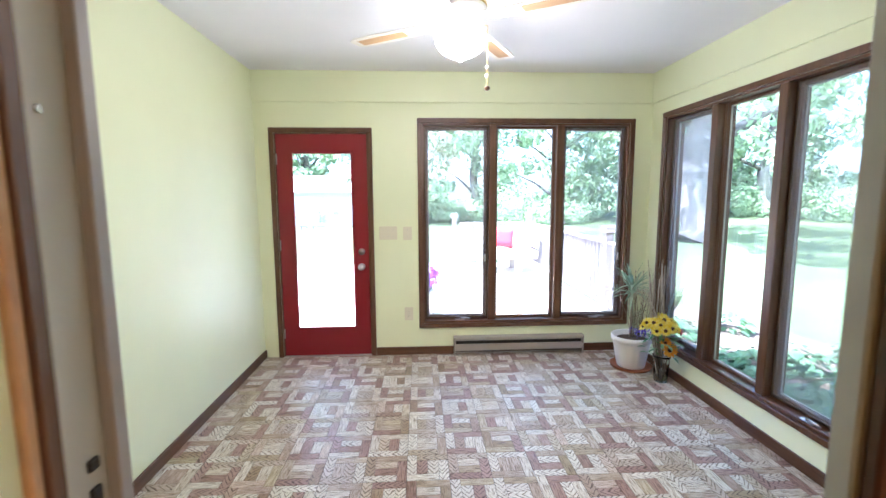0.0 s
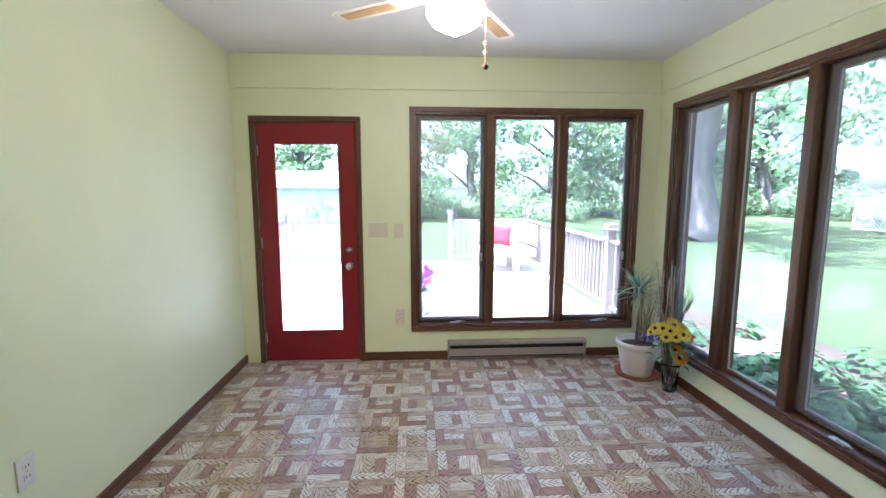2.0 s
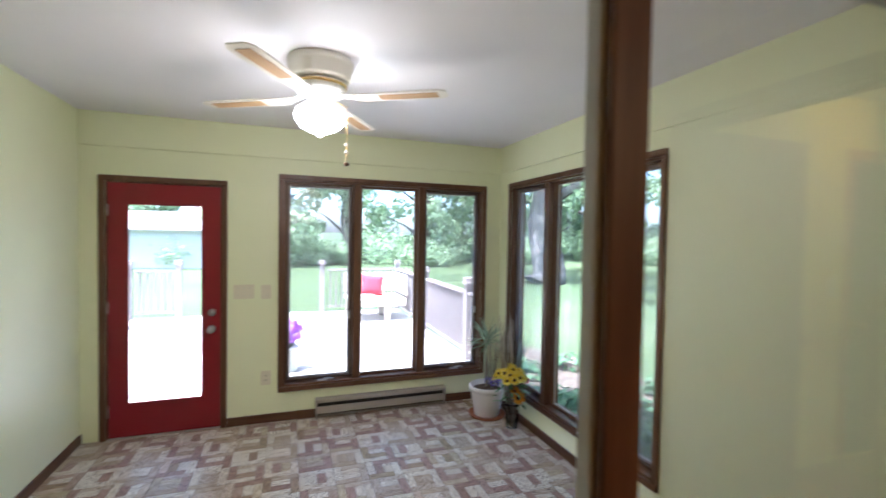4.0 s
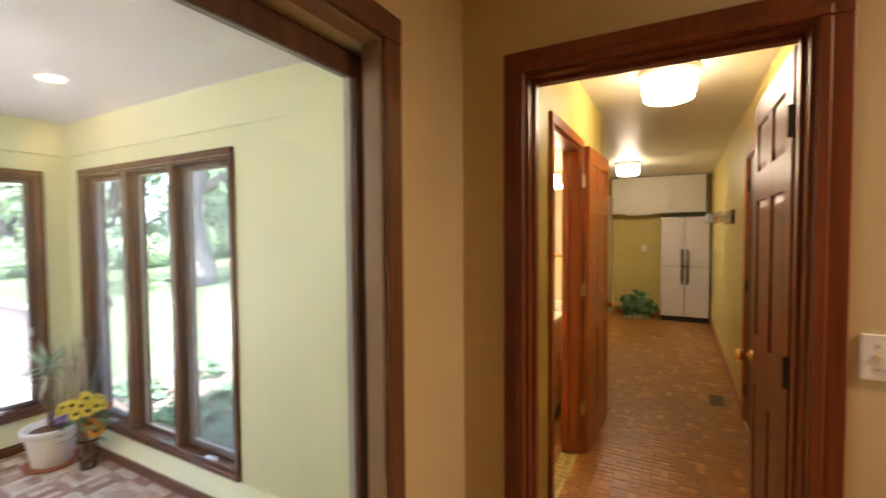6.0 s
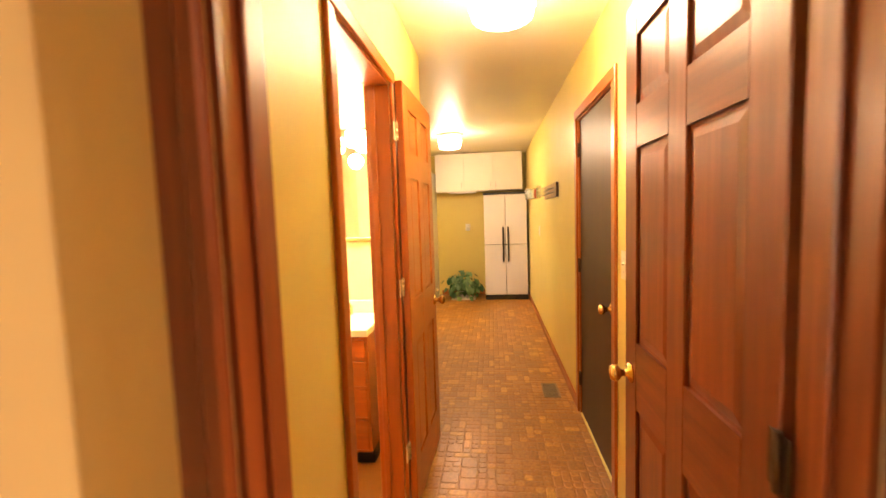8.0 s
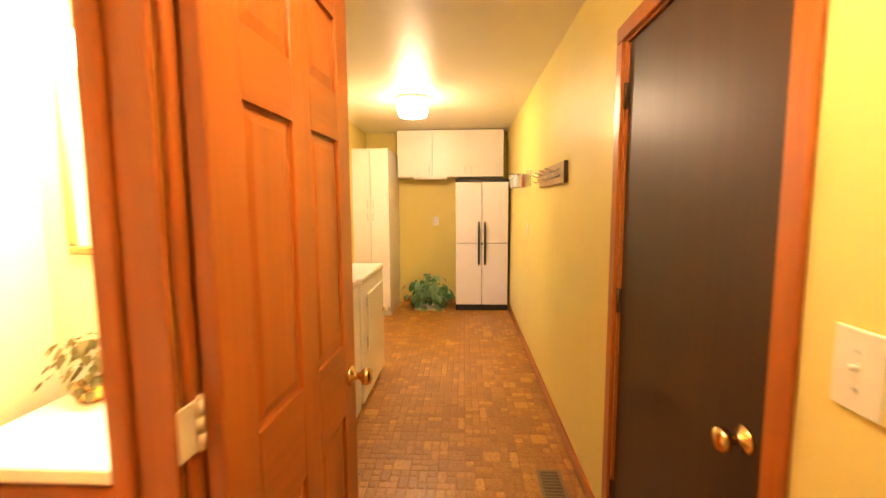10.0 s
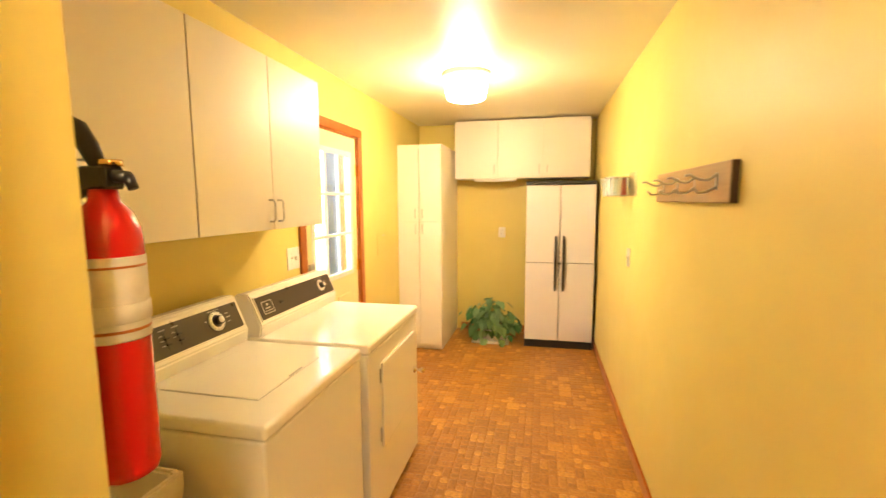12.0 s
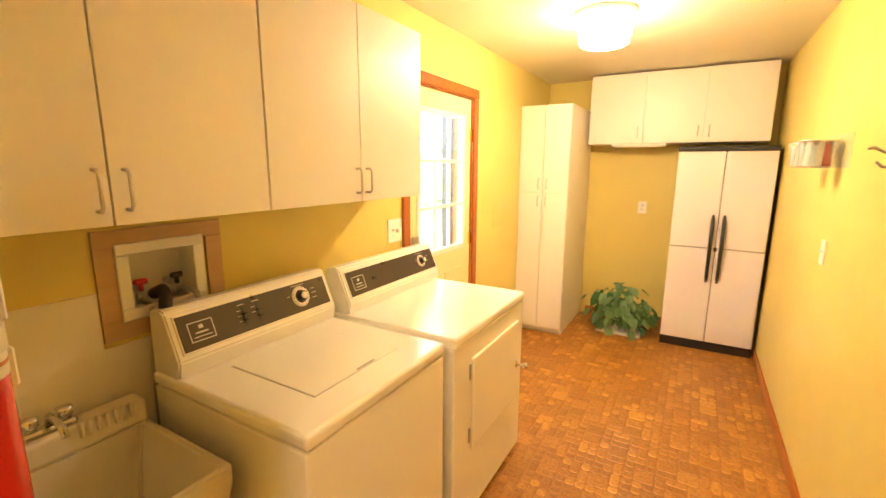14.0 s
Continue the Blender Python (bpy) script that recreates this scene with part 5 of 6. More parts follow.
for x in (0.245, 0.300):
    s = part("slider_slot", boxes((x - 0.002, x + 0.002, -0.0072, -0.006, 0.046, 0.112)), M_BLACK, pn)
    part("slider_knob", boxes((x - 0.010, x + 0.010, -0.018, -0.0072, 0.083, 0.090), (x - 0.010, x + 0.010, -0.018, -0.0072, 0.060, 0.067), bev=0.002), M_BLACK, s)
text_bars(pn, [(0.228, 0.255, 0.117, 0.119), (0.285, 0.313, 0.117, 0.119), (0.222, 0.236, 0.098, 0.100), (0.222, 0.236, 0.080, 0.082), (0.222, 0.236, 0.062, 0.064), (0.276, 0.290, 0.098, 0.100), (0.276, 0.290, 0.080, 0.082), (w - 0.225, w - 0.213, 0.092, 0.094), (w - 0.110, w - 0.090, 0.100, 0.102), (w - 0.110, w - 0.085, 0.082, 0.084), (w - 0.110, w - 0.090, 0.064, 0.066), (w - 0.195, w - 0.135, 0.126, 0.128)], M_MARK, -0.0066)

t, con, pn, w, dp = machine("dryer", 5.975, 6.745, 0.932, "white front-loading clothes dryer with brown console", "dryer")
dial(pn, w - 0.155, 0.082, 0.034)
part("rocker", boxes((0.190, 0.215, -0.012, -0.006, 0.070, 0.085), bev=0.002), M_BLACK, pn)
text_bars(pn, [(w - 0.205, w - 0.192, 0.090, 0.092), (w - 0.105, w - 0.085, 0.098, 0.100), (w - 0.105, w - 0.082, 0.074, 0.076), (w - 0.185, w - 0.125, 0.124, 0.126)], M_MARK, -0.0066)
dd = part("dryer_door", boxes((0.155, w - 0.085, -0.006, 0.008, 0.372, 0.797), bev=0.006, seg=2), M_ENAMEL, t)
knob(dd, (w - 0.112, -0.006, 0.568), '-y', M_CHROME, 0.016, "door_pull")
for z in (0.447, 0.740):
    part("hinge_cover", boxes((0.134, 0.145, 0.000, 0.0085, z - 0.035, z + 0.035), bev=0.002), M_GREY, t)

# valve box with hoses
v = thing("washer_valve_box", (5.139, LN, 1.256), "recessed washer valve box in a plywood board", "valve box")
for b in ((0.0, 0.381, 0.0, 0.060), (0.0, 0.381, 0.278, 0.33), (0.0, 0.052, 0.0605, 0.2775), (0.325, 0.381, 0.0605, 0.2775)):
    part("backing_board", boxes((b[0], b[1], -0.012, -0.001, b[2], b[3]), bev=0.001), M_BAREWOOD, v, "pale plywood strip")
part("box_flange", boxes((0.05, 0.312, -0.020, -0.012, 0.052, 0.090), (0.05, 0.312, -0.020, -0.012, 0.254, 0.288), (0.05, 0.085, -0.020, -0.012, 0.090, 0.254), (0.277, 0.312, -0.020, -0.012, 0.090, 0.254), bev=0.003), M_PLASTIC, v)
part("box_back", boxes((0.085, 0.292, 0.092, 0.096, 0.070, 0.262)), M_WHITE, v)
part("box_side", boxes((0.085, 0.088, -0.012, 0.092, 0.070, 0.262), (0.289, 0.292, -0.012, 0.092, 0.070, 0.262), (0.088, 0.289, -0.012, 0.092, 0.070, 0.073), (0.088, 0.289, -0.012, 0.092, 0.259, 0.262)), M_WHITE, v)
for x, m in ((0.125, M_REDF), (0.235, M_BLACK)):
    vv = part("valve", cyl(cyl(bmesh.new(), (x, 0.092, 0.13), (x, 0.025, 0.13), 0.011, n=12), (x, 0.035, 0.12), (x, 0.035, 0.085), 0.010, n=12), M_STEEL, v)
    part("valve_handle", cyl(boxes((x - 0.020, x + 0.020, 0.012, 0.030, 0.148, 0.166), bev=0.005), (x, 0.022, 0.128), (x, 0.022, 0.150), 0.007, n=10), m, vv)
bm = bmesh.new()
tube(bm, [(0.125, 0.035, 0.10), (0.135, 0.0, 0.085), (0.128, -0.035, 0.06), (0.112, -0.040, -0.05), (0.108, -0.035, -0.18), (0.108, -0.03, -0.35)], 0.009)
part("supply_hose", bm, M_HOSE, v)
bm = bmesh.new()
tube(bm, [(0.235, 0.035, 0.10), (0.250, 0.01, 0.112), (0.268, -0.030, 0.095), (0.274, -0.040, 0.045), (0.270, -0.030, -0.02), (0.264, -0.025, -0.2)], 0.009)
part("supply_hose", bm, M_HOSE, v)
bm = bmesh.new()
tube(bm, [(0.18, 0.06, 0.10), (0.165, -0.02, 0.128), (0.152, -0.065, 0.118), (0.142, -0.070, 0.07), (0.138, -0.045, 0.0), (0.136, -0.026, -0.10), (0.136, -0.026, -0.40)], 0.019, 12)
part("drain_hose", bm, M_RUBBER, v, "black drain hose")
structure("backsplash", boxes((LW + 0.001, 5.137, LN - 0.006, LN - 0.001, FL, 1.41), (5.137, 6.30, LN - 0.006, LN - 0.001, FL, 1.24)), M_WHITE, "white washable panel behind the tub")

# laundry tub
s = thing("laundry_tub", (4.645, 1.455, FL), "cream moulded laundry tub on legs beside the washer", "sink")
TW, TD, TH = 0.545, 0.475, 0.835
bm = bmesh.new()
o = [(0, 0), (TW, 0), (TW, TD), (0, TD)]
i_ = [(0.022, 0.022), (TW - 0.022, 0.022), (TW - 0.022, TD - 0.075), (0.022, TD - 0.075)]
bi = [(0.075, 0.07), (TW - 0.075, 0.07), (TW - 0.075, TD - 0.11), (0.075, TD - 0.11)]
bo = [(0.055, 0.05), (TW - 0.055, 0.05), (TW - 0.055, TD - 0.05), (0.055, TD - 0.05)]
R = [[bm.verts.new((x, y, z)) for x, y in q] for q, z in ((bo, TH - 0.36), (o, TH - 0.055), (o, TH), (i_, TH), (bi, TH - 0.33))]
for a, b in zip(R, R[1:]):
    for k in range(4):
        bm.faces.new((a[k], a[(k + 1) % 4], b[(k + 1) % 4], b[k]))
bm.faces.new(R[0][::-1])
bm.faces.new(R[-1])
bmesh.ops.recalc_face_normals(bm, faces=bm.faces)
bmesh.ops.bevel(bm, geom=bm.edges[:], offset=0.008, segments=2, affect='EDGES')
M_TUB = paint("cream_moulded_stone", (0.76, 0.70, 0.56), 0.4, 0.05, 220, 0.12)
part("basin", bm, M_TUB, s)
for x in (0.05, TW - 0.085):
    for y in (0.05, TD - 0.085):
        part("leg", boxes((x, x + 0.035, y, y + 0.035, 0.0, TH - 0.35), bev=0.003), M_VINYL, s)
part("back_ledge", boxes((0.002, TW - 0.002, TD - 0.078, TD - 0.002, TH - 0.006, TH + 0.066), bev=0.012, seg=3), M_TUB, s)
for k in range(7):
    x = 0.375 + k * 0.020
    part("soap_ridge", boxes((x, x + 0.010, TD - 0.086, TD - 0.070, TH + 0.03, TH + 0.074), bev=0.003), M_TUB, s)
fc = part("faucet", boxes((0.270, 0.385, TD - 0.062, TD - 0.025, TH + 0.064, TH + 0.084), bev=0.006), M_CHROME, s, "chrome two-handle faucet")
for x in (0.292, 0.363):
    part("tap_handle", lathe([(0.014, 0.022), (0.012, 0.036), (0.018, 0.042), (0.019, 0.062), (0.0001, 0.066)], 12, (x, TD - 0.043, TH + 0.056)), M_CHROME, fc)
bm = bmesh.new()
tube(bm, [(0.327, TD - 0.043, TH + 0.080), (0.327, TD - 0.06, TH + 0.116), (0.327, TD - 0.13, TH + 0.111), (0.327, TD - 0.15, TH + 0.086)], 0.009)
part("spout", bm, M_CHROME, fc)

# fire extinguisher on the partition end
e = thing("fire_extinguisher", (4.688, 1.040, 1.400), "red fire extinguisher with paper label hung on the wall", "fire extinguisher")
part("cylinder", lathe([(0.030, 0.0), (0.036, 0.004), (0.038, 0.014), (0.038, 0.300), (0.036, 0.325), (0.028, 0.345), (0.017, 0.357), (0.015, 0.372), (0.0001, 0.374)], 36), M_EXTRED, e)
part("label", lathe([(0.0384, 0.185), (0.0387, 0.187), (0.0387, 0.288), (0.0384, 0.290)], 36), M_LABEL, e, "cream paper instruction label")
for z0, z1, m in ((0.276, 0.279, M_OAK), (0.196, 0.200, M_OAK)):
    part("label_line", lathe([(0.0388, z0), (0.0390, z0 + 0.0005), (0.0390, z1 - 0.0005), (0.0388, z1)], 36), m, e, "printed line")
part("valve_block", boxes((-0.014, 0.014, -0.020, 0.022, 0.372, 0.400), bev=0.003), M_BLACK, e)
part("nozzle", cyl(cyl(bmesh.new(), (0.0, -0.018, 0.388), (0.004, -0.036, 0.386), 0.008, n=12), (0.004, -0.034, 0.388), (0.006, -0.040, 0.372), 0.007, 0.006, 12), M_BLACK, e)
part("gauge", lathe([(0.013, 0.0), (0.013, 0.008), (0.0001, 0.009)], 18, (0.004, -0.010, 0.400)), M_BRASS, e)
bm = bmesh.new()
tube(bm, [(0.0, 0.0, 0.385), (0.0, 0.03, 0.375), (0.0, 0.065, 0.360), (0.0, 0.085, 0.345)], [0.009, 0.011, 0.011, 0.008], 10)
part("carry_handle", bm, M_BLACK, e)
bm = bmesh.new()
tube(bm, [(0.0, 0.002, 0.398), (0.0, 0.016, 0.424), (0.0, 0.032, 0.446), (0.0, 0.052, 0.456), (0.0, 0.070, 0.455)], [0.009, 0.012, 0.013, 0.012, 0.008], 10)
part("squeeze_lever", bm, M_BLACK, e)
part("safety_pin", tube(bmesh.new(), [(-0.016, 0.02, 0.408), (0.020, 0.02, 0.408), (0.026, 0.03, 0.402), (0.022, 0.042, 0.398)], 0.002, 6), M_STEEL, e)
for z0, z1 in ((0.232, 0.286), (0.168, 0.206)):
    part("strap_clip", boxes((0.034, 0.0425, -0.010, 0.008, z0, z1), bev=0.002), M_PLASTIC, e, "white strap clip")
part("strap", lathe([(0.0393, 0.208), (0.0402, 0.209), (0.0402, 0.230), (0.0393, 0.231)], 36), M_LABEL, e)
part("wall_bracket", boxes((-0.077, -0.038, -0.014, 0.014, 0.02, 0.34), bev=0.002), M_STEEL, e)

# coat rack
r = thing("coat_rack", (5.71, LS, 1.742), "greyish wooden board with curled wire coat hooks", "coat rack")
part("board", boxes((0.006, 0.855, 0.001, 0.024, 0.0, 0.130), bev=0.003), M_BOARD, r)
part("end_edge", boxes((0.0, 0.0055, 0.001, 0.0245, 0.0, 0.130), bev=0.001), M_BRONZE, r, "dark end of the board")
for k in range(4):
    x = 0.11 + k * 0.205
    hk = part("hook", boxes((x - 0.007, x + 0.007, 0.023, 0.027, 0.040, 0.098), bev=0.002), M_STEEL, r)
    bm = bmesh.new()
    tube(bm, [(x, 0.026, 0.090), (x, 0.048, 0.074), (x, 0.075, 0.076), (x, 0.102, 0.092), (x, 0.118, 0.088)], 0.0045)
    tube(bm, [(x, 0.026, 0.050), (x, 0.055, 0.034), (x, 0.078, 0.034), (x, 0.094, 0.050)], 0.0045)
    part("prong", bm, M_STEEL, hk)

# mail holder on the wall
M_CLEAR = paint("clear_acrylic", (0.80, 0.84, 0.82), 0.1, 0.02)
M_CLEAR.node_tree.nodes["Principled BSDF"].inputs["Alpha"].default_value = 0.16
r = thing("mail_holder", (7.12, LS, 1.772), "clear wall pocket with two cups of pale cards and red paper", "wall pocket")
part("back_plate", boxes((0.0, 0.56, 0.001, 0.005, 0.0, 0.155), bev=0.001), M_CLEAR, r)
part("side_tab", boxes((-0.004, 0.0, 0.001, 0.052, 0.004, 0.150), bev=0.001), M_CLEAR, r)
rnd = random.Random(3)
M_CARDBLUE = paint("pale_blue_card", (0.52, 0.66, 0.66), 0.6)
for cx_, reds in ((0.175, True), (0.405, False)):
    cup = part("cup", lathe([(0.0001, 0.004), (0.066, 0.004), (0.070, 0.0), (0.078, 0.120), (0.0765, 0.120), (0.0665, 0.008), (0.0001, 0.008)], 28, (cx_, 0.088, 0.0)), M_CLEAR, r, "clear ribbed cup")
    part("rim", lathe([(0.0765, 0.118), (0.081, 0.121), (0.081, 0.126), (0.0765, 0.128)], 28, (cx_, 0.088, 0.0)), M_CHROME, cup)
    for k in range(14):
        a = 2 * math.pi * k / 14
        m = M_REDF if reds and k in (8, 9, 11, 12) else (M_CARDBLUE, M_PLASTIC)[k % 2]
        cdm = part("card", boxes((-0.012, 0.012, -0.001, 0.001, 0.0, rnd.uniform(0.085, 0.118)), bev=0.0), m, cup)
        cdm.matrix_basis = pose(cx_ + 0.056 * math.cos(a), 0.088 + 0.056 * math.sin(a), 0.010, rnd.uniform(-4, 4), rnd.uniform(-4, 4), math.degrees(a) + 90 + rnd.uniform(-12, 12))

# painted service panel in the wall beside the back door
ap = thing("service_panel", (7.93, LN, 1.26), "small service panel painted over in the wall yellow", "panel")
part("cover", boxes((0.0, 0.30, -0.004, -0.0005, 0.0, 0.20), bev=0.0015), M_YELLOW, ap)
part("latch", boxes((0.12, 0.17, -0.009, -0.004, 0.166, 0.178), bev=0.002), M_HINGE, ap)

# floor register
r = thing("floor_register", (5.06, 0.034, FL), "brown metal floor heating register", "vent")
part("frame", boxes((0.0, 0.275, 0.0, 0.016, 0, 0.006), (0.0, 0.275, 0.112, 0.128, 0, 0.006), (0.0, 0.016, 0.016, 0.112, 0, 0.006), (0.259, 0.275, 0.016, 0.112, 0, 0.006), bev=0.002), M_REGISTER, r)
# no duct below: a black plate gives its darkness by colour
part("duct_shadow", boxes((0.016, 0.259, 0.016, 0.112, -0.001, 0.001)), M_BLACK, r)
for k in range(9):
    x = 0.030 + k * 0.0255
    part("slat", boxes((x, x + 0.010, 0.016, 0.112, 0.001, 0.005)), M_REGISTER, r)

# ---- bathroom ----
VX, VY = 4.05, 1.235
v = thing("vanity", (VX, VY, FL), "honey oak bathroom vanity with a white marble top", "vanity")
VW, VD = 0.605, 0.425
part("body", boxes((0.02, VD, 0.0, VW, 0.09, 0.771), bev=0.002), M_OAK, v)
part("toe_kick", boxes((0.07, VD, 0.004, VW - 0.004, 0.0, 0.09)), M_BLACK, v)
part("false_front", boxes((0.004, 0.020, 0.012, VW - 0.012, 0.645, 0.745), bev=0.004), M_OAKY, v)
dr = part("cabinet_door", boxes((0.004, 0.020, 0.315, VW - 0.012, 0.11, 0.625), bev=0.004), M_OAK, v)
bm = bmesh.new()
pts = [(0.360, 0.16), (VW - 0.057, 0.16), (VW - 0.057, 0.53), (0.52, 0.55), (0.454, 0.585), (0.395, 0.55), (0.360, 0.53)]
lo = [bm.verts.new((0.003, y, z)) for y, z in pts]
cc = Vector((0, sum(p[0] for p in pts) / len(pts), sum(p[1] for p in pts) / len(pts)))
hi = [bm.verts.new((-0.004, cc.y + (y - cc.y) * 0.86, cc.z + (z - cc.z) * 0.9)) for y, z in pts]
bm.faces.new(hi)
for k in range(len(pts)):
    bm.faces.new((lo[k], lo[(k + 1) % len(pts)], hi[(k + 1) % len(pts)], hi[k]))
part("raised_panel", bm, M_OAK, dr)
part("door_knob", lathe([(0.010, 0.0), (0.008, -0.012), (0.016, -0.020), (0.0001, -0.030)], 14, (0.004, 0.345, 0.53), 'x'), M_BRASS, dr)
for z0, z1 in ((0.48, 0.625), (0.30, 0.465), (0.11, 0.285)):
    w_ = part("drawer", boxes((0.004, 0.020, 0.012, 0.300, z0, z1), bev=0.006), M_OAKY, v)
    bm = bmesh.new()
    ym, zm = 0.156, (z0 + z1) / 2
    tube(bm, [(0.004, ym - 0.04, zm + 0.012), (-0.014, ym - 0.042, zm + 0.012), (-0.020, ym - 0.032, zm - 0.008), (-0.020, ym + 0.032, zm - 0.008), (-0.014, ym + 0.042, zm + 0.012), (0.004, ym + 0.04, zm + 0.012)], 0.005)
    part("bail_pull", bm, M_BRASS, w_)
part("vanity_top", boxes((-0.022, VD, -0.012, VW + 0.018, 0.772, 0.812), bev=0.006, seg=2), M_MARBLE, v)
part("splash", boxes((VD - 0.022, VD, -0.012, VW + 0.018, 0.813, 0.895), bev=0.004), M_MARBLE, v)
part("tap", tube(bmesh.new(), [(VD - 0.07, 0.20, 0.795), (VD - 0.07, 0.20, 0.86), (VD - 0.11, 0.20, 0.885), (VD - 0.17, 0.20, 0.86)], 0.011), M_BRASS, v)
p = thing("silk_plant", (4.39, 1.735, FL + 0.813), "small dusty artificial plant in a brass pot", "plant")
part("pot", lathe([(0.035, 0.0), (0.055, 0.03), (0.050, 0.06), (0.046, 0.06), (0.0001, 0.05)], 18), M_BRASS, p)
rnd = random.Random(8)
bm = bmesh.new()
M_DUSTY = leaf_mat("dusty_leaf", (0.10, 0.10, 0.03), (0.30, 0.28, 0.12), 0.6)
for i in range(110):
    a, q, h = rnd.uniform(0, 6.28), rnd.uniform(0.02, 0.13), rnd.uniform(0.05, 0.21)
    q *= 1.15 - h * 2.5 if h > 0.1 else 1
    c = Vector((math.cos(a) * q * 0.8, math.sin(a) * q * 1.2, h))
    heart_leaf(bm, c, (math.cos(a) * 0.5 - 0.3, math.sin(a) * 0.5, 0.7), (math.cos(a), math.sin(a), -0.3), rnd.uniform(0.022, 0.04))
part("leaves", bm, M_DUSTY, p)
m_ = thing("mirror", (LW - 0.121, 1.235, 1.46), "wall mirror in a gilt frame above the vanity", "mirror")
part("frame", boxes((-0.020, 0.0, 0.0, 0.62, 0.0, 0.03), (-0.020, 0.0, 0.0, 0.62, 0.61, 0.64), (-0.020, 0.0, 0.0, 0.03, 0.03, 0.61), (-0.020, 0.0, 0.59, 0.62, 0.03, 0.61), bev=0.006), M_GILT, m_)
part("mirror_glass", boxes((-0.010, -0.002, 0.03, 0.59, 0.03, 0.61)), M_MIRROR, m_, "silvered mirror glass")
vl = thing("vanity_light", (LW - 0.121, 1.28, 2.14), "lit three-shade crystal vanity light above the mirror", "wall light")
part("back_bar", boxes((-0.03, 0.0, 0.0, 0.55, -0.04, 0.04), bev=0.006), M_CHROME, vl)
for k in range(3):
    y = 0.06 + k * 0.21
    sh = part("shade", lathe([(0.03, -0.02), (0.062, -0.03), (0.066, -0.10), (0.05, -0.125), (0.0001, -0.13)], 24, (-0.105, y, 0.03), ripple=lambda a, z: 0.03 * math.cos(14 * a)), M_CRYSTAL, vl, "glowing crystal shade")
    part("arm", cyl(bmesh.new(), (-0.03, y, 0.01), (-0.105, y, 0.012), 0.008, n=10), M_CHROME, sh)
tr = thing("towel_ring", (4.055, LN - 0.002, 1.69), "brass towel ring on the bathroom wall", "towel ring")
part("mount", lathe([(0.026, 0.0), (0.026, -0.010), (0.012, -0.016), (0.011, -0.045), (0.0001, -0.047)], 18, (0, 0, 0), 'y'), M_BRASS, tr)
part("ring", tube(bmesh.new(), [(0.075 * math.sin(2 * math.pi * k / 24), -0.042, -0.075 + 0.075 * math.cos(2 * math.pi * k / 24)) for k in range(25)], 0.005, 8), M_BRASS, tr)
tw = bmesh.new()
nx, nz = 22, 18
for side, L, x_off in ((-0.012, 0.32, -0.015), (0.012, 0.25, 0.045)):
    g = []
    for j in range(nz + 1):
        q = j / nz
        wd = 0.10 + 0.135 * min(1.0, q * 1.5) ** 0.7
        g.append([tw.verts.new((x_off * min(1, q * 1.6) + wd * (i / nx - 0.5), -0.042 + side - 0.018 * q + (0.006 + 0.010 * q) * math.sin(i * 1.15 + j * 0.05), -0.140 + 0.012 * math.sin(math.pi * i / nx) - L * q - 0.035 * (1 - i / nx) * q)) for i in range(nx + 1)])
    for j in range(nz):
        for i in range(nx):
            f_ = tw.faces.new((g[j][i], g[j][i + 1], g[j + 1][i + 1], g[j + 1][i]))
            f_.smooth = True
t_ = thing("towel", (4.055, LN - 0.002, 1.69), "cream ribbed towel hung through the ring", "towel")
tob = part("cloth", tw, M_TOWEL, t_)
md = tob.modifiers.new("thick", 'SOLIDIFY')
md.thickness = 0.008


# ---- outdoors ----
GZ = -0.35
rnd = random.Random(21)
bm = bmesh.new()
n_ = 60
size = [(-1) ** (i < n_ / 2) * abs(i - n_ / 2) ** 2.2 * 0.36 for i in range(n_ + 1)]


def ground_z(x, y):
    d_ = max(0.0, math.hypot(x - 1, y - 2) - 14)
    return GZ + min(2.4, 0.035 * d_) + 0.04 * noise.noise(Vector((x * 0.2, y * 0.2, 0)))


g = [[bm.verts.new((size[i], size[j], ground_z(size[i], size[j]))) for i in range(n_ + 1)] for j in range(n_ + 1)]
for j in range(n_):
    for i in range(n_):
        f_ = bm.faces.new((g[j][i], g[j][i + 1], g[j + 1][i + 1], g[j + 1][i]))
        f_.smooth = True
structure("ground", bm, M_GRASS, "bright green lawn rising to a wooded edge", "lawn")

# deck boards
dk = tagged(thing("deck", (-2.6, N + 0.152, -0.05), "sun-bleached grey wooden deck outside the sunroom", "deck"), kind="structure")
bd = bmesh.new()
box(bd, 0.0, 5.46, 0.003, 0.135, -0.038, 0.0, 0.004)
first = part("board", bd, M_DECK, dk)
for k in range(1, 41):
    o = first.copy()
    scene.collection.objects.link(o)
    o.parent = dk
    o.location = (0, k * 0.142, 0)
part("skirt", boxes((0.0, 5.46, 5.80, 5.83, -0.32, -0.04), (5.43, 5.46, 0.0, 5.80, -0.32, -0.04)), M_DECK, dk)


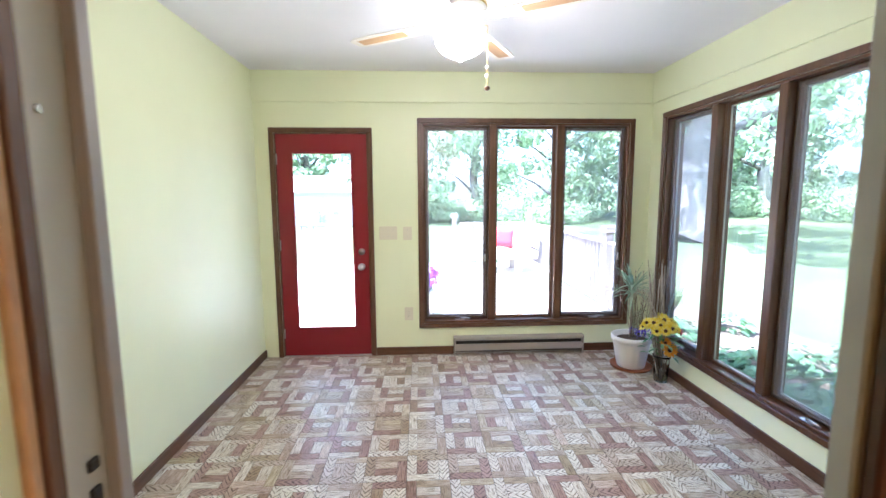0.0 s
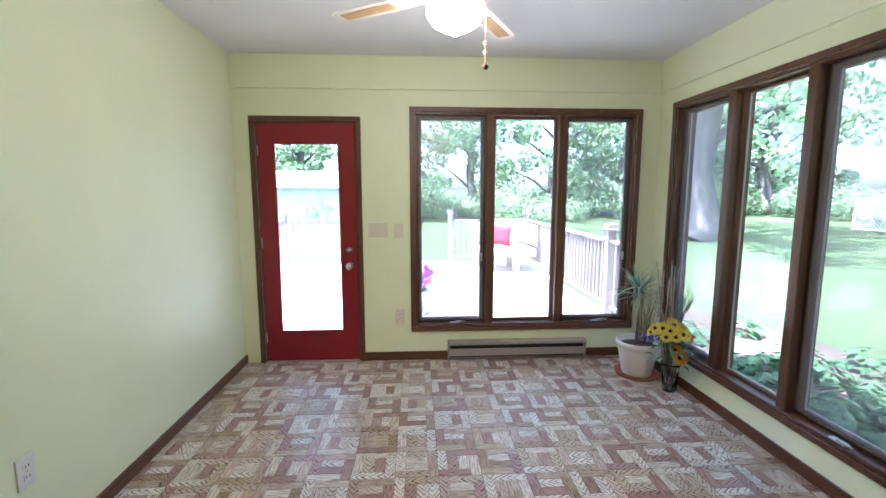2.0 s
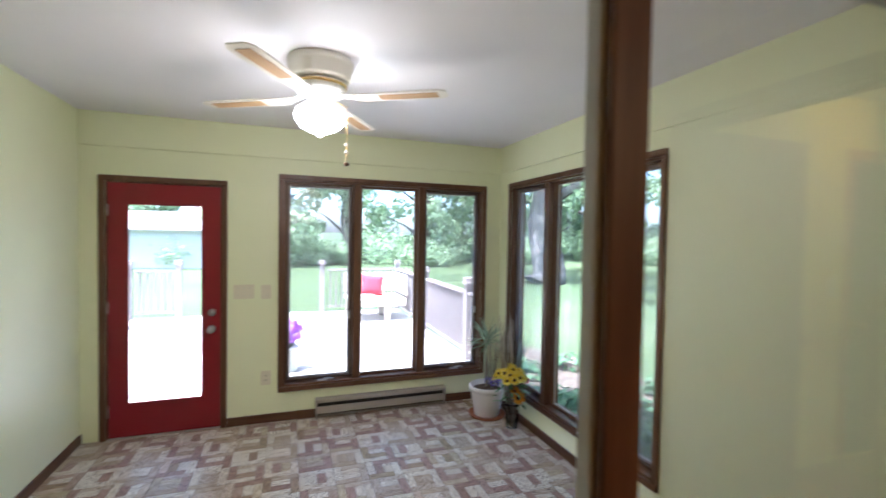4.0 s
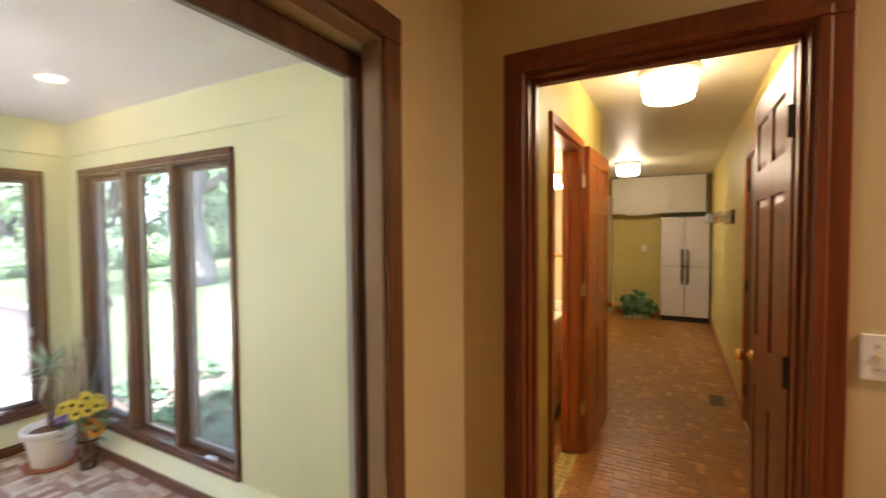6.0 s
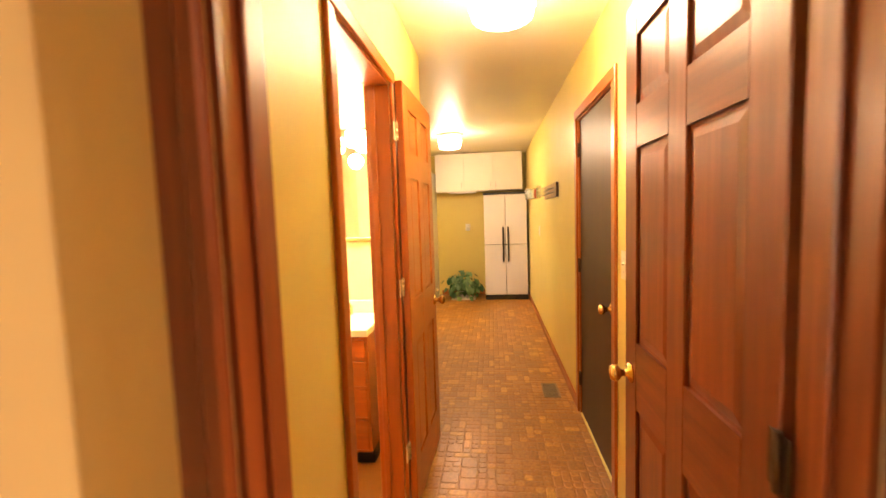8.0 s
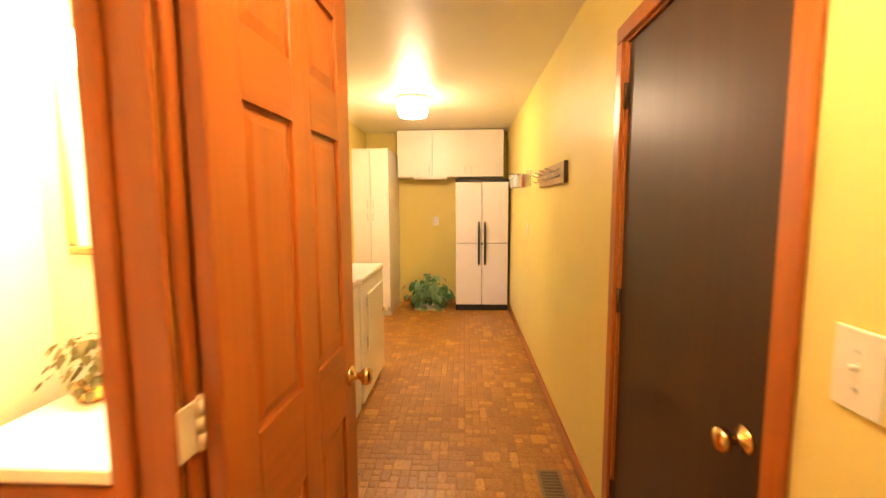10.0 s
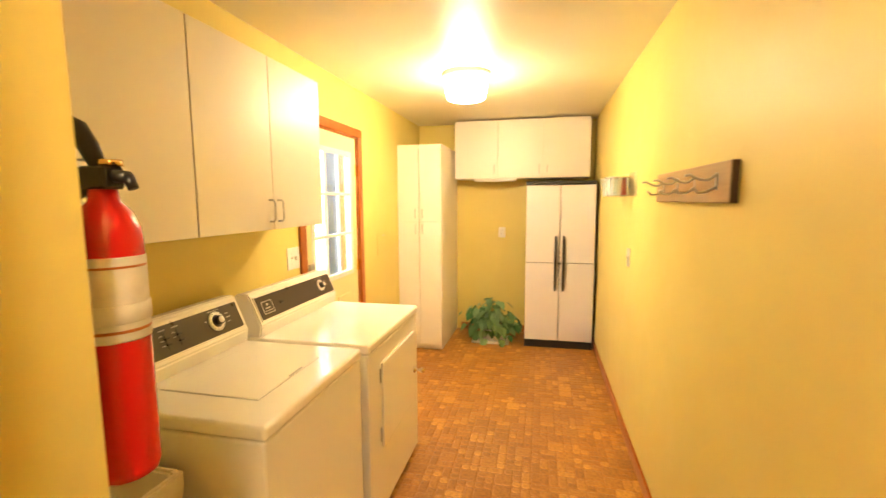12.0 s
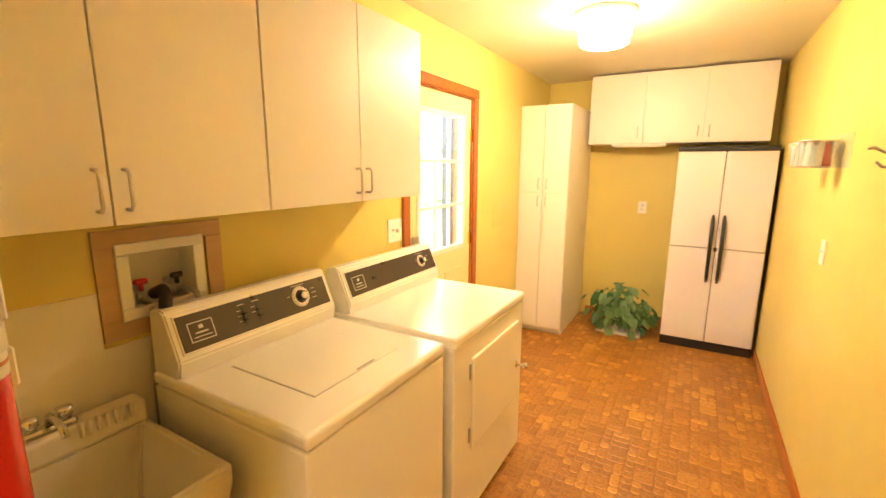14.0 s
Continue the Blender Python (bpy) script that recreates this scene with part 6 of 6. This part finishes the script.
def railing(name, x0, y0, x1, y1, label):
    """Posts with caps, two rails and square balusters."""
    L = math.hypot(x1 - x0, y1 - y0)
    r = thing(name, (x0, y0, -0.05), label, "railing", math.degrees(math.atan2(y1 - y0, x1 - x0)))
    part("top_rail", boxes((0.05, L - 0.05, -0.045, 0.045, 0.915, 0.95), bev=0.005), M_RAIL, r)
    part("bottom_rail", boxes((0.05, L - 0.05, -0.02, 0.02, 0.10, 0.14), bev=0.004), M_RAIL, r)
    k = 0.13
    first = None
    while k < L - 0.08:
        if first is None:
            first = part("baluster", boxes((-0.018, 0.018, -0.018, 0.018, 0.14, 0.915)), M_RAIL, r)
            first.location = (k, 0, 0)
        else:
            o = first.copy()
            scene.collection.objects.link(o)
            o.location = (k, 0, 0)
        k += 0.125
    return r


def post(x, y):
    r = thing("railing_post", (x, y, -0.05), "weathered grey deck post with a flared cap", "post", 0, "deck posts")
    part("shaft", boxes((-0.05, 0.05, -0.05, 0.05, 0, 1.06), bev=0.006), M_RAIL, r)
    bm = boxes((-0.075, 0.075, -0.075, 0.075, 1.06, 1.09), (-0.062, 0.062, -0.062, 0.062, 1.09, 1.15), bev=0.008)
    part("cap", bm, M_RAIL, r)


for x, y in ((2.78, 5.1), (2.76, 6.35), (2.78, 8.4), (2.80, 10.70), (1.10, 10.70), (-1.66, 10.70), (-2.50, 10.70), (-2.50, 8.0)):
    post(x, y)
railing("deck_railing", 2.77, 5.15, 2.76, 6.30, "weathered grey deck railing")
railing("deck_railing", 2.76, 6.40, 2.78, 8.35, "weathered grey deck railing")
railing("deck_railing", 2.78, 8.45, 2.80, 10.65, "weathered grey deck railing")
railing("deck_railing", 1.15, 10.70, 2.75, 10.70, "weathered grey deck railing")
railing("deck_railing", -2.45, 10.70, -1.71, 10.70, "weathered grey deck railing")
railing("deck_railing", -2.50, 8.05, -2.50, 10.65, "weathered grey deck railing")

b_ = thing("bench", (1.52, 9.35, -0.05), "pale wooden corner bench on the deck", "bench")
for k in range(6):
    part("seat_board", boxes((0.0, 1.14, 0.0 + k * 0.145, 0.14 + k * 0.145, 0.40, 0.44), bev=0.005), M_BENCH, b_)
part("apron", boxes((0.0, 1.14, -0.03, -0.002, 0.30, 0.44), bev=0.004), M_BENCH, b_)
for x in (0.06, 0.72):
    for y in (0.04, 0.70):
        part("leg", boxes((x, x + 0.12, y, y + 0.09, 0.0, 0.40), bev=0.005), M_BENCH, b_)
for k in range(3):
    part("back_board", boxes((0.0, 1.14, 0.90, 0.93, 0.50 + k * 0.14, 0.62 + k * 0.14), bev=0.005), M_BENCH, b_)
    part("side_board", boxes((1.14, 1.17, 0.0, 0.90, 0.50 + k * 0.14, 0.62 + k * 0.14), bev=0.005), M_BENCH, b_)
part("back_post", boxes((0.05, 0.12, 0.93, 0.98, 0.0, 0.92), (1.02, 1.09, 0.93, 0.98, 0.0, 0.92)), M_BENCH, b_)
bm = bmesh.new()
nn = 12
for s_ in (1, -1):
    gg = [[bm.verts.new((0.46 * (i / nn - 0.5) * (1 - 0.10 * (1 - abs(2 * j / nn - 1))), s_ * 0.085 * max(0, (1 - (2 * i / nn - 1) ** 4) * (1 - (2 * j / nn - 1) ** 4)) ** 0.6, 0.42 * (j / nn - 0.5) * (1 - 0.10 * (1 - abs(2 * i / nn - 1))))) for i in range(nn + 1)] for j in range(nn + 1)]
    for j in range(nn):
        for i in range(nn):
            f_ = bm.faces.new((gg[j][i], gg[j][i + 1], gg[j + 1][i + 1], gg[j + 1][i]))
            f_.smooth = True
bmesh.ops.remove_doubles(bm, verts=bm.verts, dist=0.0008)
c = tagged(part("cushion", bm, M_PILLOW), "plump red square cushion on the bench", "cushion")
c.matrix_world = pose(2.08, 9.98, 0.61, -16, 6, 0)

pt = thing("flower_planter", (0.40, 6.5, -0.05), "ball of purple flowers in a pale deck planter", "plant")
part("planter", lathe([(0.09, 0.0), (0.11, 0.02), (0.10, 0.05), (0.13, 0.28), (0.142, 0.29), (0.135, 0.305), (0.0001, 0.29)], 24), M_VINYL, pt)
bm, lb = bmesh.new(), bmesh.new()
for i in range(330):
    v_ = Vector((rnd.gauss(0, 1), rnd.gauss(0, 1), rnd.gauss(0, 0.9))).normalized() * rnd.uniform(0.10, 0.185)
    c_ = Vector((0.03, 0, 0.50)) + v_
    heart_leaf(bm, c_, v_, Vector((rnd.uniform(-1, 1), rnd.uniform(-1, 1), rnd.uniform(-1, 1))), rnd.uniform(0.03, 0.05))
for i in range(60):
    a = rnd.uniform(0, 6.28)
    blade_leaf(lb, (0.03 * math.cos(a), 0.03 * math.sin(a), 0.28), (0.12 * math.cos(a), 0.12 * math.sin(a), rnd.uniform(0.3, 0.46)), 0.03, 0.02)
part("blossoms", bm, M_PURPLE, pt)
part("leaves", lb, M_LEAF, pt)


def clump(bm, c, r, count, s):
    """A ragged mass of small leaves round a point."""
    for _ in range(count):
        v_ = Vector((rnd.gauss(0, 1), rnd.gauss(0, 1), rnd.gauss(0, 0.8)))
        v_ = v_.normalized() * r * rnd.uniform(0.35, 1.0) ** 0.5
        p_ = Vector(c) + v_
        n__ = (v_ + Vector((rnd.uniform(-1, 1), rnd.uniform(-1, 1), rnd.uniform(0, 1.5))) * r * 0.6).normalized()
        u_ = n__.orthogonal().normalized()
        w_ = n__.cross(u_)
        a = rnd.uniform(0, 6.28)
        q = s * rnd.uniform(0.6, 1.3)
        d1, d2 = (u_ * math.cos(a) + w_ * math.sin(a)) * q, (w_ * math.cos(a) - u_ * math.sin(a)) * q * 0.55
        bm.faces.new([bm.verts.new(p_ + k) for k in (-d1, d2, d1, -d2)])


def tree(x, y, r, h, crown, spread, label, leaves=2600, low=0.35, s=0.22):
    z = ground_z(x, y) - 0.1
    t = thing("tree", (x, y, z), label, "tree")
    bm = bmesh.new()
    tube(bm, [(0, 0, 0), (0.02 * h, 0, h * 0.04), (0.0, 0.02 * h, h * 0.2), (0.03 * h, 0, h * 0.5), (0.02 * h, 0.02 * h, h * 0.85)], [r * 1.5, r * 1.1, r, r * 0.7, r * 0.2], 14)
    for k in range(9):
        a = k * 2.4
        z0 = h * (low * 0.8 + 0.06 * k)
        e = Vector((math.cos(a) * spread * 0.75, math.sin(a) * spread * 0.75, z0 + h * 0.16))
        tube(bm, [(0.01 * h, 0, z0), e * 0.45 + Vector((0, 0, z0 * 0.55 + 0.25)), e], [r * 0.42, r * 0.25, r * 0.06], 7)
    part("trunk", bm, M_BARK, t)
    cb = bmesh.new()
    for k in range(crown):
        a, q = rnd.uniform(0, 6.28), rnd.uniform(0.1, 1) ** 0.5
        zz = h * rnd.uniform(low, 1.0)
        qq = spread * q * (1.0 if zz < h * 0.75 else 0.6)
        clump(cb, (math.cos(a) * qq, math.sin(a) * qq, zz), spread * rnd.uniform(0.14, 0.26), leaves // crown, s)
    part("crown", cb, M_TREE, t)
    return t


tree(10.6, 16.6, 0.62, 13, 46, 6.5, "large old shade tree with a thick grey trunk", 9000, 0.34, 0.15)
tree(19, 11, 0.30, 9, 30, 4.5, "leafy garden tree on the lawn", 6000, 0.28, 0.15)
tree(26, 17, 0.30, 10, 34, 5.0, "leafy tree at the edge of the lawn", 6000, 0.2, 0.18)
tree(21, 26, 0.35, 12, 34, 5.5, "leafy tree at the edge of the lawn", 6000, 0.2, 0.18)
for k in range(11):
    x = -17 + k * 4.3 + rnd.uniform(-1, 1)
    tree(x, 30 + rnd.uniform(-2, 6), 0.3, rnd.uniform(11, 16), 60, 4.5, "tall leafy tree in the wooded edge", 8000, 0.06, 0.19)
for k in range(26):
    x = -20 + k * 1.8 + rnd.uniform(-0.5, 0.5)
    y = 25.5 + rnd.uniform(-1.5, 1.5)
    r = rnd.uniform(0.8, 1.9)
    s_ = thing("shrub", (x, y, ground_z(x, y)), "rounded leafy green shrub along the lawn edge", "shrub", 0, "shrubs of the wooded edge")
    bm = bmesh.new()
    for j in range(7):
        clump(bm, (rnd.uniform(-r, r) * 0.7, rnd.uniform(-r, r) * 0.5, r * rnd.uniform(0.25, 0.95)), r * 0.6, 220, 0.085)
    part("foliage", bm, M_TREE, s_)
for k in range(14):
    x, y = 20 + rnd.uniform(-2, 4) + k * 0.8, 24 - k * 1.9
    r = rnd.uniform(1.2, 2.2)
    s_ = thing("shrub", (x, y, ground_z(x, y)), "rounded leafy green shrub beyond the lawn", "shrub", 0, "shrubs beyond the lawn")
    bm = bmesh.new()
    for j in range(7):
        clump(bm, (rnd.uniform(-r, r) * 0.7, rnd.uniform(-r, r) * 0.5, r * rnd.uniform(0.25, 0.95)), r * 0.6, 220, 0.09)
    part("foliage", bm, M_TREE, s_)

# pale shed with lapped boards beyond the deck
sd_ = thing("garden_shed", (-7.6, 24.0, ground_z(-6.5, 24.0)), "pale grey shed with lapped boards beyond the lawn", "shed")
part("wall", boxes((0.0, 4.6, 0.0, 3.0, -0.2, 1.9)), M_VINYL, sd_)
for k in range(13):
    part("siding_board", boxes((-0.02, 4.62, -0.024, 0.0, 0.02 + k * 0.145, 0.145 + k * 0.145), bev=0.006), M_VINYL, sd_)
rf = bmesh.new()
rv = [[rf.verts.new((x, y, z)) for y, z in ((-0.3, 1.82), (1.5, 2.7), (3.3, 1.82), (3.3, 1.74), (1.5, 2.6), (-0.3, 1.74))] for x in (-0.3, 4.9)]
rf.faces.new(rv[0])
rf.faces.new(rv[1][::-1])
for k in range(6):
    rf.faces.new((rv[0][k], rv[0][(k + 1) % 6], rv[1][(k + 1) % 6], rv[1][k]))
part("roof", rf, M_GREY, sd_)

lt = thing("lattice_fence", (18.2, 17.9, ground_z(18.2, 17)), "white diagonal lattice fence panel beside shrubs", "fence", -90)
part("fence_frame", boxes((0.0, 2.6, -0.03, 0.03, 1.26, 1.34), (0.0, 2.6, -0.03, 0.03, 0.05, 0.13), (0.0, 0.08, -0.03, 0.03, 0.13, 1.26), (2.52, 2.6, -0.03, 0.03, 0.13, 1.26)), M_PLASTIC, lt)
for k in range(-8, 18):
    for sgn in (1, -1):
        a0, b0 = 0.15 * k, 0.15 * k + 1.13
        lo_, hi_ = max(a0, 0.08), min(b0, 2.52)
        if hi_ - lo_ < 0.1:
            continue
        zs = [(0.13 + (q - a0) if sgn > 0 else 1.26 - (q - a0)) for q in (lo_, hi_)]
        part("slat", cyl(bmesh.new(), (lo_, 0.012 * sgn, zs[0]), (hi_, 0.012 * sgn, zs[1]), 0.018, n=4), M_PLASTIC, lt)

# mulched bed with hostas under the east window
bm = bmesh.new()
ring = []
for k in range(40):
    a = 2 * math.pi * k / 40
    q = 1 + 0.12 * math.sin(3 * a) + 0.08 * math.cos(5 * a)
    ring.append((3.95 + 1.25 * q * math.cos(a), 4.6 + 3.3 * q * math.sin(a)))
hub = bm.verts.new((3.95, 4.6, GZ + 0.10))
vs = [bm.verts.new((x, y, GZ + 0.03)) for x, y in ring]
for k in range(40):
    bm.faces.new((hub, vs[k], vs[(k + 1) % 40]))
M_MULCH = paint("mulch", (0.085, 0.064, 0.048), 0.95, 0.4, 25, 1.0, big=8)
structure("planting_bed", bm, M_MULCH, "brown mulched planting bed along the house", "bed")
for k in range(48):
    x, y = rnd.uniform(3.0, 4.9), rnd.uniform(2.2, 6.6)
    if y > 5.2 and rnd.random() < 0.5:
        continue
    s_ = thing("hosta", (x, y, GZ + 0.04), "broad-leaved hosta plant in the bed", "plant", 0, "hostas in the bed")
    bm = bmesh.new()
    for j in range(60):
        a, el = rnd.uniform(0, 6.28), rnd.uniform(0.3, 1.2)
        L = rnd.uniform(0.14, 0.30)
        c_ = Vector((math.cos(a) * math.cos(el), math.sin(a) * math.cos(el), math.sin(el))) * L
        heart_leaf(bm, c_, (math.cos(a) * 0.3, math.sin(a) * 0.3, 1), (math.cos(a), math.sin(a), -0.2), rnd.uniform(0.07, 0.13))
    part("leaves", bm, M_HOSTA, s_)
# back step post seen through the laundry door
pp = thing("porch_post", (8.16, 2.42, GZ), "square dark porch post outside the back door", "post")
part("shaft", boxes((-0.10, 0.10, -0.10, 0.10, 0, 3.2), bev=0.006), M_BLACK, pp)


# ---- floor pieces ----
rnd = random.Random(5)
U = 0.2286


def finger_tile(upright, stains):
    """Nine-inch tile: four long fingers turning round two short ones.
    stains: left, top, right, bottom, then the two short fingers (L, M or D)."""
    bm = bmesh.new()
    uv = bm.loops.layers.uv.new("along")
    e, g_ = 0.235 * U, 0.0013
    rects = [(0, e, e, U), (e, U, U - e, U), (U - e, U, 0, U - e), (0, U - e, 0, e)]
    if upright:
        rects += [(e, U / 2, e, U - e), (U / 2, U - e, e, U - e)]
    else:
        rects += [(e, U - e, U / 2, U - e), (e, U - e, e, U / 2)]
    rects = [(*q, "LMD".index(c)) for q, c in zip(rects, stains)]
    for x0, x1, y0, y1, dark in rects:
        long_x = x1 - x0 > y1 - y0
        mx, my = (x0 + x1) / 2, (y0 + y1) / 2
        b0 = [bm.verts.new((x, y, -0.003)) for x, y in ((x0, y0), (x1, y0), (x1, y1), (x0, y1))]
        gx0, gx1, gy0, gy1 = (g_ + (0.0010 if q in (0, U) else 0) for q in (x0, x1, y0, y1))
        b1 = [bm.verts.new((x, y, 0.0)) for x, y in ((x0 + gx0, y0 + gy0), (x1 - gx1, y0 + gy0), (x1 - gx1, y1 - gy1), (x0 + gx0, y1 - gy1))]
        fs = [bm.faces.new(b1)]
        for k in range(4):
            fs.append(bm.faces.new((b0[k], b0[(k + 1) % 4], b1[(k + 1) % 4], b1[k])))
        for f_ in fs:
            f_.material_index = dark
            for lp in f_.loops:
                p_ = lp.vert.co
                lp[uv].uv = (p_.x - mx, p_.y - my) if long_x else (p_.y - my, p_.x - mx)
    me = bpy.data.meshes.new("tile")
    bm.to_mesh(me)
    bm.free()
    for m in (M_PARQ_L, M_PARQ_M, M_PARQ_D):
        me.materials.append(m)
    return me


H1, H2, H3 = (finger_tile(False, q) for q in ("DMDLLD", "MMDDLM", "LMMMLL"))
V1, V2, V3, V4 = (finger_tile(True, q) for q in ("LDLDDL", "LMLLDL", "LLLMMM", "LLLLLD"))
SHEET = ((H3, V1, H1, V4), (V2, H2, V3, H1), (H1, V4, H3, V1), (V3, H1, V2, H2))
floor_s = bpy.data.objects["floor_sunroom"]
y = 4.819
row = 0
while y > S1 - U:
    x = -1.127
    col = 0
    while x < E - 0.004:
        o = new("tile", SHEET[(row - 7) % 4][(col - 6) % 4])
        o.parent = floor_s
        o.location = (x, y, 0.0)
        x += U
        col += 1
    y -= U
    row += 1


def pad_tile(seed):
    """Embossed vinyl square with pads of several sizes."""
    q = random.Random(seed)
    S_ = 0.30
    bm = bmesh.new()
    n6 = 6
    c = S_ / n6
    used = set()
    cells = [(i, j) for i in range(n6) for j in range(n6)]
    q.shuffle(cells)
    for i, j in cells:
        if (i, j) in used:
            continue
        for w_, h_ in q.choice(([(2, 2), (2, 1), (1, 1)], [(2, 1), (1, 1)], [(1, 2), (1, 1)], [(2, 2), (1, 2), (1, 1)])):
            cc = [(i + a, j + b) for a in range(w_) for b in range(h_)]
            if all(a < n6 and b < n6 and (a, b) not in used for a, b in cc):
                used.update(cc)
                break
        x0, x1, y0, y1 = i * c + 0.002, (i + w_) * c - 0.002, j * c + 0.002, (j + h_) * c - 0.002
        k = 0.010
        oct_ = [(x0 + k, y0), (x1 - k, y0), (x1, y0 + k), (x1, y1 - k), (x1 - k, y1), (x0 + k, y1), (x0, y1 - k), (x0, y0 + k)]
        mx, my = (x0 + x1) / 2, (y0 + y1) / 2
        lo = [bm.verts.new((a, b, -0.0022)) for a, b in oct_]
        hi = [bm.verts.new((mx + (a - mx) * (1 - 0.005 / (x1 - mx)), my + (b - my) * (1 - 0.005 / (y1 - my)), 0.0)) for a, b in oct_]
        bm.faces.new(hi)
        for t_ in range(8):
            f_ = bm.faces.new((lo[t_], lo[(t_ + 1) % 8], hi[(t_ + 1) % 8], hi[t_]))
    me = bpy.data.meshes.new("tile")
    bm.to_mesh(me)
    bm.free()
    me.materials.append(M_COBBLE)
    return me


pads = [pad_tile(s_) for s_ in range(6)]
floor_l = bpy.data.objects["laundry_floor"]
floor_k = bpy.data.objects["kitchen_floor"]
for i in range(-1, 24):
    for j in range(0, 7):
        x, y = KX + i * 0.30, LS + j * 0.30
        if y >= CN and x < LW - 0.3:
            continue
        if x < KX and (y > S0 - 0.3):
            continue
        o = new("tile", pads[rnd.randrange(6)])
        o.parent = floor_l if i >= 0 else floor_k
        o.location = (x, y, FL)
